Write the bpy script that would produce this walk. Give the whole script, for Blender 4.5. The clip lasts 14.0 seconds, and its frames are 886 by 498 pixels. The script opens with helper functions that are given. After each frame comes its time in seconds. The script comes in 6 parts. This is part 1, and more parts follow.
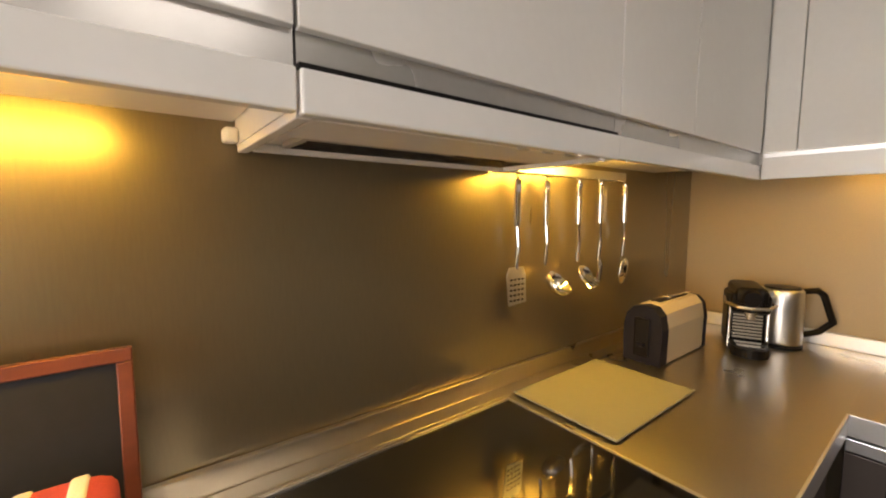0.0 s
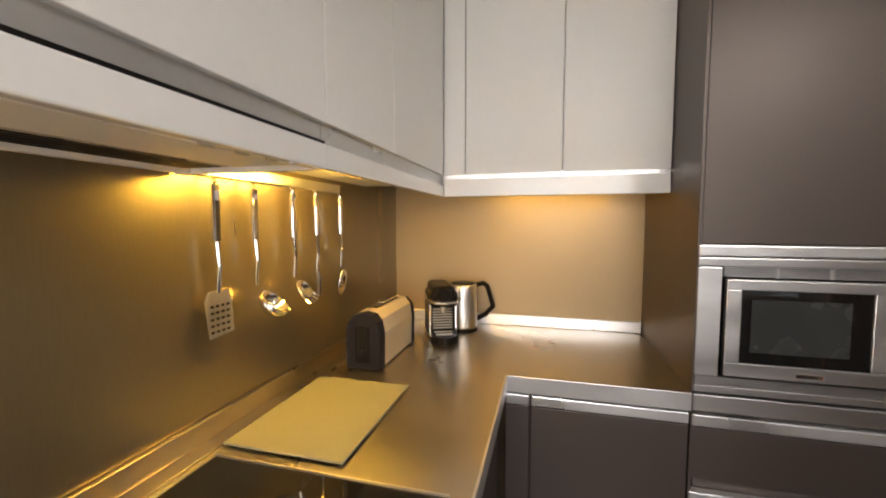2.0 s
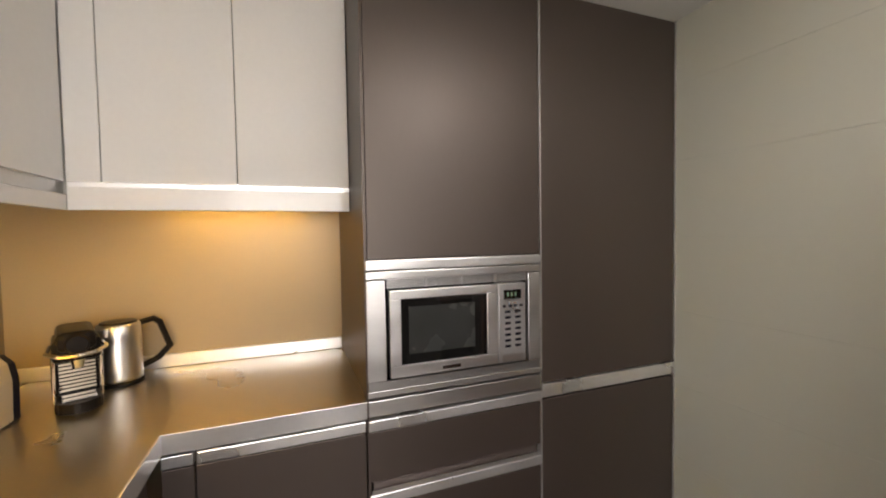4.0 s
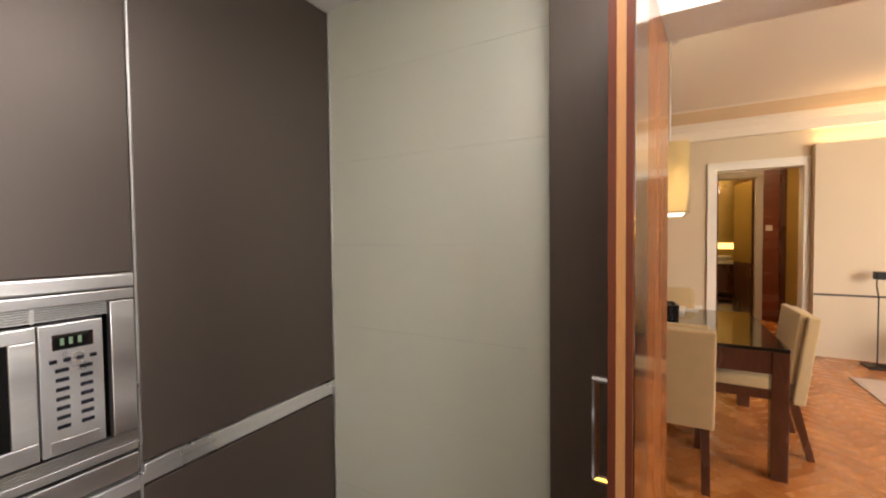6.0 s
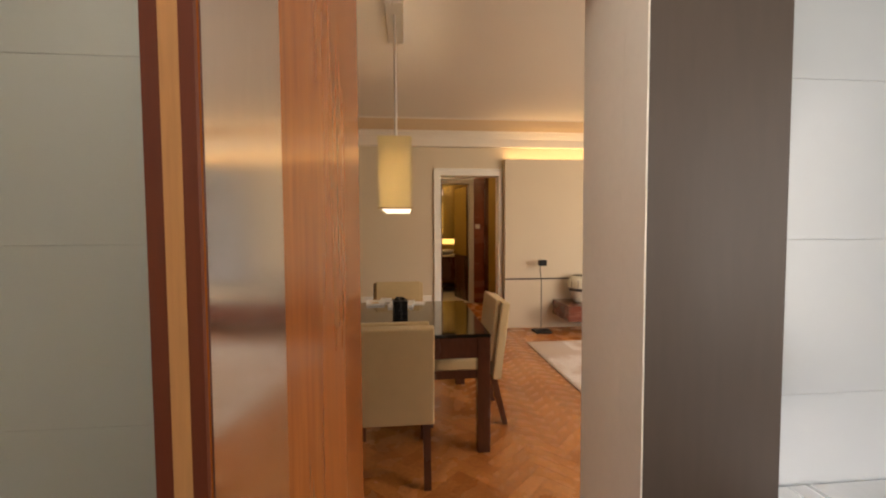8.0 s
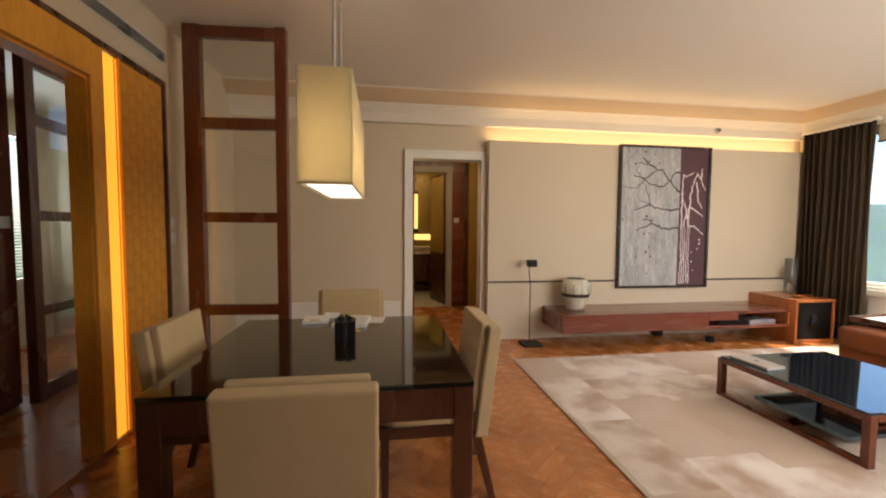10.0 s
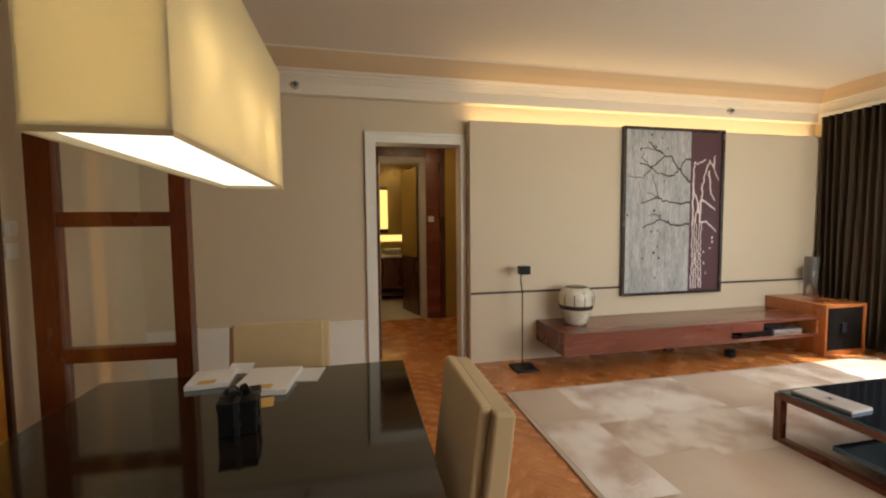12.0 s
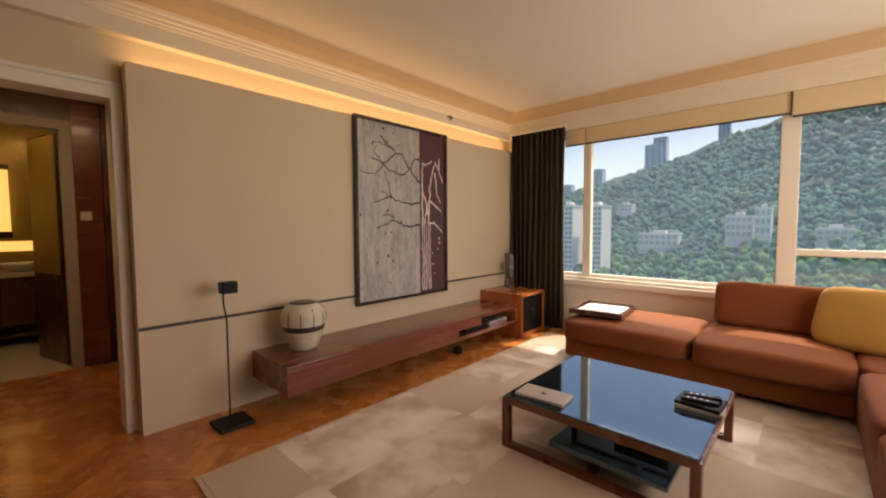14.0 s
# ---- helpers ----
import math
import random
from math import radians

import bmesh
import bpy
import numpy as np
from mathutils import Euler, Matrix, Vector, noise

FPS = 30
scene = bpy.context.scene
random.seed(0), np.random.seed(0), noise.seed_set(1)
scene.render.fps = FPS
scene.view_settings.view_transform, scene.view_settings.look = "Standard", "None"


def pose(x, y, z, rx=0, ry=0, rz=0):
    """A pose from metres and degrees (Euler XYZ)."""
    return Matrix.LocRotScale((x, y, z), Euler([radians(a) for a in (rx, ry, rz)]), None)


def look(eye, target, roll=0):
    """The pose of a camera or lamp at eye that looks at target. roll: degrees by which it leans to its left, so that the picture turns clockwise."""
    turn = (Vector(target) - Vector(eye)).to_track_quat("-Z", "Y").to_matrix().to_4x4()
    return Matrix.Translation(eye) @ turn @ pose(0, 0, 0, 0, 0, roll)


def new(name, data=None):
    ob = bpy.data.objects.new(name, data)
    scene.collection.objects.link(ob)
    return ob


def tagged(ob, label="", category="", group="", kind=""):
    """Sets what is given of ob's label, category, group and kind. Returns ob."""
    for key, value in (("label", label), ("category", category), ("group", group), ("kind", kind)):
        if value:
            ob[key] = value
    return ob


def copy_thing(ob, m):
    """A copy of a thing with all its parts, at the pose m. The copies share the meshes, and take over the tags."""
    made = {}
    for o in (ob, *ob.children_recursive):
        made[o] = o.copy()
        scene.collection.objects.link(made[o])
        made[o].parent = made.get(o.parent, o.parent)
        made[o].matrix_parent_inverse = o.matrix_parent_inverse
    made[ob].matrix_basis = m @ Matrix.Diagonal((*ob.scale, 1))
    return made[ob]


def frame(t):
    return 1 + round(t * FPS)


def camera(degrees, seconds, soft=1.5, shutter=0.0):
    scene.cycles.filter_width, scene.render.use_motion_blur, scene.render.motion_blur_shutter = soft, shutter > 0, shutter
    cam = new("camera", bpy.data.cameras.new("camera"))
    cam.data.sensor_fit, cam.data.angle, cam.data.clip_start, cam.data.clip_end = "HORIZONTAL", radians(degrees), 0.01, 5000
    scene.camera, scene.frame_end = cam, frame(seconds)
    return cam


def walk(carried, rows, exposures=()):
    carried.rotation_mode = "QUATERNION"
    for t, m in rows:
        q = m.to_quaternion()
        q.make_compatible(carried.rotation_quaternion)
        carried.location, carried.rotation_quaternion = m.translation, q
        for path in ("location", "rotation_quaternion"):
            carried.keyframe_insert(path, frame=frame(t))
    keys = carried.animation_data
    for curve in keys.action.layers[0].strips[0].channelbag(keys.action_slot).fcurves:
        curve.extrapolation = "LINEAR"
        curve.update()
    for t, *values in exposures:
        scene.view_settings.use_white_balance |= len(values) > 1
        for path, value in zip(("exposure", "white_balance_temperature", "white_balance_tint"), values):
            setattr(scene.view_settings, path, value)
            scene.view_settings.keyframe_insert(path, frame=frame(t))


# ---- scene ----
cam = camera(96.1, 14.0, soft=2.1)
PATH = [
    (0, (0.029, 0.058, 1.375), (1.233, 1.643, 1.185), 0.0),
    (0.5, (0.081, 0.074, 1.373), (1.533, 1.436, 1.186), 0.2),
    (1, (0.098, 0.102, 1.38), (1.76, 1.198, 1.187), 0.4),
    (1.5, (0.108, 0.102, 1.375), (1.932, 0.904, 1.206), 0.3),
    (2, (0.105, 0.079, 1.377), (2.036, 0.584, 1.241), -0.0),
    (4.5, (0.197, -0.203, 1.391), (1.912, -1.23, 1.325), -1.0),
    (5, (0.221, -0.287, 1.393), (1.707, -1.623, 1.331), -1.0),
    (5.5, (0.232, -0.379, 1.396), (1.473, -1.946, 1.322), -0.6),
    (6, (0.262, -0.459, 1.39), (1.225, -2.21, 1.328), -0.6),
    (6.5, (0.278, -0.553, 1.376), (0.94, -2.439, 1.343), -0.7),
    (7, (0.266, -0.63, 1.374), (0.601, -2.601, 1.329), -0.5),
    (7.5, (0.227, -0.718, 1.383), (0.263, -2.717, 1.315), -0.7),
    (8, (0.154, -0.871, 1.384), (-0.03, -2.86, 1.295), -0.3),
    (10.3, (-0.012, -1.926, 1.361), (-0.302, -3.902, 1.249), 0.4),
    (10.5, (-0.007, -2.042, 1.365), (-0.262, -4.022, 1.254), 0.5),
    (11, (0.023, -2.239, 1.37), (-0.177, -4.226, 1.259), 0.2),
    (11.5, (0.006, -2.489, 1.383), (-0.248, -4.469, 1.26), -0.1),
    (12, (-0.173, -2.626, 1.377), (-0.583, -4.58, 1.259), -0.5),
    (12.5, (-0.273, -2.823, 1.386), (-0.984, -4.688, 1.269), -0.4),
    (13, (-0.356, -3.008, 1.357), (-1.375, -4.726, 1.251), -0.5),
    (13.5, (-0.553, -3.133, 1.349), (-1.808, -4.686, 1.235), -0.4),
    (14, (-0.714, -3.236, 1.356), (-2.18, -4.592, 1.242), -0.3),
]
EXPO = [(0.0, 0.82, 7100, 17), (2.0, 1.1, 6750, 16), (5.0, 1.3, 6950, 17), (5.5, 1.45, 6950, 17), (6.0, 1.58, 6900, 17), (7.0, 1.45, 6800, 15), (7.5, 1.12, 7150, 16), (8.0, 0.85, 7300, 17), (10.5, 0.78, 6250, 11), (11.0, 0.85, 6250, 11), (12.5, 0.55, 6000, 2), (13.0, 0.45, 6050, 1), (13.5, 0.2, 7200, 18), (14.0, 0.08, 7600, 20)]

walk(cam, [(t, look(eye, target, roll)) for t, eye, target, roll in PATH], EXPO)

# ---- world, sun and large lights ----
world = bpy.data.worlds.new("sky")
scene.world = world
world.use_nodes = True
wn = world.node_tree.nodes
sky = wn.new("ShaderNodeTexSky")
sky.sky_type = "NISHITA"
sky.sun_disc = False
sky.sun_elevation = radians(59)
sky.sun_rotation = radians(-84)
wn["Background"].inputs["Strength"].default_value = 0.15
world.node_tree.links.new(sky.outputs[0], wn["Background"].inputs["Color"])


def lamp(name, kind, m, energy, colour, **more):
    data = bpy.data.lights.new(name, kind)
    data.energy, data.color = energy, colour
    if "size" in more:
        data.shape = "RECTANGLE"
        data.size, data.size_y = more["size"]
    if "radius" in more:
        data.shadow_soft_size = more["radius"]
    if "angle" in more:
        data.angle = radians(more["angle"])
    ob = new(name, data)
    ob.matrix_world = m
    return ob


AMBER, COOL = (1.0, 0.59, 0.085), (1.0, 0.98, 0.94)
lamp("sun", "SUN", look((-8.0, -2.4, 10.5), (-4.4, -4.0, 3.9)), 5.0, (1.0, 0.93, 0.82), angle=0.5)
# daylight of the sky through the living room window and the kitchen window
lamp("window_daylight", "AREA", look((-14.0, -3.4, 8.6), (-5.0, -3.6, 1.3)), 560, (1.0, 0.98, 0.95), size=(11.0, 4.4))
# the north lamp is an added fill from an assumed, unseen opening
lamp("north_fill", "AREA", look((-3.6, -1.72, 1.6), (-3.2, -6.4, 1.5)), 60, (1.0, 0.93, 0.82), size=(2.8, 1.5))
lamp("kitchen_daylight", "AREA", look((-1.46, -0.15, 1.42), (2, -0.2, 1.3)), 14.0, COOL, size=(1.26, 0.98))


# ---- materials ----
def material(name, colour, rough=0.5, metal=0.0, vary=0.12, scale=4.0, fine=60.0, bump=0.02, stretch=(1, 1, 1), coat=0.0, rough_vary=0.08, second=None, per_piece=0.0, sheen=0.0):
    """A surface with coarse and fine variation in colour, gloss and relief."""
    mat = bpy.data.materials.new(name)
    mat.use_nodes = True
    nt = mat.node_tree
    b = nt.nodes["Principled BSDF"]
    b.inputs["Metallic"].default_value = metal
    b.inputs["Coat Weight"].default_value = coat
    b.inputs["Coat Roughness"].default_value = 0.06
    b.inputs["Sheen Weight"].default_value = sheen
    tc = nt.nodes.new("ShaderNodeTexCoord")
    mp = nt.nodes.new("ShaderNodeMapping")
    mp.inputs["Scale"].default_value = stretch
    nt.links.new(tc.outputs["Object"], mp.inputs["Vector"])
    n1 = nt.nodes.new("ShaderNodeTexNoise")
    n1.inputs["Scale"].default_value = scale
    n1.inputs["Detail"].default_value = 4
    n2 = nt.nodes.new("ShaderNodeTexNoise")
    n2.inputs["Scale"].default_value = fine
    n2.inputs["Detail"].default_value = 3
    nt.links.new(mp.outputs[0], n1.inputs["Vector"])
    nt.links.new(mp.outputs[0], n2.inputs["Vector"])
    add = nt.nodes.new("ShaderNodeMath")
    add.operation = "MULTIPLY_ADD"
    nt.links.new(n2.outputs["Fac"], add.inputs[0])
    add.inputs[1].default_value = 0.5
    half = nt.nodes.new("ShaderNodeMath")
    half.operation = "MULTIPLY"
    half.inputs[1].default_value = 0.5
    nt.links.new(n1.outputs["Fac"], half.inputs[0])
    nt.links.new(half.outputs[0], add.inputs[2])
    fac = add.outputs[0]
    if per_piece:
        oi = nt.nodes.new("ShaderNodeObjectInfo")
        gm = nt.nodes.new("ShaderNodeNewGeometry")
        mixr = nt.nodes.new("ShaderNodeMath")
        mixr.operation = "ADD"
        nt.links.new(oi.outputs["Random"], mixr.inputs[0])
        nt.links.new(gm.outputs["Random Per Island"], mixr.inputs[1])
        fr = nt.nodes.new("ShaderNodeMath")
        fr.operation = "FRACT"
        nt.links.new(mixr.outputs[0], fr.inputs[0])
        sc = nt.nodes.new("ShaderNodeMath")
        sc.operation = "MULTIPLY_ADD"
        nt.links.new(fr.outputs[0], sc.inputs[0])
        sc.inputs[1].default_value = per_piece
        off = nt.nodes.new("ShaderNodeMath")
        off.operation = "SUBTRACT"
        off.inputs[1].default_value = per_piece * 0.5
        nt.links.new(fac, off.inputs[0])
        nt.links.new(off.outputs[0], sc.inputs[2])
        fac = sc.outputs[0]
    ramp = nt.nodes.new("ShaderNodeValToRGB")
    lo = [max(0.0, c * (1 - vary)) for c in colour]
    hi = list(second) if second else [min(1.0, c * (1 + vary)) for c in colour]
    ramp.color_ramp.elements[0].position, ramp.color_ramp.elements[1].position = 0.3, 0.7
    ramp.color_ramp.elements[0].color, ramp.color_ramp.elements[1].color = (*lo, 1), (*hi, 1)
    nt.links.new(fac, ramp.inputs["Fac"])
    nt.links.new(ramp.outputs["Color"], b.inputs["Base Color"])
    mr = nt.nodes.new("ShaderNodeMapRange")
    mr.inputs["From Min"].default_value, mr.inputs["From Max"].default_value = 0.3, 0.7
    mr.inputs["To Min"].default_value, mr.inputs["To Max"].default_value = max(0.02, rough - rough_vary), min(1.0, rough + rough_vary)
    nt.links.new(n1.outputs["Fac"], mr.inputs["Value"])
    nt.links.new(mr.outputs[0], b.inputs["Roughness"])
    if bump:
        bp = nt.nodes.new("ShaderNodeBump")
        bp.inputs["Strength"].default_value = min(1.0, bump * 5)
        bp.inputs["Distance"].default_value = bump * 0.05
        nt.links.new(n2.outputs["Fac"], bp.inputs["Height"])
        nt.links.new(bp.outputs[0], b.inputs["Normal"])
    return mat


def glowing(name, colour, strength):
    mat = bpy.data.materials.new(name)
    mat.use_nodes = True
    b = mat.node_tree.nodes["Principled BSDF"]
    b.inputs["Base Color"].default_value = (*colour, 1)
    b.inputs["Emission Color"].default_value = (*colour, 1)
    b.inputs["Emission Strength"].default_value = strength
    return mat


def clear_glass(name, colour, rough=0.0, alpha=1.0):
    mat = bpy.data.materials.new(name)
    mat.use_nodes = True
    nt = mat.node_tree
    b = nt.nodes["Principled BSDF"]
    b.inputs["Base Color"].default_value = (*colour, 1)
    b.inputs["Roughness"].default_value = rough
    b.inputs["Transmission Weight"].default_value = alpha
    b.inputs["IOR"].default_value = 1.45
    return mat


def shade_cloth(name, colour):
    """Lampshade linen: half of the light passes through it."""
    mat = bpy.data.materials.new(name)
    mat.use_nodes = True
    nt = mat.node_tree
    out = nt.nodes["Material Output"]
    b = nt.nodes["Principled BSDF"]
    b.inputs["Base Color"].default_value = (*colour, 1)
    b.inputs["Roughness"].default_value = 0.9
    tr = nt.nodes.new("ShaderNodeBsdfTranslucent")
    tr.inputs["Color"].default_value = (*colour, 1)
    mix = nt.nodes.new("ShaderNodeMixShader")
    mix.inputs[0].default_value = 0.5
    nt.links.new(b.outputs[0], mix.inputs[1])
    nt.links.new(tr.outputs[0], mix.inputs[2])
    nt.links.new(mix.outputs[0], out.inputs["Surface"])
    wv = nt.nodes.new("ShaderNodeTexNoise")
    wv.inputs["Scale"].default_value = 180
    bp = nt.nodes.new("ShaderNodeBump")
    bp.inputs["Strength"].default_value = 0.25
    bp.inputs["Distance"].default_value = 0.001
    nt.links.new(wv.outputs["Fac"], bp.inputs["Height"])
    nt.links.new(bp.outputs[0], b.inputs["Normal"])
    return mat


M_WHITE_LACQUER = material("white_lacquer", (0.81, 0.80, 0.78), 0.10, vary=0.02, bump=0.001, coat=0.15, rough_vary=0.03)
M_CARCASS = material("white_carcass", (0.72, 0.71, 0.69), 0.35, vary=0.03, bump=0.004)
M_GREY_PROFILE = material("grey_handle_profile", (0.50, 0.49, 0.47), 0.30, metal=0.5, vary=0.05, bump=0.002)
M_STEEL = material("brushed_steel", (0.54, 0.49, 0.41), 0.30, metal=1.0, vary=0.03, scale=3, fine=140, bump=0.0, rough_vary=0.05)
M_STEEL_UP = material("polished_steel", (0.80, 0.79, 0.78), 0.34, metal=1.0, vary=0.06, scale=6, fine=160, stretch=(3, 0.15, 3), bump=0.002)
M_CHROME = material("chrome", (0.80, 0.79, 0.77), 0.08, metal=1.0, vary=0.03, bump=0.0)
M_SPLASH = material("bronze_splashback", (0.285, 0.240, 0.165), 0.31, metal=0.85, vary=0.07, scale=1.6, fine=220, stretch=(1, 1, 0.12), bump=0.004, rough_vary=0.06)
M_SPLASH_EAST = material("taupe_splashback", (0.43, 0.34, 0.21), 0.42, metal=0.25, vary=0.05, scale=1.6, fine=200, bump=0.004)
M_DARK_UNIT = material("dark_brown_foil", (0.024, 0.016, 0.013), 0.47, vary=0.14, scale=2, fine=120, stretch=(1, 1, 0.2), bump=0.006, rough_vary=0.05)
M_DARK_UNIT.node_tree.nodes["Principled BSDF"].inputs["IOR"].default_value = 2.0
M_DARK_UNIT.node_tree.nodes["Principled BSDF"].inputs["Specular Tint"].default_value = (1.0, 0.87, 0.80, 1)
M_ALU = material("aluminium_strip", (0.84, 0.84, 0.84), 0.32, metal=0.9, vary=0.04, scale=5, bump=0.002)
M_BLACK_GLASS = material("black_glass", (0.008, 0.008, 0.008), 0.04, vary=0.1, bump=0.0, rough_vary=0.015, coat=0.5)
M_BLACK = material("black_plastic", (0.010, 0.009, 0.009), 0.34, vary=0.2, bump=0.004)
M_SLATE_PLASTIC = material("slate_plastic", (0.013, 0.013, 0.020), 0.45, vary=0.15, bump=0.004)
for m in (M_BLACK, M_SLATE_PLASTIC):
    m.node_tree.nodes["Principled BSDF"].inputs["Specular IOR Level"].default_value = 0.12
M_TOASTER = material("champagne_metal", (0.70, 0.60, 0.43), 0.36, metal=0.35, vary=0.05, fine=200, bump=0.003)
M_BOARD_GLASS = material("frosted_glass_board", (0.245, 0.235, 0.150), 0.32, vary=0.03, bump=0.0, rough_vary=0.01)
M_TILE = material("grey_green_tile", (0.51, 0.515, 0.445), 0.32, vary=0.012, scale=1.2, fine=30, bump=0.0, rough_vary=0.01)
M_TILE_WHITE = material("white_tile", (0.51, 0.56, 0.60), 0.30, vary=0.012, scale=1.2, fine=30, bump=0.0, rough_vary=0.01)
M_GROUT = material("grout", (0.47, 0.50, 0.44), 0.9, vary=0.1, bump=0.02)
M_BROWN_PANEL = material("brown_laminate", (0.060, 0.041, 0.030), 0.55, vary=0.10, stretch=(1, 1, 0.15), bump=0.006)
M_WHITE_PAINT = material("white_paint", (0.80, 0.765, 0.67), 0.42, vary=0.03, bump=0.006)
M_DOOR_WOOD = material("varnished_cherry", (0.26, 0.066, 0.016), 0.22, vary=0.22, scale=2.2, fine=24, stretch=(3, 3, 0.22), bump=0.004, coat=0.35, second=(0.38, 0.115, 0.026))
M_DOOR_EDGE = material("dark_red_lipping", (0.11, 0.026, 0.012), 0.35, vary=0.2, scale=2, fine=40, stretch=(3, 3, 0.2), bump=0.004)
M_DOOR_CORE = material("pale_door_core", (0.40, 0.19, 0.07), 0.5, vary=0.15, stretch=(4, 4, 0.3), bump=0.006)
M_WALL = material("cream_wall", (0.63, 0.525, 0.365), 0.62, vary=0.035, scale=1.2, fine=90, bump=0.008)
M_PANEL = material("fabric_wall_panel", (0.64, 0.535, 0.385), 0.75, vary=0.04, scale=1.0, fine=260, bump=0.012)
M_CEILING = material("ceiling_paint", (0.75, 0.69, 0.60), 0.75, vary=0.02, scale=1.0, fine=80, bump=0.006)
M_CORNICE = material("cornice_plaster", (0.74, 0.66, 0.54), 0.55, vary=0.03, bump=0.006)
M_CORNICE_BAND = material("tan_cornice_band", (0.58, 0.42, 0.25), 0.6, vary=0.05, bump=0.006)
M_KCEIL = material("kitchen_ceiling", (0.75, 0.75, 0.72), 0.5, vary=0.02, bump=0.003)
M_PARQUET = material("parquet", (0.47, 0.155, 0.036), 0.26, vary=0.20, scale=5, fine=45, stretch=(1, 1, 1), bump=0.006, coat=0.25, second=(0.61, 0.24, 0.068), per_piece=0.32)
M_PARQUET_FAR = material("parquet_far_room", (0.42, 0.14, 0.035), 0.30, vary=0.22, scale=3, fine=30, bump=0.004, coat=0.2)
M_FLOOR_GAP = material("floor_gap", (0.28, 0.092, 0.026), 0.6, vary=0.2, bump=0.01)
M_KFLOOR = material("kitchen_floor", (0.075, 0.066, 0.057), 0.35, vary=0.08, bump=0.004)
M_DARK_WOOD = material("dark_mahogany", (0.085, 0.030, 0.016), 0.26, vary=0.30, scale=3, fine=40, stretch=(1, 1, 0.3), bump=0.006, coat=0.3)
M_TABLE_TOP = material("black_lacquer", (0.012, 0.009, 0.006), 0.07, vary=0.2, bump=0.0, coat=0.7, rough_vary=0.02)
M_TV_WOOD = material("walnut_red", (0.17, 0.046, 0.025), 0.24, vary=0.22, scale=3, fine=40, stretch=(0.25, 2, 2), bump=0.005, coat=0.35)
M_CABINET_WOOD = material("orange_cherry", (0.40, 0.13, 0.035), 0.28, vary=0.20, scale=3, fine=40, stretch=(1, 1, 0.3), bump=0.005, coat=0.3)
M_SCREEN_WOOD = material("screen_rosewood", (0.15, 0.040, 0.015), 0.26, vary=0.25, scale=3, fine=50, stretch=(1, 1, 0.2), bump=0.005, coat=0.3)
M_AMBER_WOOD = material("amber_veneer", (0.76, 0.34, 0.035), 0.38, vary=0.18, scale=3, fine=50, stretch=(2, 2, 0.25), bump=0.005)
M_LINEN = material("cream_linen", (0.56, 0.41, 0.21), 0.85, vary=0.08, scale=10, fine=420, bump=0.05, sheen=0.15)
M_SOFA = material("rust_velvet", (0.195, 0.052, 0.008), 0.85, vary=0.16, scale=5, fine=260, bump=0.04)
M_PILLOW = material("mustard_cloth", (0.46, 0.26, 0.055), 0.85, vary=0.12, scale=8, fine=300, bump=0.05, sheen=0.2)
M_CURTAIN = material("brown_curtain", (0.095, 0.062, 0.034), 0.85, vary=0.15, scale=5, fine=250, bump=0.03, sheen=0.1)
M_BLIND = material("blind_cloth", (0.66, 0.53, 0.34), 0.8, vary=0.05, scale=5, fine=250, bump=0.02)
M_PAPER = material("white_card", (0.80, 0.78, 0.73), 0.55, vary=0.03, bump=0.003)
M_PAPER_ORANGE = material("amber_card", (0.62, 0.38, 0.10), 0.55, vary=0.06, bump=0.003)
M_RIBBON = material("black_ribbon", (0.012, 0.012, 0.012), 0.30, vary=0.2, bump=0.004)
M_STONE = material("bath_stone", (0.62, 0.55, 0.42), 0.35, vary=0.10, scale=4, bump=0.004)
M_GOLD_WALL = material("gold_wallcovering", (0.42, 0.29, 0.08), 0.35, metal=0.4, vary=0.12, scale=3, fine=140, bump=0.01)
M_GREY_FRAME = material("grey_door_frame", (0.46, 0.45, 0.42), 0.45, vary=0.04, bump=0.004)
M_CREAM_CERAMIC = material("cream_ceramic", (0.62, 0.58, 0.46), 0.22, vary=0.18, scale=12, fine=70, bump=0.004, coat=0.3)
M_DARK_GLAZE = material("dark_glaze", (0.045, 0.035, 0.028), 0.22, vary=0.3, scale=14, bump=0.004)
M_TOWEL_RED = material("red_towel", (0.42, 0.06, 0.065), 0.9, vary=0.15, fine=400, bump=0.06)
M_TOWEL_WHITE = material("white_towel", (0.75, 0.68, 0.66), 0.9, vary=0.08, fine=400, bump=0.06)
M_CHALK = material("blackboard", (0.007, 0.007, 0.008), 0.75, vary=0.35, scale=6, bump=0.006)
M_FINGER = material("satin_steel_plate", (0.62, 0.62, 0.64), 0.14, metal=1.0, vary=0.05, fine=120, stretch=(1, 1, 0.1), bump=0.002)
M_MIRROR = material("mirror_silver", (0.72, 0.72, 0.70), 0.015, metal=1.0, vary=0.01, bump=0.0, rough_vary=0.005)
M_PLASTER_WHITE = material("white_switch", (0.70, 0.68, 0.62), 0.35, vary=0.03, bump=0.0)
# black table glass; blue specular tint and high IOR force a bright sky reflection
M_SKY_TINT_GLASS = material("sky_tinted_black_glass", (0.010, 0.014, 0.022), 0.04, vary=0.1, bump=0.0, rough_vary=0.01, coat=0.25)
M_SKY_TINT_GLASS.node_tree.nodes["Principled BSDF"].inputs["IOR"].default_value = 2.9
M_SKY_TINT_GLASS.node_tree.nodes["Principled BSDF"].inputs["Specular Tint"].default_value = (0.48, 0.75, 1.0, 1)
M_CLEAR = clear_glass("clear_glass", (0.97, 0.99, 0.98))
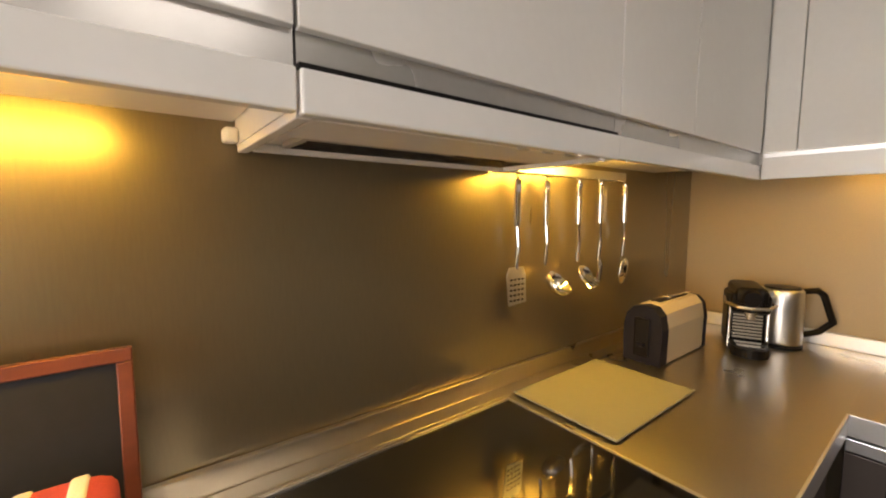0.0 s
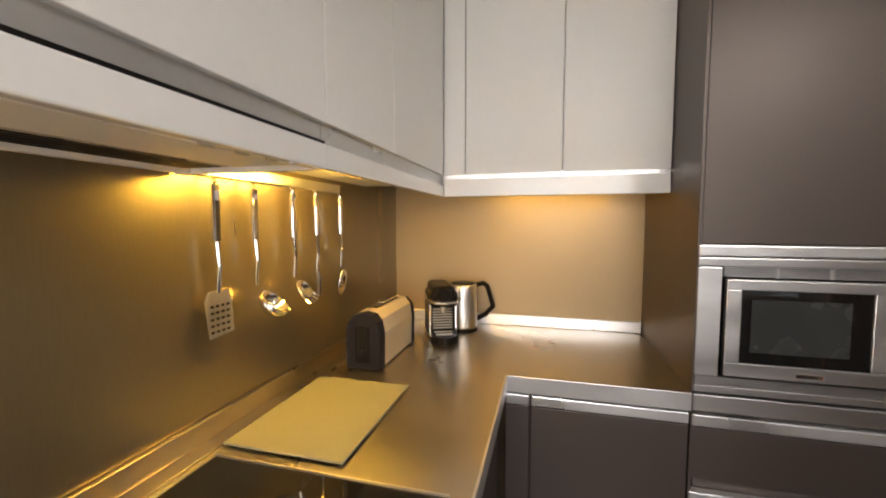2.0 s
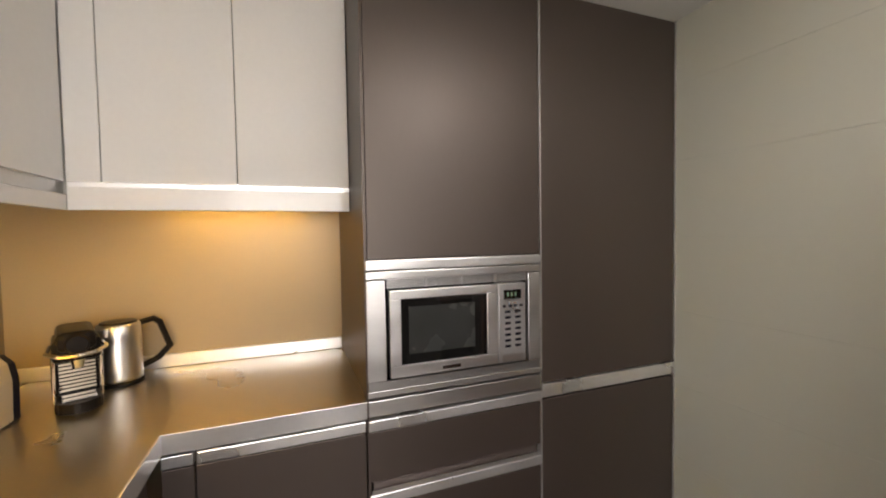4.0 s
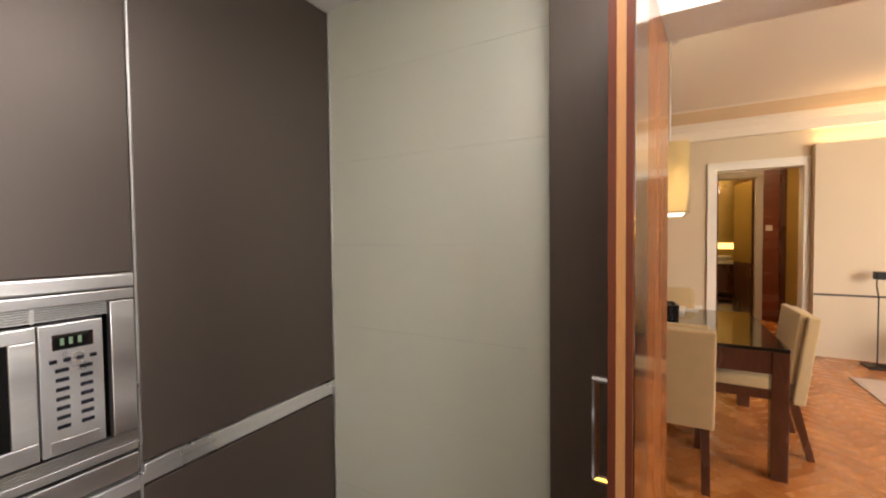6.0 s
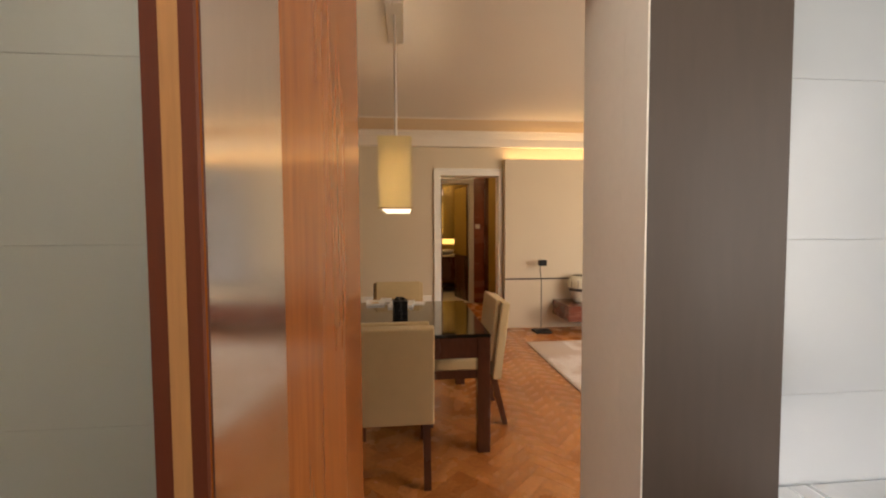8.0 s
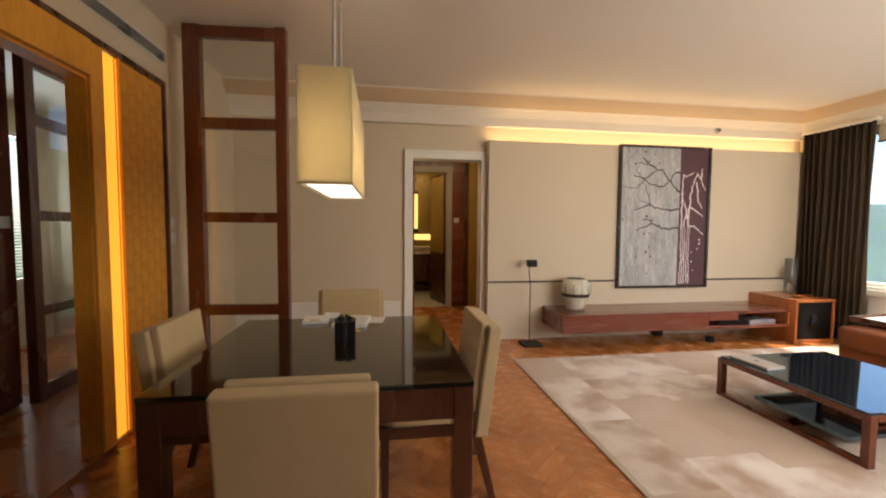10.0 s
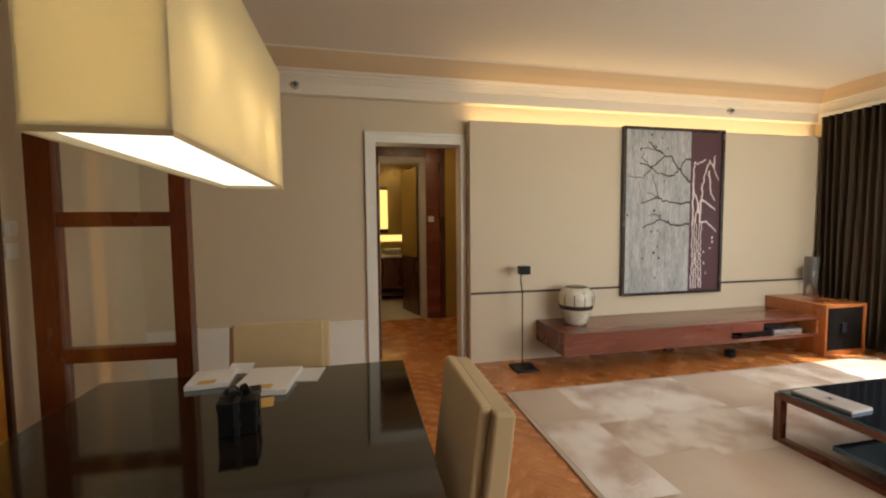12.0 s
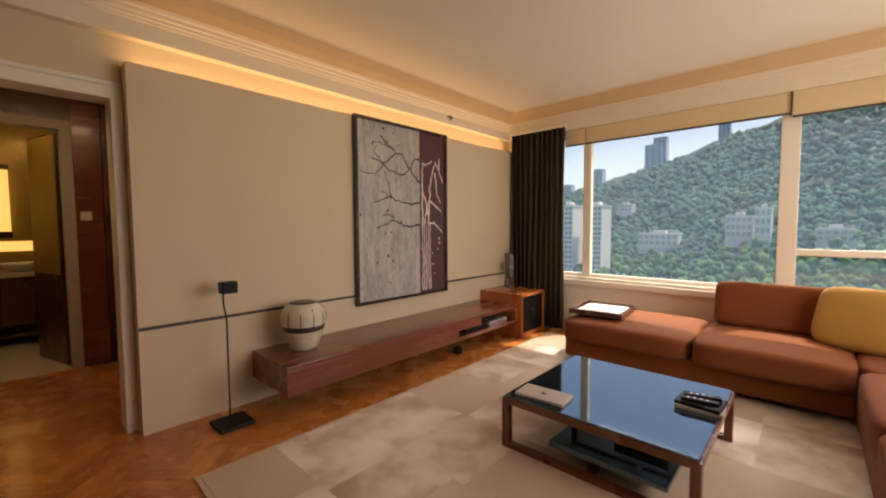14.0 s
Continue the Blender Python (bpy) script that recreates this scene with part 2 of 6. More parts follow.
def veiled_glass(name, veil, scatter=(0.42, 0.70, 1.0)):
    """Clear glass with a share of tinted translucent scatter mixed in as a pale veil."""
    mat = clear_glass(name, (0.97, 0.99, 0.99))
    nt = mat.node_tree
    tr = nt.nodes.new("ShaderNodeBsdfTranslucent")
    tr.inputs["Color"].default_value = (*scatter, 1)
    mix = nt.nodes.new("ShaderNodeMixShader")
    mix.inputs[0].default_value = veil
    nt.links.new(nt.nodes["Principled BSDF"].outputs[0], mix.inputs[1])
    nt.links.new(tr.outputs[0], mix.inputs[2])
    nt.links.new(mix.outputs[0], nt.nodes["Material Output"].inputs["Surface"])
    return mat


# bluish scatter in the panes stands in for haze over the hill
M_PANE = veiled_glass("haze_veiled_window_glass", 0.060)
M_LAMP_GLASS = veiled_glass("hazy_lamp_glass", 0.07, (0.95, 0.93, 0.88))
M_SCREEN_GLASS = clear_glass("screen_glass", (0.93, 0.95, 0.94))
M_SHADE = shade_cloth("linen_shade", (0.70, 0.62, 0.43))
M_GLOW_AMBER = glowing("amber_tube", (1.0, 0.50, 0.06), 1.3)
M_GLOW_WARM = glowing("warm_led", (1.0, 0.72, 0.36), 1.6)
M_GLOW_STRIP = glowing("lit_amber_glass", (1.0, 0.42, 0.03), 0.60)
M_GLOW_COOL = glowing("cool_ceiling_panel", (1.0, 0.98, 0.94), 0.8)
M_GLOW_WHITE = glowing("lamp_diffuser", (1.0, 0.93, 0.78), 0.9)
M_GLOW_BATH = glowing("lit_bath_panel", (1.0, 0.66, 0.18), 0.9)
M_DISPLAY = glowing("green_display", (0.10, 0.16, 0.10), 0.15)


# ---- building helpers ----
ORIGIN = {}


def box(bm, x0, x1, y0, y1, z0, z1, bevel=0.0):
    made = bmesh.ops.create_cube(bm, size=1.0)["verts"]
    for v in made:
        v.co = Vector(((x0 + x1) / 2 + v.co.x * (x1 - x0), (y0 + y1) / 2 + v.co.y * (y1 - y0), (z0 + z1) / 2 + v.co.z * (z1 - z0)))
    if bevel:
        edges = list({e for v in made for e in v.link_edges})
        bmesh.ops.bevel(bm, geom=edges, offset=bevel, segments=2, profile=0.5, affect="EDGES")
    return bm


def boxes(*rows, bevel=0.0):
    bm = bmesh.new()
    for r in rows:
        box(bm, *r, bevel=bevel)
    return bm


def rod(bm, p, q, r, r2=None, seg=12):
    p, q = Vector(p), Vector(q)
    d = q - p
    m = Matrix.Translation((p + q) / 2) @ d.to_track_quat("Z", "Y").to_matrix().to_4x4()
    bmesh.ops.create_cone(bm, cap_ends=True, segments=seg, radius1=r, radius2=r if r2 is None else r2, depth=d.length, matrix=m)
    return bm


def tube(bm, pts, r, seg=8):
    for p, q in zip(pts, pts[1:]):
        rod(bm, p, q, r, seg=seg)
    for p in pts[1:-1]:
        bmesh.ops.create_uvsphere(bm, u_segments=seg, v_segments=6, radius=r, matrix=Matrix.Translation(p))
    return bm


def lathe(bm, centre, profile, seg=32):
    """Turns (radius, height) rows round a vertical axis."""
    cx, cy, cz = centre
    rings = []
    for r, h in profile:
        rings.append([bm.verts.new((cx + r * math.cos(2 * math.pi * k / seg), cy + r * math.sin(2 * math.pi * k / seg), cz + h)) for k in range(seg)])
    for a, b in zip(rings, rings[1:]):
        for k in range(seg):
            bm.faces.new((a[k], a[(k + 1) % seg], b[(k + 1) % seg], b[k]))
    if profile[0][0] > 0:
        bm.faces.new(rings[0][::-1])
    if profile[-1][0] > 0:
        bm.faces.new(rings[-1])
    return bm


def cushion(bm, x0, x1, y0, y1, z0, z1, power=4.0, n=10, crown=0.0):
    """A padded block with full, soft edges."""
    made = bmesh.ops.create_cube(bm, size=2.0)["verts"]
    edges = list({e for v in made for e in v.link_edges})
    bmesh.ops.subdivide_edges(bm, edges=edges, cuts=n, use_grid_fill=True)
    for v in bm.verts:
        c = v.co.copy()
        k = (abs(c.x) ** power + abs(c.y) ** power + abs(c.z) ** power) ** (1 / power)
        c = c / k
        bulge = crown * (1 - c.x ** 2) * (1 - c.y ** 2) * (1 if c.z > 0 else 0)
        v.co = Vector(((x0 + x1) / 2 + c.x * (x1 - x0) / 2, (y0 + y1) / 2 + c.y * (y1 - y0) / 2, (z0 + z1) / 2 + c.z * (z1 - z0) / 2 + bulge))
    return bm


def prism(bm, outline, axis, a, b):
    """An outline of two coordinates pushed along an axis from a to b."""
    def at(p, s):
        return {"x": (s, p[0], p[1]), "y": (p[0], s, p[1]), "z": (p[0], p[1], s)}[axis]
    one, two = [bm.verts.new(at(p, a)) for p in outline], [bm.verts.new(at(p, b)) for p in outline]
    bm.faces.new(one)
    bm.faces.new(two[::-1])
    for k in range(len(outline)):
        j = (k + 1) % len(outline)
        bm.faces.new((one[j], one[k], two[k], two[j]))
    return bm


def mesh_of(name, bm, mat, smooth=False):
    bmesh.ops.recalc_face_normals(bm, faces=bm.faces)
    me = bpy.data.meshes.new(name)
    bm.to_mesh(me)
    bm.free()
    me.materials.append(mat)
    if smooth:
        for p in me.polygons:
            p.use_smooth = True
    return me


def thing(name, at, label, category, group="", m=None):
    ob = new(name)
    ob.empty_display_size = 0.05
    ob.matrix_world = m or Matrix.Translation(at)
    ORIGIN[ob] = Vector(at)
    return tagged(ob, label, category, group)


def part(name, bm, mat, parent, label="", smooth=False):
    at = ORIGIN[parent]
    bmesh.ops.translate(bm, verts=bm.verts, vec=-at)
    ob = new(name, mesh_of(name, bm, mat, smooth))
    ob.parent = parent
    ORIGIN[ob] = at
    if label:
        tagged(ob, label)
    return ob


def single(name, bm, mat, label, category, group="", kind="", smooth=False):
    """A thing that is one mesh, its origin at its base."""
    xs = [v.co for v in bm.verts]
    at = Vector(((min(c.x for c in xs) + max(c.x for c in xs)) / 2, (min(c.y for c in xs) + max(c.y for c in xs)) / 2, min(c.z for c in xs)))
    bmesh.ops.translate(bm, verts=bm.verts, vec=-at)
    ob = new(name, mesh_of(name, bm, mat, smooth))
    ob.matrix_world = Matrix.Translation(at)
    ORIGIN[ob] = at
    return tagged(ob, label, category, group, kind)


def setting(name, bm, mat, label, category, smooth=False):
    ob = new(name, mesh_of(name, bm, mat, smooth))
    ORIGIN[ob] = Vector((0, 0, 0))
    return tagged(ob, label, category, kind="structure")


# ---- plan ----
EAST_K, NORTH_K, SOUTH_K, WEST_K = 1.95, 0.80, -1.55, -1.50
UNIT_X = 1.327
CEIL_K = 2.205
DOOR_X0, DOOR_X1, DOOR_Z = -0.226, 0.300, 1.905
NORTH_L, SOUTH_L, WEST_L, EAST_L = -1.68, -6.52, -5.65, 1.66
CEIL_L = 2.90
HALL_X0, HALL_X1, HALL_Z = -1.17, -0.34, 2.17

# ---- kitchen: setting ----
setting("floor_kitchen", boxes((WEST_K, EAST_K, SOUTH_K - 0.15, NORTH_K, -0.12, 0.0)), M_KFLOOR, "dark stone kitchen floor", "floor")
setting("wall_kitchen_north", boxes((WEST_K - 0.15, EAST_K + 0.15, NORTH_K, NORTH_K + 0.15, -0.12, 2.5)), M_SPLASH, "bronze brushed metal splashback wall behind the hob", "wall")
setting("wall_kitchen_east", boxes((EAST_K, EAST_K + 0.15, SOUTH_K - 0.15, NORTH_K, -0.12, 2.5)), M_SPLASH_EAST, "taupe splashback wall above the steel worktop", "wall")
setting("ceiling_kitchen", boxes((WEST_K - 0.15, EAST_K + 0.15, SOUTH_K - 0.148, NORTH_K + 0.15, CEIL_K, CEIL_K + 0.2)), M_KCEIL, "smooth white lowered kitchen ceiling", "ceiling")
# unseen west wall, given a dark brown to dim its reflections in the units
setting("wall_kitchen_west", boxes((WEST_K - 0.15, WEST_K, -0.8, 0.5, -0.12, 0.95), (WEST_K - 0.15, WEST_K, -0.8, 0.5, 2.05, CEIL_K), (WEST_K - 0.15, WEST_K, 0.5, NORTH_K, -0.12, CEIL_K),
        (WEST_K - 0.15, WEST_K, SOUTH_K - 0.15, -0.8, -0.12, CEIL_K)), M_BROWN_PANEL, "unseen kitchen wall with a window opening, darkened to cut bounce light", "wall")
setting("wall_kitchen_south", boxes((DOOR_X1 + 0.01, EAST_K, SOUTH_K - 0.13, SOUTH_K - 0.012, -0.12, 2.5), (WEST_K - 0.15, DOOR_X0 - 0.01, SOUTH_K - 0.13, SOUTH_K - 0.012, -0.12, 2.5),
        (DOOR_X0 - 0.01, DOOR_X1 + 0.01, SOUTH_K - 0.13, SOUTH_K - 0.012, DOOR_Z + 0.05, 2.5)), M_GROUT, "tiled kitchen wall with a doorway", "wall")
skirt = boxes((DOOR_X0 - 0.018, DOOR_X0, SOUTH_K - 0.15, SOUTH_K + 0.006, 0, DOOR_Z), (DOOR_X0 - 0.018, DOOR_X1 + 0.018, SOUTH_K - 0.15, SOUTH_K + 0.006, DOOR_Z, DOOR_Z + 0.06),
              (DOOR_X1, DOOR_X1 + 0.018, SOUTH_K - 0.15, SOUTH_K - 0.03, 0, DOOR_Z),
              (DOOR_X0 - 0.0025, DOOR_X0, SOUTH_K + 0.0065, SOUTH_K + 0.075, 0, CEIL_K - 0.002))
setting("door_frame_1", skirt, M_WHITE_PAINT, "white painted kitchen door frame", "door frame")
for name, x0, x1 in (("panel_east", DOOR_X1 + 0.018, 0.513), ("panel_west", -0.478, DOOR_X0 - 0.003)):
    setting("trim_" + name, boxes((x0, x1, SOUTH_K + 0.008, SOUTH_K + 0.072, 0, CEIL_K), bevel=0.002), M_BROWN_PANEL, "dark brown laminate panel beside the kitchen door", "wall panel")
setting("trim_over_door", boxes((DOOR_X0 - 0.018, DOOR_X1 + 0.018, SOUTH_K - 0.008, SOUTH_K + 0.003, DOOR_Z + 0.06, CEIL_K)), M_KCEIL, "white panel above the kitchen door", "wall panel")

# assumed flush ceiling light, out of view, added to light tiles and tall doors
KX, KY = 0.18, -0.88
kl = thing("ceiling_light", (KX, KY, CEIL_K - 0.02), "assumed flush square ceiling light, unseen, added to light the kitchen", "ceiling light")
for x0, x1, y0, y1 in ((-0.31, 0.31, -0.31, -0.29), (-0.31, 0.31, 0.29, 0.31), (-0.31, -0.29, -0.29, 0.29), (0.29, 0.31, -0.29, 0.29)):
    part("frame_bar", boxes((KX + x0, KX + x1, KY + y0, KY + y1, CEIL_K - 0.02, CEIL_K - 0.001)), M_WHITE_PAINT, kl)
part("diffuser", boxes((KX - 0.29, KX + 0.29, KY - 0.29, KY + 0.29, CEIL_K - 0.012, CEIL_K - 0.004)), M_GLOW_COOL, kl, "lit white diffuser")
lamp("kitchen_ceiling_fill", "AREA", look((KX, KY, CEIL_K - 0.025), (KX, KY + 0.001, 0)), 4.3, COOL, size=(0.56, 0.56))

# ---- kitchen: east base run and worktop ----
worktop = thing("worktop", (0.6, 0.5, 0.86), "brushed steel kitchen worktop running round a corner", "worktop")
part("north_slab", boxes((WEST_K + 0.02, 0.10, 0.197, 0.74, 0.868, 0.90), (0.10, 0.745, 0.197, 0.235, 0.868, 0.90), (0.745, EAST_K - 0.002, 0.197, 0.74, 0.868, 0.90), (0.10, 0.745, 0.727, 0.74, 0.868, 0.90)), M_STEEL, worktop)
part("east_slab", boxes((UNIT_X, EAST_K - 0.002, -0.318, 0.1968, 0.868, 0.90)), M_STEEL, worktop)
part("ledge", boxes((WEST_K + 0.02, EAST_K - 0.03, 0.74, 0.785, 0.868, 0.905), bevel=0.003), M_STEEL, worktop)
part("upstand", boxes((WEST_K + 0.02, EAST_K - 0.015, 0.785, NORTH_K - 0.002, 0.868, 0.95), bevel=0.003), M_STEEL, worktop)
part("end_upstand", boxes((EAST_K - 0.015, EAST_K - 0.002, -0.316, 0.784, 0.90, 0.95), bevel=0.003), M_ALU, worktop)
part("front_edge", boxes((UNIT_X - 0.006, UNIT_X, -0.318, 0.197, 0.85, 0.902), (WEST_K + 0.02, UNIT_X, 0.191, 0.197, 0.85, 0.902), bevel=0.0015), M_ALU, worktop)

hob = thing("hob", (0.42, 0.48, 0.89), "black glass ceramic hob set in the steel worktop", "hob")
part("glass", boxes((0.102, 0.743, 0.237, 0.725, 0.885, 0.902), bevel=0.002), M_BLACK_GLASS, hob)
part("rim", boxes((0.098, 0.747, 0.725, 0.729, 0.896, 0.905), (0.743, 0.747, 0.235, 0.725, 0.896, 0.905)), M_STEEL_UP, hob, "bright steel rim")

base = thing("base_cabinet", (1.6, -0.1, 0), "dark brown base cabinet with aluminium handle strip", "cabinet", "kitchen base units")
part("carcass", boxes((UNIT_X + 0.022, EAST_K - 0.004, -0.316, 0.195, 0.08, 0.866)), M_DARK_UNIT, base)
part("plinth", boxes((UNIT_X + 0.06, UNIT_X + 0.075, -0.316, 0.195, 0.0, 0.08)), M_ALU, base)
for y0, y1 in ((-0.314, 0.118), (0.124, 0.195)):
    d = part("door", boxes((UNIT_X, UNIT_X + 0.02, y0, y1, 0.085, 0.808), bevel=0.0015), M_DARK_UNIT, base)
    part("handle_strip", boxes((UNIT_X - 0.004, UNIT_X + 0.02, y0, y1, 0.812, 0.844), bevel=0.003), M_ALU, d, "aluminium handle strip")
north_base = thing("base_cabinet", (0.0, 0.5, 0), "dark brown base cabinets under the hob", "cabinet", "kitchen base units")
part("carcass", boxes((WEST_K + 0.02, UNIT_X + 0.02, 0.24, NORTH_K - 0.004, 0.08, 0.866)), M_DARK_UNIT, north_base)
for k in range(4):
    x0 = -1.10 + 0.6 * k
    d = part("door", boxes((x0, x0 + 0.596, 0.216, 0.238, 0.085, 0.808), bevel=0.0015), M_DARK_UNIT, north_base)
    part("handle_strip", boxes((x0, x0 + 0.596, 0.212, 0.236, 0.812, 0.844), bevel=0.003), M_ALU, d, "aluminium handle strip")

# ---- kitchen: upper cabinets ----
UP_Z0, UP_GAP0, UP_DOOR = 1.473, 1.516, 1.553
UP_UNDER = 1.520
UP_Y, UP_X = 0.463, 1.584


def upper_run(name, x0, x1, doors):
    run = thing(name, ((x0 + x1) / 2, 0.6, UP_Z0), "glossy white wall cabinet with a recessed handle groove", "wall cabinet", "kitchen wall units")
    part("carcass", boxes((x0, x1, UP_Y + 0.022, NORTH_K - 0.003, UP_UNDER, CEIL_K - 0.003)), M_CARCASS, run)
    part("light_rail", boxes((x0, x1, UP_Y + 0.002, UP_Y + 0.02, UP_Z0, UP_GAP0), bevel=0.002), M_WHITE_LACQUER, run)
    part("handle_groove", boxes((x0, x1, UP_Y + 0.012, UP_Y + 0.021, UP_GAP0 + 0.002, UP_DOOR + 0.01)), M_GREY_PROFILE, run, "grey metal handle groove")
    for a, b in doors:
        part("door", boxes((a + 0.0015, b - 0.0015, UP_Y, UP_Y + 0.02, UP_DOOR, CEIL_K - 0.006), bevel=0.0015), M_WHITE_LACQUER, run)
    return run


upper_run("wall_cabinet", -1.05, 0.159, [(-1.05, -0.45), (-0.45, 0.159)])
upper_run("wall_cabinet", 0.752, UP_X + 0.02, [(0.752, 1.08), (1.08, UP_X - 0.002)])
hood = thing("cooker_hood", (0.45, 0.6, UP_Z0), "slim built-in white cooker hood under a wall cabinet", "cooker hood")
HX0, HX1, HZ = 0.162, 0.7505, 1.4705
part("cabinet_door", boxes((HX0, HX1, UP_Y, UP_Y + 0.02, UP_DOOR, CEIL_K - 0.006), bevel=0.0015), M_WHITE_LACQUER, hood)
part("handle_groove", boxes((HX0, HX1, UP_Y + 0.012, UP_Y + 0.021, UP_GAP0 + 0.002, UP_DOOR + 0.01)), M_GREY_PROFILE, hood)
# black strip drawn in place of the shade above the hood's front rail
part("painted_shadow_strip", boxes((HX0, HX1, UP_Y + 0.003, UP_Y + 0.0115, UP_GAP0 - 0.0005, UP_GAP0 + 0.005)), M_BLACK, hood)
part("front_rail", boxes((HX0, HX1, UP_Y - 0.002, UP_Y + 0.018, HZ, UP_GAP0 - 0.001), bevel=0.003), M_WHITE_LACQUER, hood)
part("body", boxes((HX0, HX1, UP_Y + 0.022, NORTH_K - 0.003, HZ + 0.012, CEIL_K - 0.004)), M_CARCASS, hood)
for x0 in (HX0, HX1 - 0.016):
    part("side_cheek", boxes((x0, x0 + 0.016, UP_Y + 0.0185, NORTH_K - 0.012, HZ - 0.001, HZ + 0.0115), bevel=0.002), M_WHITE_LACQUER, hood)
part("end_clip", boxes((HX0 - 0.022, HX0 - 0.001, NORTH_K - 0.040, NORTH_K - 0.006, HZ + 0.012, HZ + 0.035), bevel=0.005), M_CARCASS, hood, "small white plastic end clip")
part("pull_out_tray", boxes((HX0 + 0.02, HX1 - 0.06, UP_Y + 0.026, UP_Y + 0.145, HZ + 0.001, HZ + 0.0115), bevel=0.002), M_CARCASS, hood, "pale pull-out tray")
part("filter", boxes((HX0 + 0.05, HX1 - 0.06, UP_Y + 0.155, UP_Y + 0.25, HZ + 0.002, HZ + 0.0115), bevel=0.002), M_GREY_PROFILE, hood, "grey metal grease filter")
for k in range(5):
    part("slot", boxes((HX0 + 0.06, HX1 - 0.07, UP_Y + 0.163 + 0.017 * k, UP_Y + 0.171 + 0.017 * k, HZ + 0.0008, HZ + 0.002)), M_BLACK, hood)
part("rear_lip", boxes((HX0 + 0.016, HX1 - 0.016, NORTH_K - 0.055, NORTH_K - 0.042, HZ - 0.002, HZ + 0.0115), bevel=0.002), M_CARCASS, hood)
for x in (0.50, 0.56, 0.62):
    part("switch", boxes((x, x + 0.022, UP_Y + 0.0195, UP_Y + 0.0255, HZ - 0.002, HZ + 0.008), bevel=0.001), M_GREY_PROFILE, hood)

east_up = thing("wall_cabinet", (1.75, 0.0, UP_Z0), "glossy white corner wall cabinet with two doors", "wall cabinet", "kitchen wall units")
part("carcass", boxes((UP_X + 0.024, EAST_K - 0.003, -0.316, UP_Y + 0.018, UP_UNDER, CEIL_K - 0.003)), M_CARCASS, east_up)
part("light_rail", boxes((UP_X + 0.003, UP_X + 0.0225, -0.316, UP_Y - 0.001, UP_Z0, 1.539), bevel=0.002), M_WHITE_LACQUER, east_up)
part("handle_groove", boxes((UP_X + 0.010, UP_X + 0.0225, -0.316, UP_Y - 0.001, 1.5385, UP_DOOR + 0.008)), M_ALU, east_up, "bright metal handle groove")
for a, b in ((-0.316, 0.031), (0.031, 0.380), (0.380, UP_Y - 0.001)):
    part("door", boxes((UP_X, UP_X + 0.022, a + 0.0015, b - 0.0015, UP_DOOR, CEIL_K - 0.006), bevel=0.0015), M_WHITE_LACQUER, east_up)

# under-cabinet lamps, hidden behind the light rails
for x0, x1, watts in ((-0.75, -0.01, 3.2), (0.775, 1.20, 3.2)):
    tubes = thing("under_cabinet_light", ((x0 + x1) / 2, 0.61, UP_UNDER - 0.02), "amber tube light fixed under a wall cabinet", "light", "under-cabinet lights")
    part("housing", boxes((x0, x1, 0.575, 0.640, UP_UNDER - 0.006, UP_UNDER - 0.001), bevel=0.001), M_CARCASS, tubes)
    part("tube", rod(bmesh.new(), (x0 + 0.01, 0.612, UP_UNDER - 0.012), (x1 - 0.01, 0.612, UP_UNDER - 0.012), 0.005), M_GLOW_AMBER, tubes)
    lamp("under_cabinet_lamp", "AREA", look(((x0 + x1) / 2, 0.616, UP_UNDER - 0.019), ((x0 + x1) / 2, 0.80, 1.15)), watts, AMBER, size=(x1 - x0, 0.03))
tubes = thing("under_cabinet_light", (1.73, 0.08, UP_UNDER - 0.02), "amber tube light fixed under a wall cabinet", "light", "under-cabinet lights")
part("housing", boxes((1.70, 1.765, -0.18, 0.34, UP_UNDER - 0.006, UP_UNDER - 0.001), bevel=0.001), M_CARCASS, tubes)
part("tube", rod(bmesh.new(), (1.735, -0.17, UP_UNDER - 0.012), (1.735, 0.33, UP_UNDER - 0.012), 0.005), M_GLOW_AMBER, tubes)
lamp("under_cabinet_lamp", "AREA", look((1.738, 0.08, UP_UNDER - 0.019), (1.90, 0.08, 1.15)), 0.60, AMBER, size=(0.5, 0.03))

# ---- kitchen: tall units ----
TALL_Y = (-0.318, -0.918, -1.547)
housing = thing("tall_cabinet", (1.6, -0.62, 0), "dark brown tall oven housing with drawers and a built-in microwave", "tall cabinet", "kitchen tall units")
part("side_panel", boxes((UNIT_X - 0.002, EAST_K - 0.003, TALL_Y[0] - 0.008, TALL_Y[0], 0.0, CEIL_K - 0.003)), M_DARK_UNIT, housing)
part("carcass", boxes((UNIT_X + 0.024, EAST_K - 0.003, TALL_Y[1] + 0.004, TALL_Y[0] - 0.019, 0.06, 0.90), (UNIT_X + 0.024, EAST_K - 0.003, TALL_Y[1] + 0.004, TALL_Y[0] - 0.019, 1.285, CEIL_K - 0.003),
                      (UNIT_X + 0.30, EAST_K - 0.003, TALL_Y[1] + 0.004, TALL_Y[0] - 0.019, 0.90, 1.285)), M_DARK_UNIT, housing)
upper = part("upper_door", boxes((UNIT_X, UNIT_X + 0.022, TALL_Y[1] + 0.003, TALL_Y[0] - 0.010, 1.318, CEIL_K - 0.006), bevel=0.0015), M_DARK_UNIT, housing)
part("handle_strip", boxes((UNIT_X - 0.006, UNIT_X + 0.022, TALL_Y[1] + 0.003, TALL_Y[0] - 0.003, 1.284, 1.315), bevel=0.004), M_ALU, upper, "aluminium handle strip")
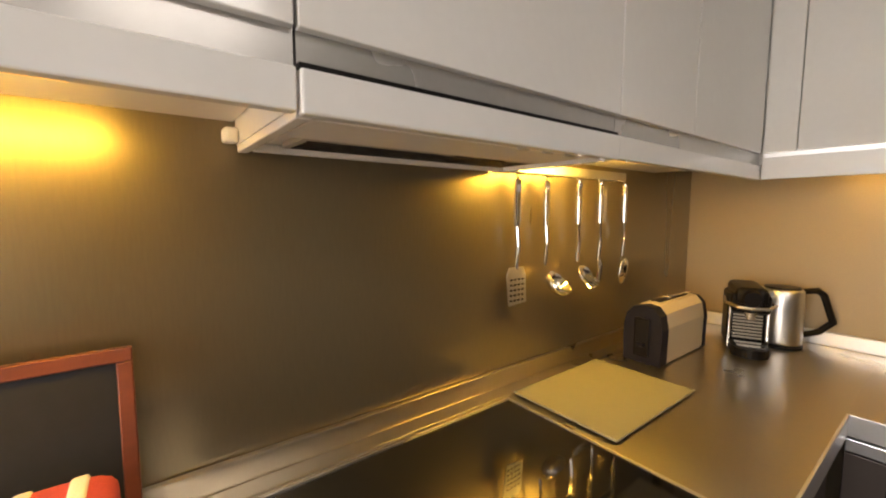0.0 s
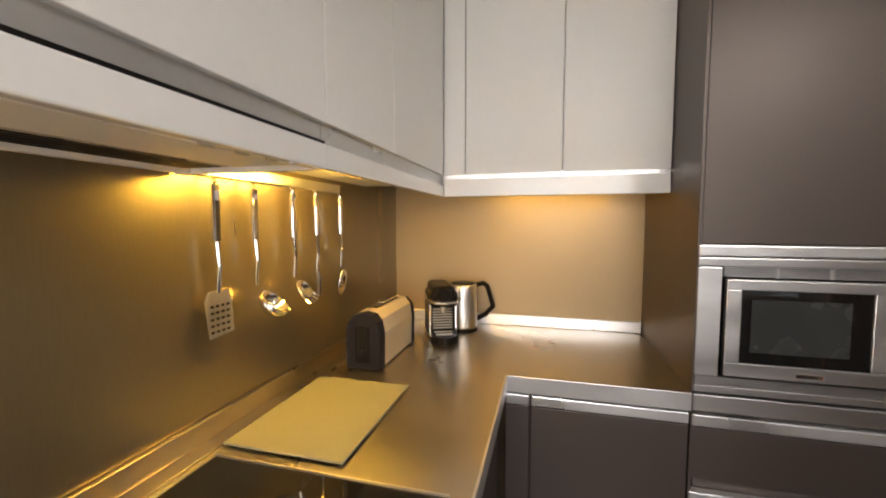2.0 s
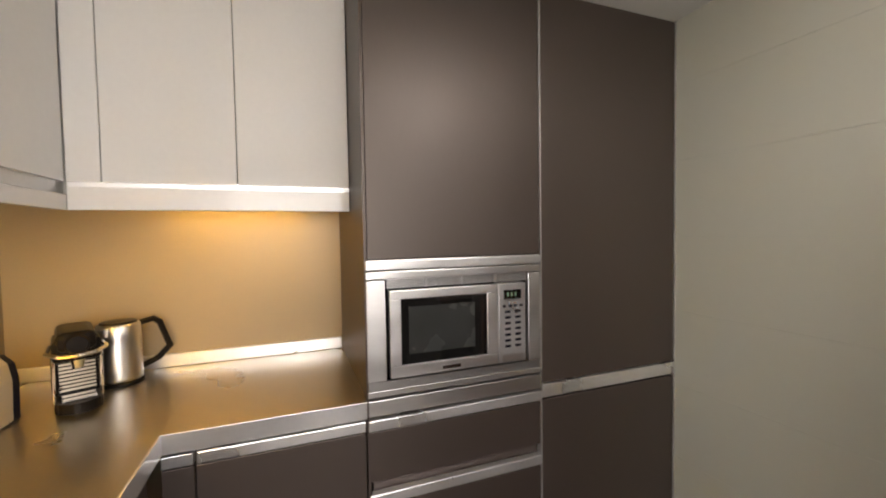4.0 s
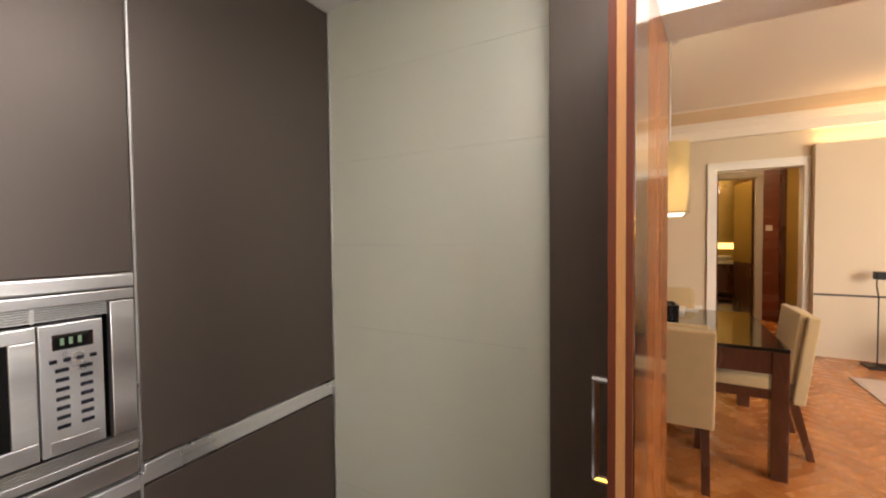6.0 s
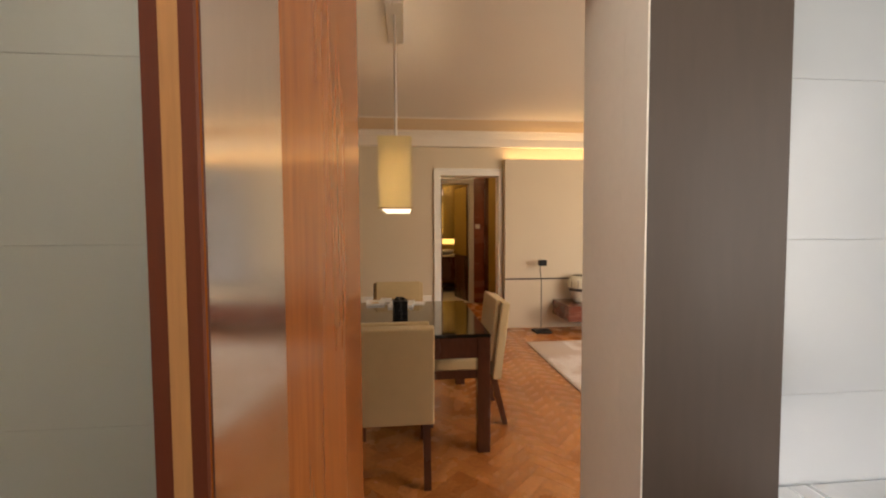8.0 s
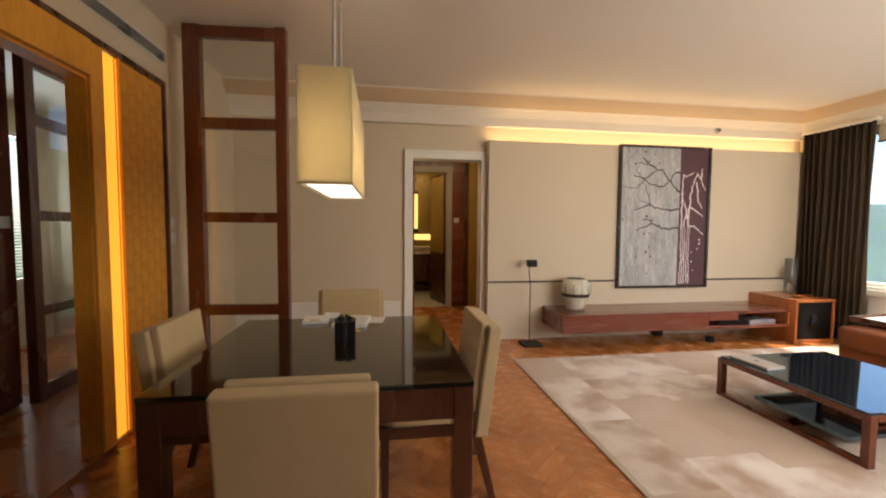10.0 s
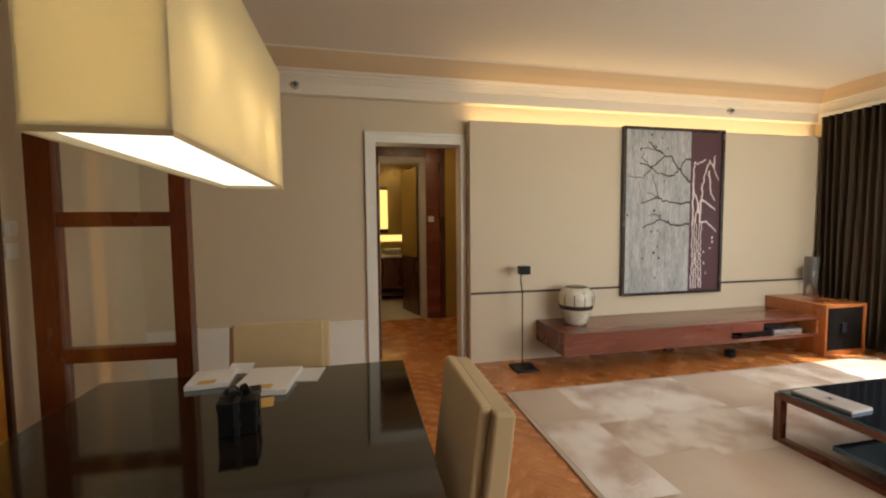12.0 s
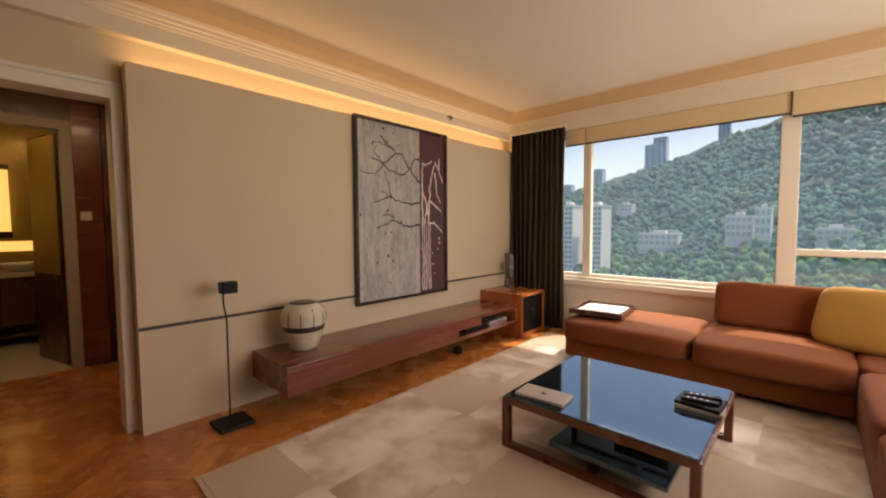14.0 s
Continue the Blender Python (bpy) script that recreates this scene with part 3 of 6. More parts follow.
for z0, z1 in ((0.655, 0.845), (0.40, 0.62), (0.09, 0.365)):
    dr = part("drawer", boxes((UNIT_X, UNIT_X + 0.022, TALL_Y[1] + 0.003, TALL_Y[0] - 0.003, z0, z1 - 0.040), bevel=0.0015), M_DARK_UNIT, housing)
    part("handle_strip", boxes((UNIT_X - 0.006, UNIT_X + 0.022, TALL_Y[1] + 0.003, TALL_Y[0] - 0.003, z1 - 0.036, z1 - 0.002), bevel=0.004), M_ALU, dr, "aluminium handle strip")
part("edge_strip", boxes((UNIT_X - 0.003, UNIT_X + 0.022, TALL_Y[1] - 0.003, TALL_Y[1] + 0.002, 0.06, CEIL_K - 0.006)), M_ALU, housing, "thin aluminium joint strip")

fridge = thing("tall_cabinet", (1.6, -1.22, 0), "dark brown tall fridge housing with aluminium grip strip", "tall cabinet", "kitchen tall units")
part("carcass", boxes((UNIT_X + 0.024, EAST_K - 0.003, TALL_Y[2] + 0.001, TALL_Y[1] - 0.004, 0.06, CEIL_K - 0.003)), M_DARK_UNIT, fridge)
du = part("upper_door", boxes((UNIT_X, UNIT_X + 0.022, TALL_Y[2] + 0.006, TALL_Y[1] - 0.005, 0.868, CEIL_K - 0.006), bevel=0.0015), M_DARK_UNIT, fridge)
part("handle_strip", boxes((UNIT_X - 0.006, UNIT_X + 0.022, TALL_Y[2] + 0.006, TALL_Y[1] - 0.005, 0.842, 0.864), (UNIT_X + 0.004, UNIT_X + 0.022, TALL_Y[2] + 0.006, TALL_Y[1] - 0.005, 0.812, 0.842), bevel=0.003), M_ALU, du, "aluminium grip strip")
part("lower_door", boxes((UNIT_X, UNIT_X + 0.022, TALL_Y[2] + 0.006, TALL_Y[1] - 0.005, 0.09, 0.808), bevel=0.0015), M_DARK_UNIT, fridge)
part("edge_strip", boxes((UNIT_X - 0.003, UNIT_X + 0.022, TALL_Y[2], TALL_Y[2] + 0.004, 0.06, CEIL_K - 0.006)), M_ALU, fridge, "thin aluminium joint strip")

# built-in microwave with its steel trim kit
mw = thing("microwave_oven", (1.5, -0.62, 0.9), "built-in stainless steel microwave oven with black window", "microwave")
FX = UNIT_X - 0.004
part("trim_left", boxes((FX, FX + 0.02, -0.379, -0.322, 0.955, 1.255), bevel=0.002), M_STEEL_UP, mw)
part("trim_right", boxes((FX, FX + 0.02, -0.914, -0.868, 0.955, 1.255), bevel=0.002), M_STEEL_UP, mw)
part("trim_top", boxes((FX, FX + 0.02, -0.914, -0.322, 1.258, 1.281), bevel=0.002), M_STEEL_UP, mw)
part("trim_bottom", boxes((FX, FX + 0.02, -0.914, -0.322, 0.908, 0.928), bevel=0.002), M_STEEL_UP, mw)
part("base_strip", boxes((FX - 0.001, FX + 0.018, -0.914, -0.322, 0.853, 0.901), bevel=0.003), M_STEEL_UP, mw)
for k in range(5):
    part("lower_slat", boxes((FX + 0.001, FX + 0.016, -0.912, -0.324, 0.9295 + 0.005 * k, 0.9330 + 0.005 * k)), M_STEEL_UP, mw)
part("vent_back", boxes((FX + 0.014, FX + 0.018, -0.866, -0.381, 1.229, 1.258)), M_BLACK, mw)
for k in range(6):
    part("vent_slat", boxes((FX + 0.002, FX + 0.013, -0.864, -0.383, 1.2305 + 0.0048 * k, 1.2330 + 0.0048 * k)), M_STEEL_UP, mw)
for y in (-0.505, -0.625, -0.745):
    part("vent_rib", boxes((FX + 0.0005, FX + 0.0135, y - 0.003, y + 0.003, 1.229, 1.258)), M_STEEL_UP, mw)
part("cavity", boxes((FX + 0.034, FX + 0.28, -0.866, -0.381, 0.956, 1.227)), M_BLACK, mw)
dm = part("oven_door", boxes((FX + 0.012, FX + 0.030, -0.744, -0.389, 0.965, 1.222)), M_BLACK, mw)
for r in ((-0.746, -0.388, 0.962, 0.999), (-0.746, -0.388, 1.197, 1.224), (-0.423, -0.388, 0.9992, 1.1968), (-0.746, -0.708, 0.9992, 1.1968)):
    part("frame_bar", boxes((FX - 0.010, FX + 0.011, *r), bevel=0.002), M_STEEL_UP, dm)
part("window_surround", boxes((FX - 0.006, FX + 0.0115, -0.7078, -0.4232, 0.9993, 1.1967)), M_BLACK_GLASS, dm, "black glass surround")
part("window", boxes((FX - 0.0075, FX - 0.006, -0.664, -0.447, 1.030, 1.172)), material("dark_mesh_window", (0.032, 0.034, 0.033), 0.25, vary=0.25, scale=9, fine=500, bump=0.004), dm, "grey mesh window")
part("badge", boxes((FX - 0.0115, FX - 0.010, -0.612, -0.552, 0.972, 0.982)), M_CHROME, dm)
cp = part("control_panel", boxes((FX - 0.010, FX + 0.030, -0.850, -0.749, 0.962, 1.224), bevel=0.002), M_ALU, mw, "silver control panel")
part("display", boxes((FX - 0.0115, FX - 0.010, -0.833, -0.768, 1.172, 1.203)), M_BLACK_GLASS, cp)
for k in range(3):
    part("digit", boxes((FX - 0.0122, FX - 0.0115, -0.786 - 0.014 * k, -0.780 - 0.014 * k, 1.181, 1.195)), M_DISPLAY, cp)
for r in range(8):
    for c in range(2 if r else 4):
        y = (-0.782 - 0.038 * c) if r else (-0.769 - 0.021 * c)
        w = 0.0105 if r else 0.006
        part("button", boxes((FX - 0.0125, FX - 0.010, y - w, y + w, 1.146 - 0.019 * r, 1.154 - 0.019 * r), bevel=0.001), M_SLATE_PLASTIC, cp)
part("release_button", boxes((FX - 0.012, FX - 0.010, -0.840, -0.760, 0.966, 0.990), bevel=0.001), M_STEEL_UP, cp)

# ---- kitchen: things on the worktop ----
board = single("chopping_board", boxes((0.775, 1.156, 0.456, 0.738, 0.9045, 0.9105), bevel=0.0025), M_BOARD_GLASS, "frosted pale green glass chopping board on the steel worktop", "chopping board")
for k, (x, y) in enumerate(((0.80, 0.48), (1.13, 0.48), (0.80, 0.715), (1.13, 0.715))):
    part("rubber_foot", rod(bmesh.new(), (x, y, 0.9005), (x, y, 0.9045), 0.006, seg=8), M_BLACK, board)

toaster = thing("toaster", (1.40, 0.655, 0.9), "champagne long-slot toaster with dark slate end caps", "toaster")
prof = [(-0.056, 0.0), (0.056, 0.0), (0.058, 0.11), (0.05, 0.15), (0.03, 0.175), (0.0, 0.182), (-0.03, 0.178), (-0.05, 0.155), (-0.058, 0.11)]
part("body", prism(bmesh.new(), [(0.645 + a, 0.906 + b) for a, b in prof], "x", 1.295, 1.565), M_TOASTER, toaster)
prof2 = [(a * 1.03, b * 1.0) for a, b in prof]
part("end_cap", prism(bmesh.new(), [(0.645 + a, 0.903 + b) for a, b in prof2], "x", 1.252, 1.295), M_SLATE_PLASTIC, toaster, "dark slate end cap")
part("end_cap", prism(bmesh.new(), [(0.645 + a, 0.903 + b) for a, b in prof2], "x", 1.565, 1.59), M_SLATE_PLASTIC, toaster)
part("lever_recess", boxes((1.248, 1.2525, 0.622, 0.668, 0.925, 1.045), bevel=0.004), M_BLACK, toaster)
part("lever", boxes((1.236, 1.250, 0.634, 0.656, 0.955, 0.968), bevel=0.003), M_SLATE_PLASTIC, toaster)
part("slot", boxes((1.33, 1.53, 0.630, 0.660, 1.083, 1.0895)), M_BLACK, toaster)
part("warming_rack", boxes((1.40, 1.52, 0.632, 0.658, 1.089, 1.096), bevel=0.002), M_CHROME, toaster)
for x, y in ((1.27, 0.60), (1.27, 0.69), (1.57, 0.60), (1.57, 0.69)):
    part("foot", boxes((x - 0.01, x + 0.01, y - 0.008, y + 0.008, 0.9002, 0.906)), M_BLACK, toaster)

coffee = thing("coffee_machine", (1.70, 0.50, 0.9), "small black capsule coffee machine with chrome lever and drip tray", "coffee machine")
CM = pose(1.69, 0.50, 0.9, 0, 0, 24)


def turned(bm, m):
    bmesh.ops.transform(bm, matrix=m, verts=bm.verts)
    return bm


part("body", turned(boxes((-0.02, 0.13, -0.055, 0.055, 0.0, 0.19), (-0.075, 0.0, -0.055, 0.055, 0.135, 0.20), bevel=0.012), CM), M_BLACK, coffee)
part("head", turned(boxes((-0.088, 0.125, -0.046, 0.046, 0.165, 0.222), bevel=0.018), CM), M_BLACK, coffee)
part("nose", turned(rod(bmesh.new(), (-0.098, 0, 0.188), (-0.084, 0, 0.188), 0.024, 0.030, seg=20), CM), M_BLACK, coffee)
part("grille", turned(boxes((-0.0245, -0.02, -0.042, 0.042, 0.035, 0.128)), CM), M_BLACK, coffee)
for k in range(8):
    part("grille_bar", turned(boxes((-0.028, -0.0245, -0.041, 0.041, 0.040 + 0.011 * k, 0.0455 + 0.011 * k)), CM), M_STEEL, coffee)
part("side_bar", turned(rod(bmesh.new(), (-0.04, 0.053, 0.01), (-0.04, 0.053, 0.15), 0.005), CM), M_CHROME, coffee)
part("side_bar", turned(rod(bmesh.new(), (-0.04, -0.053, 0.01), (-0.04, -0.053, 0.15), 0.005), CM), M_CHROME, coffee)
part("lever", turned(tube(bmesh.new(), [Vector(p) for p in ((0.02, 0.06, 0.17), (-0.06, 0.066, 0.165), (-0.112, 0.04, 0.163), (-0.122, 0, 0.162), (-0.112, -0.04, 0.163), (-0.06, -0.066, 0.165), (0.02, -0.06, 0.17))], 0.006), CM), M_CHROME, coffee, "chrome lever")
part("spout", turned(rod(bmesh.new(), (-0.065, 0, 0.115), (-0.065, 0, 0.14), 0.013, 0.018), CM), M_CHROME, coffee)
part("drip_tray", turned(rod(boxes((-0.10, -0.02, -0.052, 0.052, 0.0, 0.03), bevel=0.008), (-0.085, 0, 0.0), (-0.085, 0, 0.03), 0.052, seg=24), CM), M_BLACK, coffee)
part("tray_grid", turned(boxes((-0.11, -0.03, -0.038, 0.038, 0.0305, 0.034), bevel=0.001), CM), M_CHROME, coffee)

kettle = thing("kettle", (1.82, 0.42, 0.9), "cylindrical brushed steel kettle with black handle", "kettle")
part("body", lathe(bmesh.new(), (1.815, 0.435, 0.915), [(0.0, 0.0), (0.063, 0.0), (0.064, 0.01), (0.062, 0.15), (0.060, 0.185), (0.056, 0.19), (0.0, 0.19)]), M_STEEL_UP, kettle, smooth=True)
part("base", lathe(bmesh.new(), (1.815, 0.435, 0.9002), [(0.0, 0.0), (0.066, 0.0), (0.066, 0.009), (0.06, 0.0146), (0.0, 0.0146)]), M_BLACK, kettle)
part("lid", lathe(bmesh.new(), (1.815, 0.435, 1.1052), [(0.0, 0.0), (0.052, 0.0), (0.05, 0.006), (0.0, 0.009)]), M_BLACK, kettle)
hd = [Vector((1.86, 0.385, 1.095)), Vector((1.885, 0.355, 1.10)), Vector((1.898, 0.34, 1.085)), Vector((1.918, 0.315, 0.99)), Vector((1.893, 0.345, 0.955)), Vector((1.858, 0.388, 0.938))]
part("handle", tube(bmesh.new(), hd, 0.0105, seg=10), M_BLACK, kettle, "black plastic handle")
part("spout", boxes((1.745, 1.765, 0.445, 0.475, 1.07, 1.10), bevel=0.005), M_STEEL_UP, kettle)

# utensil rail
rail = thing("utensil_rail", (1.12, 0.79, 1.46), "flat steel rail on the splashback", "rail")
part("bar", boxes((0.770, 1.372, 0.782, 0.7985, 1.476, 1.504), bevel=0.002), M_STEEL_UP, rail)
UT = ((0.814, "slotted_turner"), (0.932, "ladle"), (1.085, "spaghetti_server"), (1.201, "serving_fork"), (1.348, "serving_spoon"))
LAB = {"slotted_turner": "perforated steel turner", "ladle": "round steel ladle", "spaghetti_server": "toothed steel spaghetti server", "serving_fork": "narrow steel serving fork", "serving_spoon": "oval steel serving spoon"}
for x, kind in UT:
    u = thing(kind, (x, 0.77, 1.1), LAB[kind] + " hanging from the wall rail", "kitchen utensil", "hanging utensils")
    part("hook", tube(bmesh.new(), [Vector((x, 0.785, 1.476)), Vector((x, 0.776, 1.468)), Vector((x, 0.770, 1.464)), Vector((x, 0.772, 1.455))], 0.0035), M_CHROME, u)
    part("handle", boxes((x - 0.0085, x + 0.0085, 0.765, 0.776, 1.333, 1.458), bevel=0.003), M_CHROME, u, "polished flat handle")
    part("neck", tube(bmesh.new(), [Vector((x, 0.770, 1.335)), Vector((x + 0.003, 0.768, 1.28)), Vector((x + 0.001, 0.772, 1.222))], 0.0042), M_CHROME, u)
    if kind == "slotted_turner":
        bl = prism(bmesh.new(), [(x - 0.026, 1.227), (x + 0.026, 1.227), (x + 0.036, 1.207), (x + 0.040, 1.130), (x - 0.026, 1.125), (x - 0.036, 1.207)], "y", 0.770, 0.7735)
        blade = part("blade", bl, M_STEEL_UP, u)
        for r in range(5):
            for c in range(4):
                part("hole", boxes((x - 0.024 + 0.0145 * c, x - 0.016 + 0.0145 * c, 0.7690, 0.7700, 1.136 + 0.014 * r, 1.141 + 0.014 * r)), M_BLACK, blade)
    elif kind == "ladle":
        bw = lathe(bmesh.new(), (0, 0, 0), [(0.0, -0.03), (0.02, -0.027), (0.036, -0.014), (0.042, 0.006), (0.040, 0.006), (0.034, -0.012), (0.018, -0.024), (0.0, -0.027)], seg=24)
        part("bowl", turned(bw, pose(x + 0.018, 0.735, 1.175, 38, 18, 0)), M_CHROME, u, smooth=True)
    elif kind == "spaghetti_server":
        bw = lathe(bmesh.new(), (0, 0, 0), [(0.0, -0.02), (0.02, -0.018), (0.03, -0.006), (0.028, -0.006), (0.018, -0.015), (0.0, -0.017)], seg=18)
        part("bowl", turned(bw, pose(x + 0.012, 0.742, 1.190, 55, 0, 0)), M_CHROME, u, smooth=True)
        for k in range(7):
            a = -1.2 + 0.4 * k
            part("tooth", rod(bmesh.new(), (x + 0.012 + 0.03 * math.sin(a), 0.742, 1.180 - 0.02 * math.cos(a)), (x + 0.012 + 0.036 * math.sin(a), 0.722, 1.168 - 0.024 * math.cos(a)), 0.003, 0.002, seg=6), M_CHROME, u)
    elif kind == "serving_fork":
        for k in (-1, 0, 1):
            part("tine", tube(bmesh.new(), [Vector((x, 0.770, 1.225)), Vector((x + 0.009 * k, 0.765, 1.20)), Vector((x + 0.010 * k, 0.768, 1.15))], 0.0028, seg=6), M_CHROME, u)
    else:
        bw = bmesh.new()
        bmesh.ops.create_uvsphere(bw, u_segments=20, v_segments=12, radius=1.0)
        part("bowl", turned(bw, pose(x + 0.004, 0.768, 1.168, 8, 0, 0) @ Matrix.Diagonal((0.027, 0.008, 0.046, 1))), M_CHROME, u, smooth=True)

# blackboard with a folded towel in front of it
M_BOARD_FRAME = material("red_brown_frame_wood", (0.15, 0.042, 0.022), 0.42, vary=0.25, scale=4, fine=60, stretch=(0.3, 1, 1), bump=0.005)
bb = thing("blackboard", (-0.25, 0.76, 0.9), "small blackboard in a red-brown wooden frame leaning on the splashback", "blackboard")
BB = pose(-0.008, 0.700, 0.912, -8, 0, 0)
part("slate", turned(boxes((-0.52, 0.0, 0.006, 0.014, 0.01, 0.272)), BB), M_CHALK, bb)
for r in ((-0.545, 0.018, 0.0, 0.02, 0.262, 0.281), (-0.545, 0.018, 0.0, 0.02, 0.0, 0.022), (-0.545, -0.522, 0.0, 0.02, 0.022, 0.262), (0.0, 0.018, 0.0, 0.02, 0.022, 0.262)):
    part("frame_bar", turned(boxes(r, bevel=0.002), BB), M_BOARD_FRAME, bb, "red-brown wooden frame")
tw = thing("folded_towel", (-0.09, 0.64, 0.9), "folded red and white checked kitchen towel", "towel")
part("lower_fold", cushion(bmesh.new(), -0.22, 0.005, 0.56, 0.68, 0.9005, 0.955, power=5), M_TOWEL_WHITE, tw, smooth=True)
part("upper_fold", cushion(bmesh.new(), -0.215, 0.0, 0.565, 0.675, 0.945, 1.005, power=5), M_TOWEL_RED, tw, smooth=True)
part("stripe", cushion(bmesh.new(), -0.135, -0.02, 0.560, 0.680, 0.968, 0.984, power=8), M_TOWEL_WHITE, tw, smooth=True)
part("top_fold", cushion(bmesh.new(), -0.215, -0.008, 0.565, 0.675, 1.000, 1.064, power=6), M_TOWEL_RED, tw, smooth=True)
for k in range(4):
    part("stripe", cushion(bmesh.new(), -0.198 + 0.048 * k, -0.178 + 0.048 * k, 0.5635, 0.6765, 0.9990, 1.0655, power=7), M_TOWEL_WHITE, tw, smooth=True)
jar = thing("glass_jar", (0.02, 0.66, 0.9), "small clear glass jar beside the blackboard", "jar")
part("wall", lathe(bmesh.new(), (0.018, 0.66, 0.9005), [(0.0, 0.0), (0.016, 0.0), (0.017, 0.09), (0.012, 0.10), (0.010, 0.10), (0.014, 0.088), (0.014, 0.004), (0.0, 0.004)], seg=16), M_CLEAR, jar, smooth=True)

# kitchen door leaf, open into the kitchen
leaf = thing("door_leaf", (0.2, -1.66, 0), "open varnished cherry kitchen door with pale core edge", "door")
HINGE, TIP = Vector((0.2485, -1.70, 0)), Vector((0.302, -1.179, 0))
ang = math.degrees(math.atan2((TIP - HINGE).y, (TIP - HINGE).x))
LM, LL = pose(HINGE.x, HINGE.y, 0, 0, 0, ang), (TIP - HINGE).length
part("face", turned(boxes((0, LL, -0.012, 0.0, 0.01, 1.895)), LM), M_DOOR_WOOD, leaf)
part("face", turned(boxes((0, LL, -0.040, -0.026, 0.01, 1.895)), LM), M_DOOR_WOOD, leaf)
part("core", turned(boxes((0, LL - 0.001, -0.026, -0.012, 0.01, 1.895)), LM), M_DOOR_CORE, leaf, "pale wooden core")
for w0, w1, mt in ((-0.0115, -0.0005, M_DOOR_EDGE), (-0.0395, -0.0265, M_DOOR_EDGE), (-0.0262, -0.0118, M_DOOR_CORE)):
    part("edge_lipping", turned(boxes((LL, LL + 0.004, w0, w1, 0.012, 1.893)), LM), mt, leaf)
part("pull_handle", turned(tube(bmesh.new(), [Vector(p) for p in ((LL - 0.06, -0.040, 1.12), (LL - 0.06, -0.075, 1.12), (LL - 0.06, -0.075, 0.93), (LL - 0.06, -0.040, 0.93))], 0.007), LM), M_CHROME, leaf, "chrome pull handle")
part("finger_plate", turned(boxes((LL - 0.138, LL - 0.001, 0.0005, 0.002, 0.012, 1.89)), LM), M_FINGER, leaf, "full-height steel finger plate")
closer = thing("door_closer", (0.0, -1.55, 1.9), "grey metal door closer arm above the door", "door closer")
part("arm", turned(boxes((0, 0.26, -0.012, 0.012, 2.030, 2.042), bevel=0.002), pose(-0.02, -1.47, -0.10, 0, 0, 18)), M_GREY_PROFILE, closer)
part("body", boxes((-0.10, 0.04, -1.546, -1.485, 1.975, 2.02), bevel=0.004), M_GREY_PROFILE, closer)

# sink ledge by the west end of the tiled wall
sink = thing("sink_counter", (-1.1, -1.3, 0.7), "steel counter end against the white tiles", "counter")
part("top", boxes((WEST_K + 0.01, -0.500, SOUTH_K + 0.002, -1.20, 0.862, 0.895), bevel=0.004), M_STEEL_UP, sink)
part("front", boxes((WEST_K + 0.01, -0.515, SOUTH_K + 0.002, -1.22, 0.0, 0.861)), M_DARK_UNIT, sink)

# ---- living room: setting ----
setting("floor_living", boxes((WEST_L - 0.2, EAST_L + 0.2, SOUTH_L - 2.0, NORTH_L + 0.02, -0.14, -0.012)), M_FLOOR_GAP, "red-brown herringbone parquet floor", "floor")
setting("ceiling_living", boxes((WEST_L - 0.2, EAST_L + 0.2, SOUTH_L - 0.2, NORTH_L + 0.0, CEIL_L, CEIL_L + 0.15)), M_CEILING, "smooth cream living room ceiling", "ceiling")
setting("wall_living_south", boxes((WEST_L - 0.2, HALL_X0 - 0.02, SOUTH_L - 0.18, SOUTH_L, -0.012, CEIL_L), (HALL_X1 + 0.02, EAST_L + 0.2, SOUTH_L - 0.18, SOUTH_L, -0.012, CEIL_L),
        (HALL_X0 - 0.02, HALL_X1 + 0.02, SOUTH_L - 0.18, SOUTH_L, HALL_Z + 0.02, CEIL_L)), M_WALL, "warm cream painted wall with a doorway", "wall")
# the wide window gap in the north wall is assumed, behind the fill lamp
setting("wall_living_north", boxes((-2.15, DOOR_X0 - 0.01, NORTH_L, NORTH_L + 0.02, -0.012, CEIL_L), (WEST_L - 0.2, -5.05, NORTH_L, NORTH_L + 0.02, -0.012, CEIL_L), (-5.05, -2.15, NORTH_L, NORTH_L + 0.02, -0.012, 0.8), (-5.05, -2.15, NORTH_L, NORTH_L + 0.02, 2.4, CEIL_L), (DOOR_X1 + 0.01, EAST_L + 0.2, NORTH_L, NORTH_L + 0.02, -0.012, CEIL_L),
        (DOOR_X0 - 0.01, DOOR_X1 + 0.01, NORTH_L, NORTH_L + 0.02, DOOR_Z + 0.05, CEIL_L), (WEST_K - 0.15, EAST_L + 0.2, NORTH_L + 0.02, NORTH_L + 0.15, 2.5, CEIL_L)), M_WALL, "warm cream painted wall with the kitchen doorway", "wall")
setting("wall_living_east", boxes((EAST_L, EAST_L + 0.1, SOUTH_L, -4.33, -0.012, CEIL_L), (EAST_L, EAST_L + 0.1, -4.33, -2.62, 2.20, CEIL_L), (EAST_L, EAST_L + 0.1, -2.62, NORTH_L, -0.012, CEIL_L)), M_WALL, "cream wall with a wide opening to the next room", "wall")
SILL, HEAD = 0.70, 2.52
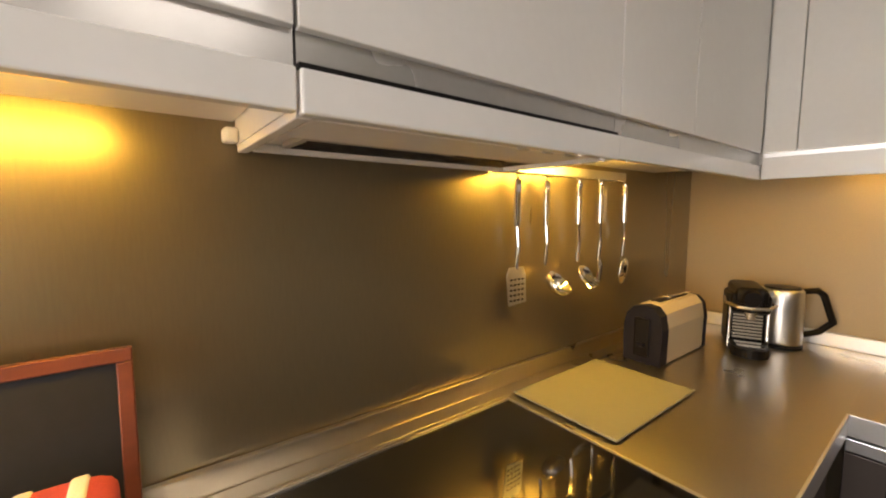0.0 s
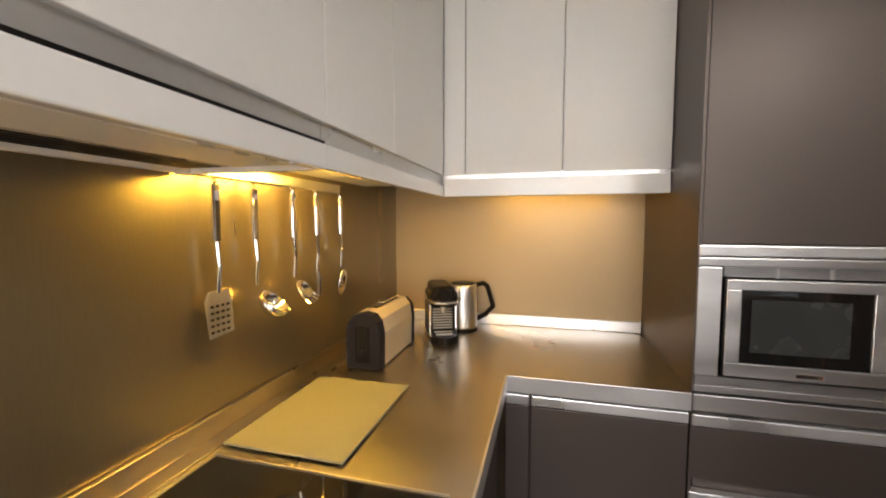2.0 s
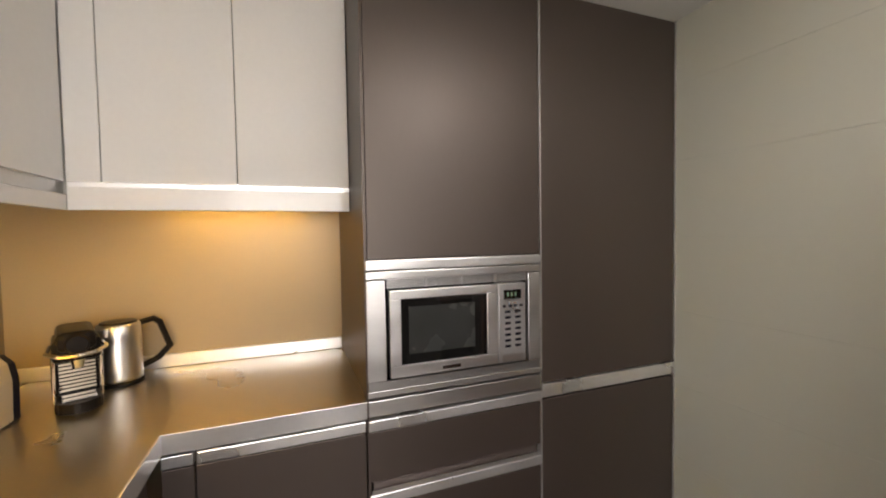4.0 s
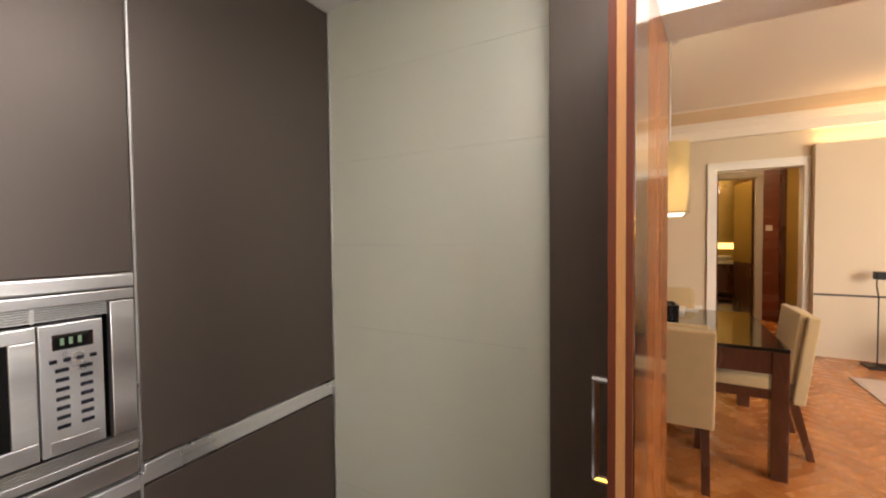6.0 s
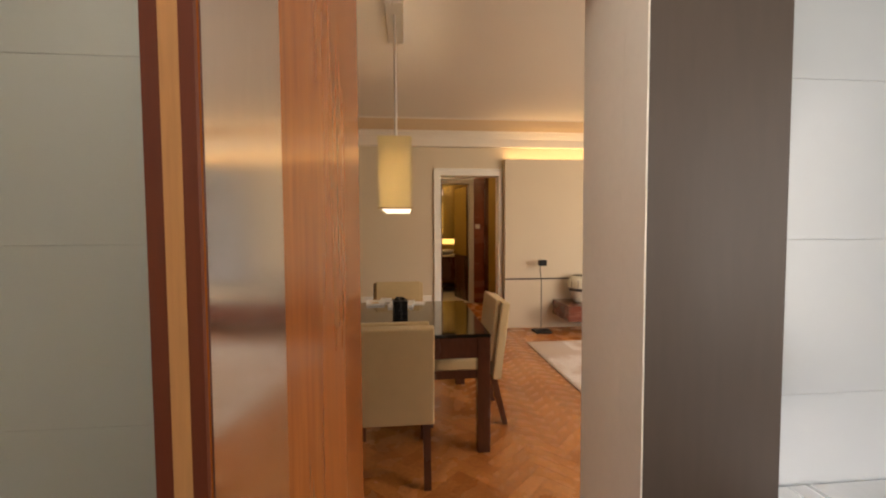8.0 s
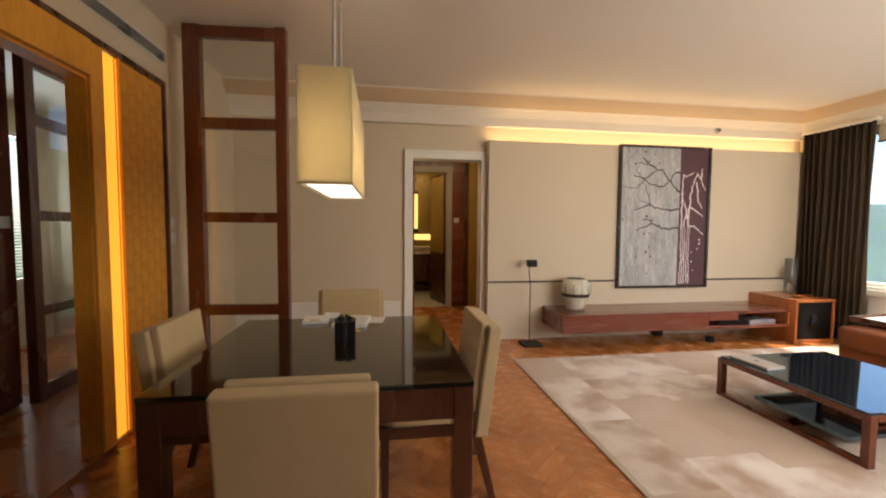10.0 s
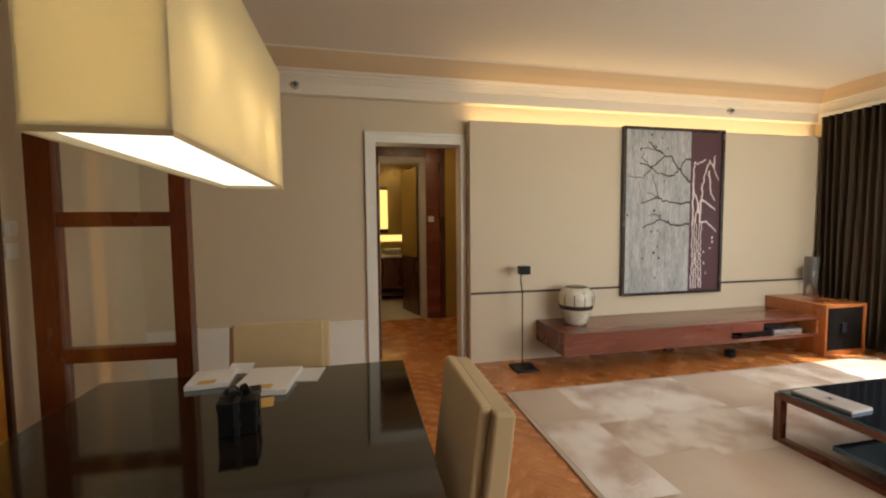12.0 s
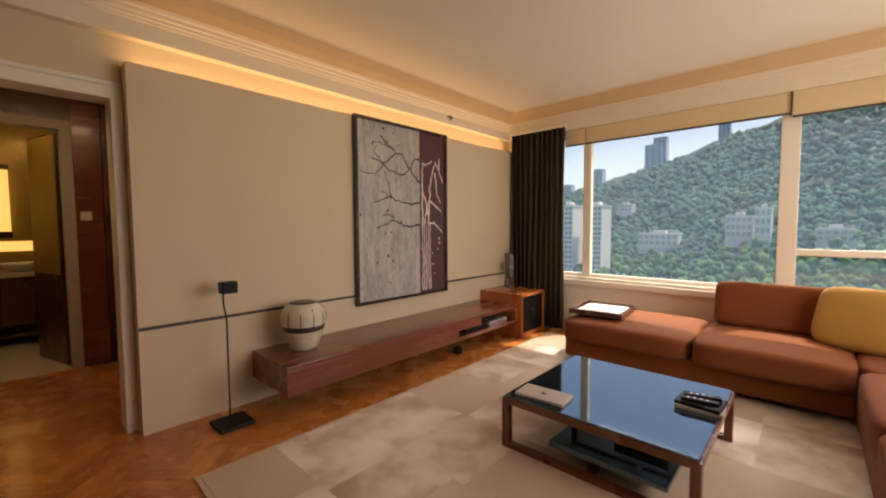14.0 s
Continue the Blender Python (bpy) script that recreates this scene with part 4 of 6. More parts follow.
setting("wall_living_west", boxes((WEST_L - 0.2, WEST_L, SOUTH_L, NORTH_L, -0.012, SILL - 0.03), (WEST_L - 0.2, WEST_L, SOUTH_L, NORTH_L, HEAD, CEIL_L), (WEST_L - 0.2, WEST_L, SOUTH_L, -6.0, SILL - 0.03, HEAD),
        (WEST_L - 0.2, WEST_L, -1.95, NORTH_L, SILL - 0.03, HEAD)), M_WALL, "cream window wall with a long wide window", "wall")
# window
win = setting("window_1", boxes((WEST_L - 0.12, WEST_L + 0.03, -6.0, -1.95, SILL - 0.03, SILL)), M_WHITE_PAINT, "wide white-framed window over a wooded hill", "window")
for y0, y1 in ((-6.0, -5.93), (-5.385, -5.285), (-3.475, -3.335), (-2.03, -1.95)):
    part("mullion", boxes((WEST_L - 0.10, WEST_L - 0.02, y0, y1, SILL, HEAD), bevel=0.006), M_WHITE_PAINT, win)
for y0, y1 in ((-5.93, -5.385), (-5.285, -3.475), (-3.335, -2.03)):
    part("rail", boxes((WEST_L - 0.09, WEST_L - 0.03, y0, y1, SILL, SILL + 0.045), bevel=0.005), M_WHITE_PAINT, win)
    part("rail", boxes((WEST_L - 0.09, WEST_L - 0.03, y0, y1, HEAD - 0.05, HEAD), bevel=0.005), M_WHITE_PAINT, win)
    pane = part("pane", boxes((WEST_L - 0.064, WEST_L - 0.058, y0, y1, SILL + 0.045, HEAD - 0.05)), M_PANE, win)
    pane.visible_shadow = False
part("transom", boxes((WEST_L - 0.09, WEST_L - 0.025, -3.335, -2.03, 1.065, 1.125), bevel=0.006), M_WHITE_PAINT, win)
# sill ledge panels under the window
setting("trim_window_wall", boxes((WEST_L, WEST_L + 0.02, -5.62, NORTH_L - 0.002, 0.0, 0.60), (WEST_L, WEST_L + 0.07, -5.62, NORTH_L - 0.002, 0.60, 0.665), bevel=0.003), M_WHITE_PAINT, "cream panelled ledge under the window", "window ledge")

# roman blinds, drawn up
for k, (y0, y1) in enumerate(((-5.60, -5.345), (-5.335, -3.41), (-3.40, -1.97))):
    bl = thing("roman_blind", (WEST_L + 0.05, (y0 + y1) / 2, 2.36), "drawn-up cream roman blind at the window head", "blind", "window blinds")
    zb = 2.375 if k < 2 else 2.345
    for j in range(3):
        part("fold", boxes((WEST_L + 0.012 + 0.014 * j, WEST_L + 0.026 + 0.014 * j, y0, y1, zb + 0.035 * (2 - j), 2.563), bevel=0.004), M_BLIND, bl)
    part("bottom_bar", boxes((WEST_L + 0.036, WEST_L + 0.060, y0, y1, zb - 0.014, zb + 0.004), bevel=0.004), M_BROWN_PANEL, bl)
single("blind_cord", rod(bmesh.new(), (WEST_L + 0.066, -3.41, 2.34), (WEST_L + 0.066, -3.41, 2.563), 0.006, seg=8), M_BROWN_PANEL, "thin brown cord hanging between two blinds", "cord")

# curtain in full folds
cu = thing("curtain", (-5.45, -5.95, 0.0), "dark brown floor-length curtain drawn aside in deep folds", "curtain")
bm = bmesh.new()
N = 150
rows = []
for z in (0.015, 0.6, 1.2, 1.8, 2.3, 2.60):
    row = []
    for k in range(N + 1):
        s = k / N
        y = -6.36 + 0.80 * s
        wob = 0.045 * math.sin(2 * math.pi * 10.5 * s + 0.25 * math.sin(3 * z)) + 0.016 * math.sin(2 * math.pi * 23 * s + z)
        row.append(bm.verts.new((-5.52 + wob * (1 - 0.25 * z / 2.6), y + 0.01 * math.sin(9 * s + z), z)))
    rows.append(row)
for a, b in zip(rows, rows[1:]):
    for k in range(N):
        bm.faces.new((a[k], a[k + 1], b[k + 1], b[k]))
bmesh.ops.solidify(bm, geom=bm.faces[:], thickness=0.006)
part("cloth", bm, M_CURTAIN, cu, smooth=True)
part("track", boxes((-5.57, -5.49, -6.37, -5.55, 2.60, 2.63)), M_WHITE_PAINT, cu)

# cornice with stepped mouldings, mitred round the room
PROFILE = [(0.0, 2.565), (0.066, 2.565), (0.070, 2.570), (0.070, 2.676), (0.082, 2.679), (0.084, 2.694), (0.096, 2.698), (0.098, 2.716), (0.114, 2.721), (0.118, 2.742), (0.140, 2.748), (0.146, 2.762), (0.262, 2.885), (0.274, 2.899), (0.0, 2.899)]


def cornice(name, a, b, inward):
    """The profile swept from a to b, mitred at both ends; inward is the way into the room."""
    bm = bmesh.new()
    a, b, inward = Vector((*a, 0)), Vector((*b, 0)), Vector((*inward, 0))
    d = (b - a).normalized()
    one = [bm.verts.new(a + inward * p + d * p + Vector((0, 0, z))) for p, z in PROFILE]
    two = [bm.verts.new(b + inward * p - d * p + Vector((0, 0, z))) for p, z in PROFILE]
    for k in range(len(PROFILE)):
        j = (k + 1) % len(PROFILE)
        bm.faces.new((one[k], one[j], two[j], two[k]))
    return setting(name, bm, M_CORNICE, "cream plaster cornice with stepped mouldings", "cornice")


def cornice_band(name, a, b, inward):
    """The tan slope between the mouldings and the ceiling."""
    bm = bmesh.new()
    a, b, inward = Vector((*a, 0)), Vector((*b, 0)), Vector((*inward, 0))
    d = (b - a).normalized()
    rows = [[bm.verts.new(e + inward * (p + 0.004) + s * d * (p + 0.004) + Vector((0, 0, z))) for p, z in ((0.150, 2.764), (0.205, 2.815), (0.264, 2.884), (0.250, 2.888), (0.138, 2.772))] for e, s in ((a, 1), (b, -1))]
    for k in range(5):
        bm.faces.new((rows[0][k], rows[0][(k + 1) % 5], rows[1][(k + 1) % 5], rows[1][k]))
    return setting(name, bm, M_CORNICE_BAND, "tan band along the plaster cornice", "cornice band")


SW, SE, NE, NW = (WEST_L, SOUTH_L), (EAST_L, SOUTH_L), (EAST_L, NORTH_L), (WEST_L, NORTH_L)
cornice("trim_cornice_south", SW, (EAST_L + 0.386, SOUTH_L), (0, 1))
cornice("trim_cornice_west", NW, SW, (1, 0))
cornice("trim_cornice_north", (EAST_L + 0.386, NORTH_L), NW, (0, -1))

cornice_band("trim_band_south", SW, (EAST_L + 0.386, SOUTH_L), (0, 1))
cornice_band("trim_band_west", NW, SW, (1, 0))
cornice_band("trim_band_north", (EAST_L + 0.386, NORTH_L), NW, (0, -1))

# wall panel with metal strip and light behind its top edge
PX0, PX1, PY, PZ = -5.60, -1.235, -6.382, 2.385
panel = setting("trim_wall_panel", boxes((PX0, PX1, SOUTH_L + 0.002, PY, 0.0, 0.688), (PX0, PX1, SOUTH_L + 0.002, PY, 0.712, PZ), (PX0, PX1, SOUTH_L + 0.002, PY - 0.008, 0.688, 0.712)), M_PANEL, "cream fabric wall panel set forward of the wall", "wall panel")
part("metal_strip", boxes((PX0, PX1 - 0.002, PY - 0.008, PY + 0.001, 0.689, 0.711)), M_BROWN_PANEL, panel, "bronze strip let into the panel")
single("cove_light", boxes((PX0 + 0.02, PX1 - 0.05, SOUTH_L + 0.03, SOUTH_L + 0.06, PZ + 0.002, PZ + 0.014)), M_GLOW_WARM, "warm strip light hidden on top of the wall panel", "strip light")
lamp("cove_lamp", "AREA", look((-3.4, -6.44, PZ + 0.02), (-3.4, -6.40, 3.2)), 4.6, (1.0, 0.64, 0.28), size=(4.3, 0.06))

# dado and door casing
setting("baseboard_south", boxes((HALL_X1 + 0.14, EAST_L - 0.002, SOUTH_L, SOUTH_L + 0.018, 0.0, 0.44), (HALL_X1 + 0.14, EAST_L - 0.002, SOUTH_L, SOUTH_L + 0.028, 0.44, 0.47), bevel=0.003), M_WHITE_PAINT, "tall white painted skirting panel", "skirting")
cas = boxes((HALL_X1 + 0.0, HALL_X1 + 0.075, SOUTH_L - 0.178, SOUTH_L + 0.024, 0.0, HALL_Z), (HALL_X1 + 0.075, HALL_X1 + 0.10, SOUTH_L, SOUTH_L + 0.036, 0.0, HALL_Z + 0.10),
            (HALL_X0 - 0.062, HALL_X0, SOUTH_L - 0.178, SOUTH_L + 0.024, 0.0, HALL_Z), (HALL_X0 - 0.062, HALL_X1 + 0.075, SOUTH_L - 0.178, SOUTH_L + 0.024, HALL_Z, HALL_Z + 0.075),
            (HALL_X0 - 0.062, HALL_X1 + 0.075, SOUTH_L, SOUTH_L + 0.036, HALL_Z + 0.075, HALL_Z + 0.10), bevel=0.003)
setting("door_frame_2", cas, M_WHITE_PAINT, "cream painted moulded door casing", "door frame")

# ---- hallway and bathroom seen through the doorway ----
HS, BZ = -8.45, 2.28
setting("wall_hall_east", boxes((-0.22, -0.10, HS, SOUTH_L - 0.18, -0.012, 2.7)), M_WALL, "cream hallway wall", "wall")
setting("wall_hall_west", boxes((-2.05, -1.93, HS, SOUTH_L - 0.18, -0.012, 2.7)), M_GOLD_WALL, "gold wallcovering at the hallway end", "wall")
setting("ceiling_hall", boxes((-2.05, -0.10, -10.5, SOUTH_L - 0.18, 2.6, 2.7)), M_CEILING, "plain hallway ceiling", "ceiling")
setting("wall_hall_south", boxes((-2.05, -1.14, HS - 0.12, HS, -0.012, 2.6), (-0.38, -0.10, HS - 0.12, HS, -0.012, 2.6), (-1.14, -0.38, HS - 0.12, HS, BZ + 0.09, 2.6)), M_DARK_WOOD, "dark wood veneered hallway wall", "wall")
setting("trim_hall_panel", boxes((-1.345, -1.142, HS, HS + 0.02, 0.0, 2.55), bevel=0.002), M_TV_WOOD, "orange-brown veneer panel beside the bathroom door", "wall panel")
setting("trim_hall_dark", boxes((-1.42, -1.35, HS, HS + 0.06, 0.0, 2.55), bevel=0.004), M_DARK_WOOD, "dark wooden upright", "wall panel")
setting("trim_hall_amber", boxes((-1.93, -1.425, HS, HS + 0.03, 0.0, 2.55), bevel=0.004), M_GOLD_WALL, "gold veneer panel at the hallway end", "wall panel")
hs = thing("light_switch", (-1.21, HS + 0.02, 1.45), "white light switch on the veneered hallway wall", "switch", "switches")
part("plate", boxes((-1.255, -1.17, HS + 0.021, HS + 0.031, 1.43, 1.515), bevel=0.003), M_PLASTER_WHITE, hs)
part("rocker", boxes((-1.225, -1.20, HS + 0.031, HS + 0.036, 1.455, 1.49), bevel=0.002), M_PLASTER_WHITE, hs)
setting("door_frame_3", boxes((-1.14, -1.05, HS - 0.12, HS + 0.015, 0, BZ), (-0.47, -0.38, HS - 0.12, HS + 0.015, 0, BZ), (-1.14, -0.38, HS - 0.12, HS + 0.015, BZ, BZ + 0.09), bevel=0.004), M_GREY_FRAME, "pale grey bathroom door frame", "door frame")
hd = thing("door_leaf", (-0.37, -6.75, 0), "dark wooden door standing open into the hallway", "door")
HM = pose(-0.355, -6.70, 0, 0, 0, -92)
part("panel", turned(boxes((0.0, 0.80, -0.02, 0.02, 0.01, 2.15), bevel=0.003), HM), M_DARK_WOOD, hd)
part("hinge", turned(rod(bmesh.new(), (0.0, -0.024, 1.9), (0.0, -0.024, 2.0), 0.008), HM), M_CHROME, hd)
part("handle", turned(tube(bmesh.new(), [Vector((0.74, -0.02, 1.0)), Vector((0.74, -0.07, 1.0)), Vector((0.62, -0.07, 1.0))], 0.009), HM), M_CHROME, hd, "steel lever handle")
bdl = thing("door_leaf", (-1.22, -8.6, 0), "dark wooden bathroom door standing half open", "door")
BM2 = pose(-1.045, -8.58, 0, 0, 0, -74)
part("panel", turned(boxes((0.0, 0.62, -0.02, 0.02, 0.01, BZ - 0.01), bevel=0.003), BM2), M_DARK_WOOD, bdl)
part("mirror_face", turned(boxes((0.02, 0.60, 0.0205, 0.026, 0.9, BZ - 0.03)), BM2), M_GOLD_WALL, bdl, "gold reflective facing")
part("handle", turned(tube(bmesh.new(), [Vector((0.56, 0.02, 1.0)), Vector((0.56, 0.07, 1.0)), Vector((0.46, 0.07, 1.0))], 0.009), BM2), M_CHROME, bdl, "steel lever handle")
setting("floor_bathroom", boxes((-1.75, -0.10, -10.4, HS - 0.0, -0.02, 0.004)), M_STONE, "pale stone bathroom floor", "floor")
setting("wall_bathroom", boxes((-1.85, -1.75, -10.5, HS - 0.12, -0.012, 2.6), (-0.10, 0.0, -10.5, HS - 0.12, -0.012, 2.6), (-1.85, 0.0, -10.5, -10.4, -0.012, 2.6)), M_GOLD_WALL, "gold-toned bathroom walls", "wall")
van = thing("vanity_unit", (-0.8, -10.1, 0), "dark wood vanity with a stone top and basin", "vanity")
part("cabinet", boxes((-1.70, -0.12, -10.38, -9.90, 0.25, 0.80), bevel=0.004), M_DARK_WOOD, van)
part("top", boxes((-1.72, -0.11, -10.39, -9.87, 0.80, 0.85), bevel=0.006), M_STONE, van, "pale stone top")
part("basin", lathe(bmesh.new(), (-0.78, -10.1, 0.85), [(0.0, 0.0), (0.10, 0.0), (0.19, 0.08), (0.20, 0.10), (0.185, 0.10), (0.10, 0.02), (0.0, 0.015)], seg=28), M_PAPER, van, "white round basin", smooth=True)
part("shelf", boxes((-1.70, -0.12, -10.38, -9.92, 0.10, 0.13), bevel=0.003), M_DARK_WOOD, van)
part("leg", boxes((-1.70, -1.64, -10.38, -9.92, 0.004, 0.10)), M_DARK_WOOD, van)
part("leg", boxes((-0.18, -0.12, -10.38, -9.92, 0.004, 0.10)), M_DARK_WOOD, van)
for k, x in enumerate((-0.55, -0.47, -1.02, -1.12)):
    bt = single("bottle", lathe(bmesh.new(), (x, -10.05 - 0.03 * (k % 2), 0.851), [(0.0, 0.0), (0.025, 0.0), (0.026, 0.10), (0.012, 0.12), (0.012, 0.14), (0.0, 0.14)], seg=14), M_CREAM_CERAMIC, "small cream toiletry bottle on the vanity", "bottle", "toiletry bottles", smooth=True)
single("bathroom_mirror", boxes((-0.56, -0.40, -10.398, -10.38, 1.30, 2.10), bevel=0.003), M_MIRROR, "tall frameless mirror above the vanity", "mirror")
for x0, x1 in ((-0.71, -0.575), (-0.385, -0.25)):
    wl = thing("wall_light", ((x0 + x1) / 2, -10.39, 1.3), "tall amber glass wall light with dark caps", "wall light", "bathroom lights")
    part("panel", boxes((x0, x1, -10.398, -10.34, 1.32, 2.06), bevel=0.004), M_GLOW_BATH, wl, "lit amber glass")
    part("cap", boxes((x0 - 0.01, x1 + 0.01, -10.398, -10.33, 2.06, 2.12), bevel=0.003), M_DARK_WOOD, wl)
    part("cap", boxes((x0 - 0.01, x1 + 0.01, -10.398, -10.33, 1.24, 1.32), bevel=0.003), M_DARK_WOOD, wl)
single("niche_light", boxes((-1.30, -0.20, -10.398, -10.38, 1.08, 1.20)), M_GLOW_BATH, "lit amber strip behind the basin", "strip light")
lamp("bath_lamp", "AREA", look((-0.8, -8.72, 2.58), (-0.8, -9.3, 0)), 4.2, (1.0, 0.72, 0.34), size=(0.6, 0.2))
lamp("hall_lamp", "AREA", look((-1.0, -6.86, 2.58), (-1.0, -7.3, 0)), 6.0, (1.0, 0.70, 0.38), size=(0.9, 0.25))

# ---- east wall: mirrored door, amber light strip and woven veneer panel ----
setting("trim_east_head", boxes((EAST_L - 0.03, EAST_L - 0.001, -5.10, -2.6, 2.402, 2.44), bevel=0.003), M_DARK_WOOD, "dark wooden head trim above the opening", "trim")
setting("trim_east_lintel", boxes((EAST_L - 0.035, EAST_L - 0.001, -4.318, -2.6, 2.20, 2.40), bevel=0.003), M_AMBER_WOOD, "amber veneer lintel over the wide opening", "trim")
setting("trim_east_post", boxes((EAST_L - 0.022, EAST_L - 0.001, -4.43, -4.32, 0.0, 2.40), bevel=0.004), M_AMBER_WOOD, "amber veneer post beside the wide opening", "trim")
setting("trim_east_edge", boxes((EAST_L - 0.03, EAST_L - 0.001, -5.11, -5.085, 0.0, 2.44), bevel=0.003), M_DARK_WOOD, "dark wooden edge trim", "trim")
strip = thing("amber_light_panel", (EAST_L, -4.5, 0.02), "tall lit amber glass strips in the wall", "light panel")
part("wide_glass", boxes((EAST_L - 0.012, EAST_L - 0.002, -4.538, -4.432, 0.02, 2.39)), M_GLOW_STRIP, strip)
part("divider", boxes((EAST_L - 0.016, EAST_L - 0.002, -4.545, -4.539, 0.0, 2.39)), M_AMBER_WOOD, strip)
part("narrow_glass", boxes((EAST_L - 0.012, EAST_L - 0.002, -4.562, -4.546, 0.02, 2.39)), M_GLOW_STRIP, strip)
setting("trim_amber_bar", boxes((EAST_L - 0.03, EAST_L - 0.001, -4.572, -4.564, 0.0, 2.40), bevel=0.002), M_AMBER_WOOD, "narrow amber wooden bar", "trim")
woven = setting("trim_woven_panel", boxes((EAST_L - 0.006, EAST_L - 0.001, -5.084, -4.576, 0.0, 2.40)), M_AMBER_WOOD, "woven amber veneer wall panel", "wall panel")
setting("trim_east_reveal", boxes((EAST_L, EAST_L + 0.105, -4.3295, -4.315, 0.0, 2.185), (EAST_L, EAST_L + 0.105, -4.3295, -2.62, 2.185, 2.199)), M_AMBER_WOOD, "amber veneer lining of the wide opening", "trim")
# next room, seen through the opening
AX, AS = 4.0, -7.2
setting("floor_annex", boxes((EAST_L + 0.1, AX, AS, -2.2, -0.14, 0.0), (EAST_L, EAST_L + 0.1, -4.33, -2.62, -0.012, 0.0)), M_PARQUET_FAR, "red-brown parquet floor of the next room", "floor")
setting("ceiling_annex", boxes((EAST_L + 0.1, AX + 0.15, AS - 0.15, -2.05, 2.7, 2.85)), M_CEILING, "plain ceiling of the next room", "ceiling")
setting("wall_annex", boxes((AX, AX + 0.15, AS, -7.0, 0, 2.7), (AX, AX + 0.15, -5.6, -2.2, 0, 2.7), (AX, AX + 0.15, -7.0, -5.6, 0, 0.75), (AX, AX + 0.15, -7.0, -5.6, 2.35, 2.7), (EAST_L + 0.1, AX + 0.15, AS - 0.15, AS, 0, 2.7), (EAST_L + 0.1, AX + 0.15, -2.2, -2.05, 0, 2.7)), M_WALL, "cream walls of the next room with a window", "wall")
vb = thing("venetian_blind", (AX - 0.05, -6.3, 0.75), "white venetian blind in the window of the next room", "blind")
part("head_rail", boxes((AX - 0.07, AX - 0.02, -7.0, -5.6, 2.30, 2.35), bevel=0.003), M_WHITE_PAINT, vb)
for k in range(44):
    part("slat", turned(boxes((-0.018, 0.018, -0.69, 0.69, -0.001, 0.001)), pose(AX - 0.045, -6.3, 0.78 + 0.034 * k, 0, 32, 0)), M_WHITE_PAINT, vb)
lamp("annex_daylight", "AREA", look((AX + 0.4, -6.3, 1.6), (2.0, -5.2, 1.2)), 28, (0.80, 0.90, 1.0), size=(1.4, 1.5))
for (xa, ya), (xb, yb), lab in (((2.62, -5.12), (2.66, -5.95), "tall rosewood ladder-framed glass screen in the next room"),):
    s2 = thing("screen", (2.64, -5.5, 0), lab, "screen")
    L2 = math.hypot(xb - xa, yb - ya)
    M2 = pose(xa, ya, 0, 0, 0, math.degrees(math.atan2(yb - ya, xb - xa)))
    for u in (0.0, L2 - 0.09):
        part("stile", turned(boxes((u, u + 0.09, -0.035, 0.035, 0.0, 2.62), bevel=0.004), M2), M_SCREEN_WOOD, s2)
    zz = ((0.0, 0.12), (0.655, 0.735), (1.385, 1.465), (2.105, 2.19), (2.54, 2.62))
    for z0, z1 in zz:
        part("rail", turned(boxes((0.09, L2 - 0.09, -0.03, 0.03, z0, z1), bevel=0.004), M2), M_SCREEN_WOOD, s2)
    for (a, b), (c, d) in zip(zz, zz[1:]):
        pn = part("pane", turned(boxes((0.09, L2 - 0.09, -0.003, 0.003, b, c)), M2), M_SCREEN_GLASS, s2, "clear glass pane")
        pn.visible_shadow = False
wr = thing("wardrobe", (2.75, -4.6, 0), "dark wood veneered cupboard front in the next room", "cupboard")
part("front", boxes((2.68, 2.70, -5.10, -3.6, 0.02, 2.65), bevel=0.003), M_TV_WOOD, wr)
part("body", boxes((2.7005, 3.2, -5.09, -3.6, 0.0, 2.66)), M_DARK_WOOD, wr)
sw2 = thing("light_switch", (2.67, -5.02, 1.35), "white light switch on dark veneer", "switch", "switches")
part("plate", boxes((2.670, 2.6795, -5.06, -4.975, 1.33, 1.415), bevel=0.003), M_PLASTER_WHITE, sw2)
part("rocker", boxes((2.666, 2.670, -5.025, -5.01, 1.36, 1.385), bevel=0.001), M_PLASTER_WHITE, sw2)
vent = thing("air_vent", (EAST_L, -4.75, 2.6), "long grey slotted air vent in the wall", "vent")
part("frame", boxes((EAST_L - 0.008, EAST_L - 0.001, -5.16, -3.9, 2.585, 2.595), (EAST_L - 0.008, EAST_L - 0.001, -5.16, -3.9, 2.675, 2.685), (EAST_L - 0.008, EAST_L - 0.001, -5.17, -5.16, 2.585, 2.685)), M_WHITE_PAINT, vent)
part("backing", boxes((EAST_L - 0.002, EAST_L - 0.0005, -5.16, -3.9, 2.595, 2.675)), M_BLACK, vent)
for k in range(5):
    part("slat", boxes((EAST_L - 0.009, EAST_L - 0.003, -5.16, -3.9, 2.599 + 0.016 * k, 2.606 + 0.016 * k)), M_GREY_PROFILE, vent)
for z in (1.26, 1.38):
    s = thing("light_switch", (EAST_L, -5.30, z), "white light switch on the cream wall", "switch", "switches")
    part("plate", boxes((EAST_L - 0.010, EAST_L - 0.001, -5.235, -5.15, z - 0.042, z + 0.042), bevel=0.003), M_PLASTER_WHITE, s)
    part("rocker", boxes((EAST_L - 0.014, EAST_L - 0.010, -5.20, -5.185, z - 0.012, z + 0.012), bevel=0.002), M_PLASTER_WHITE, s)

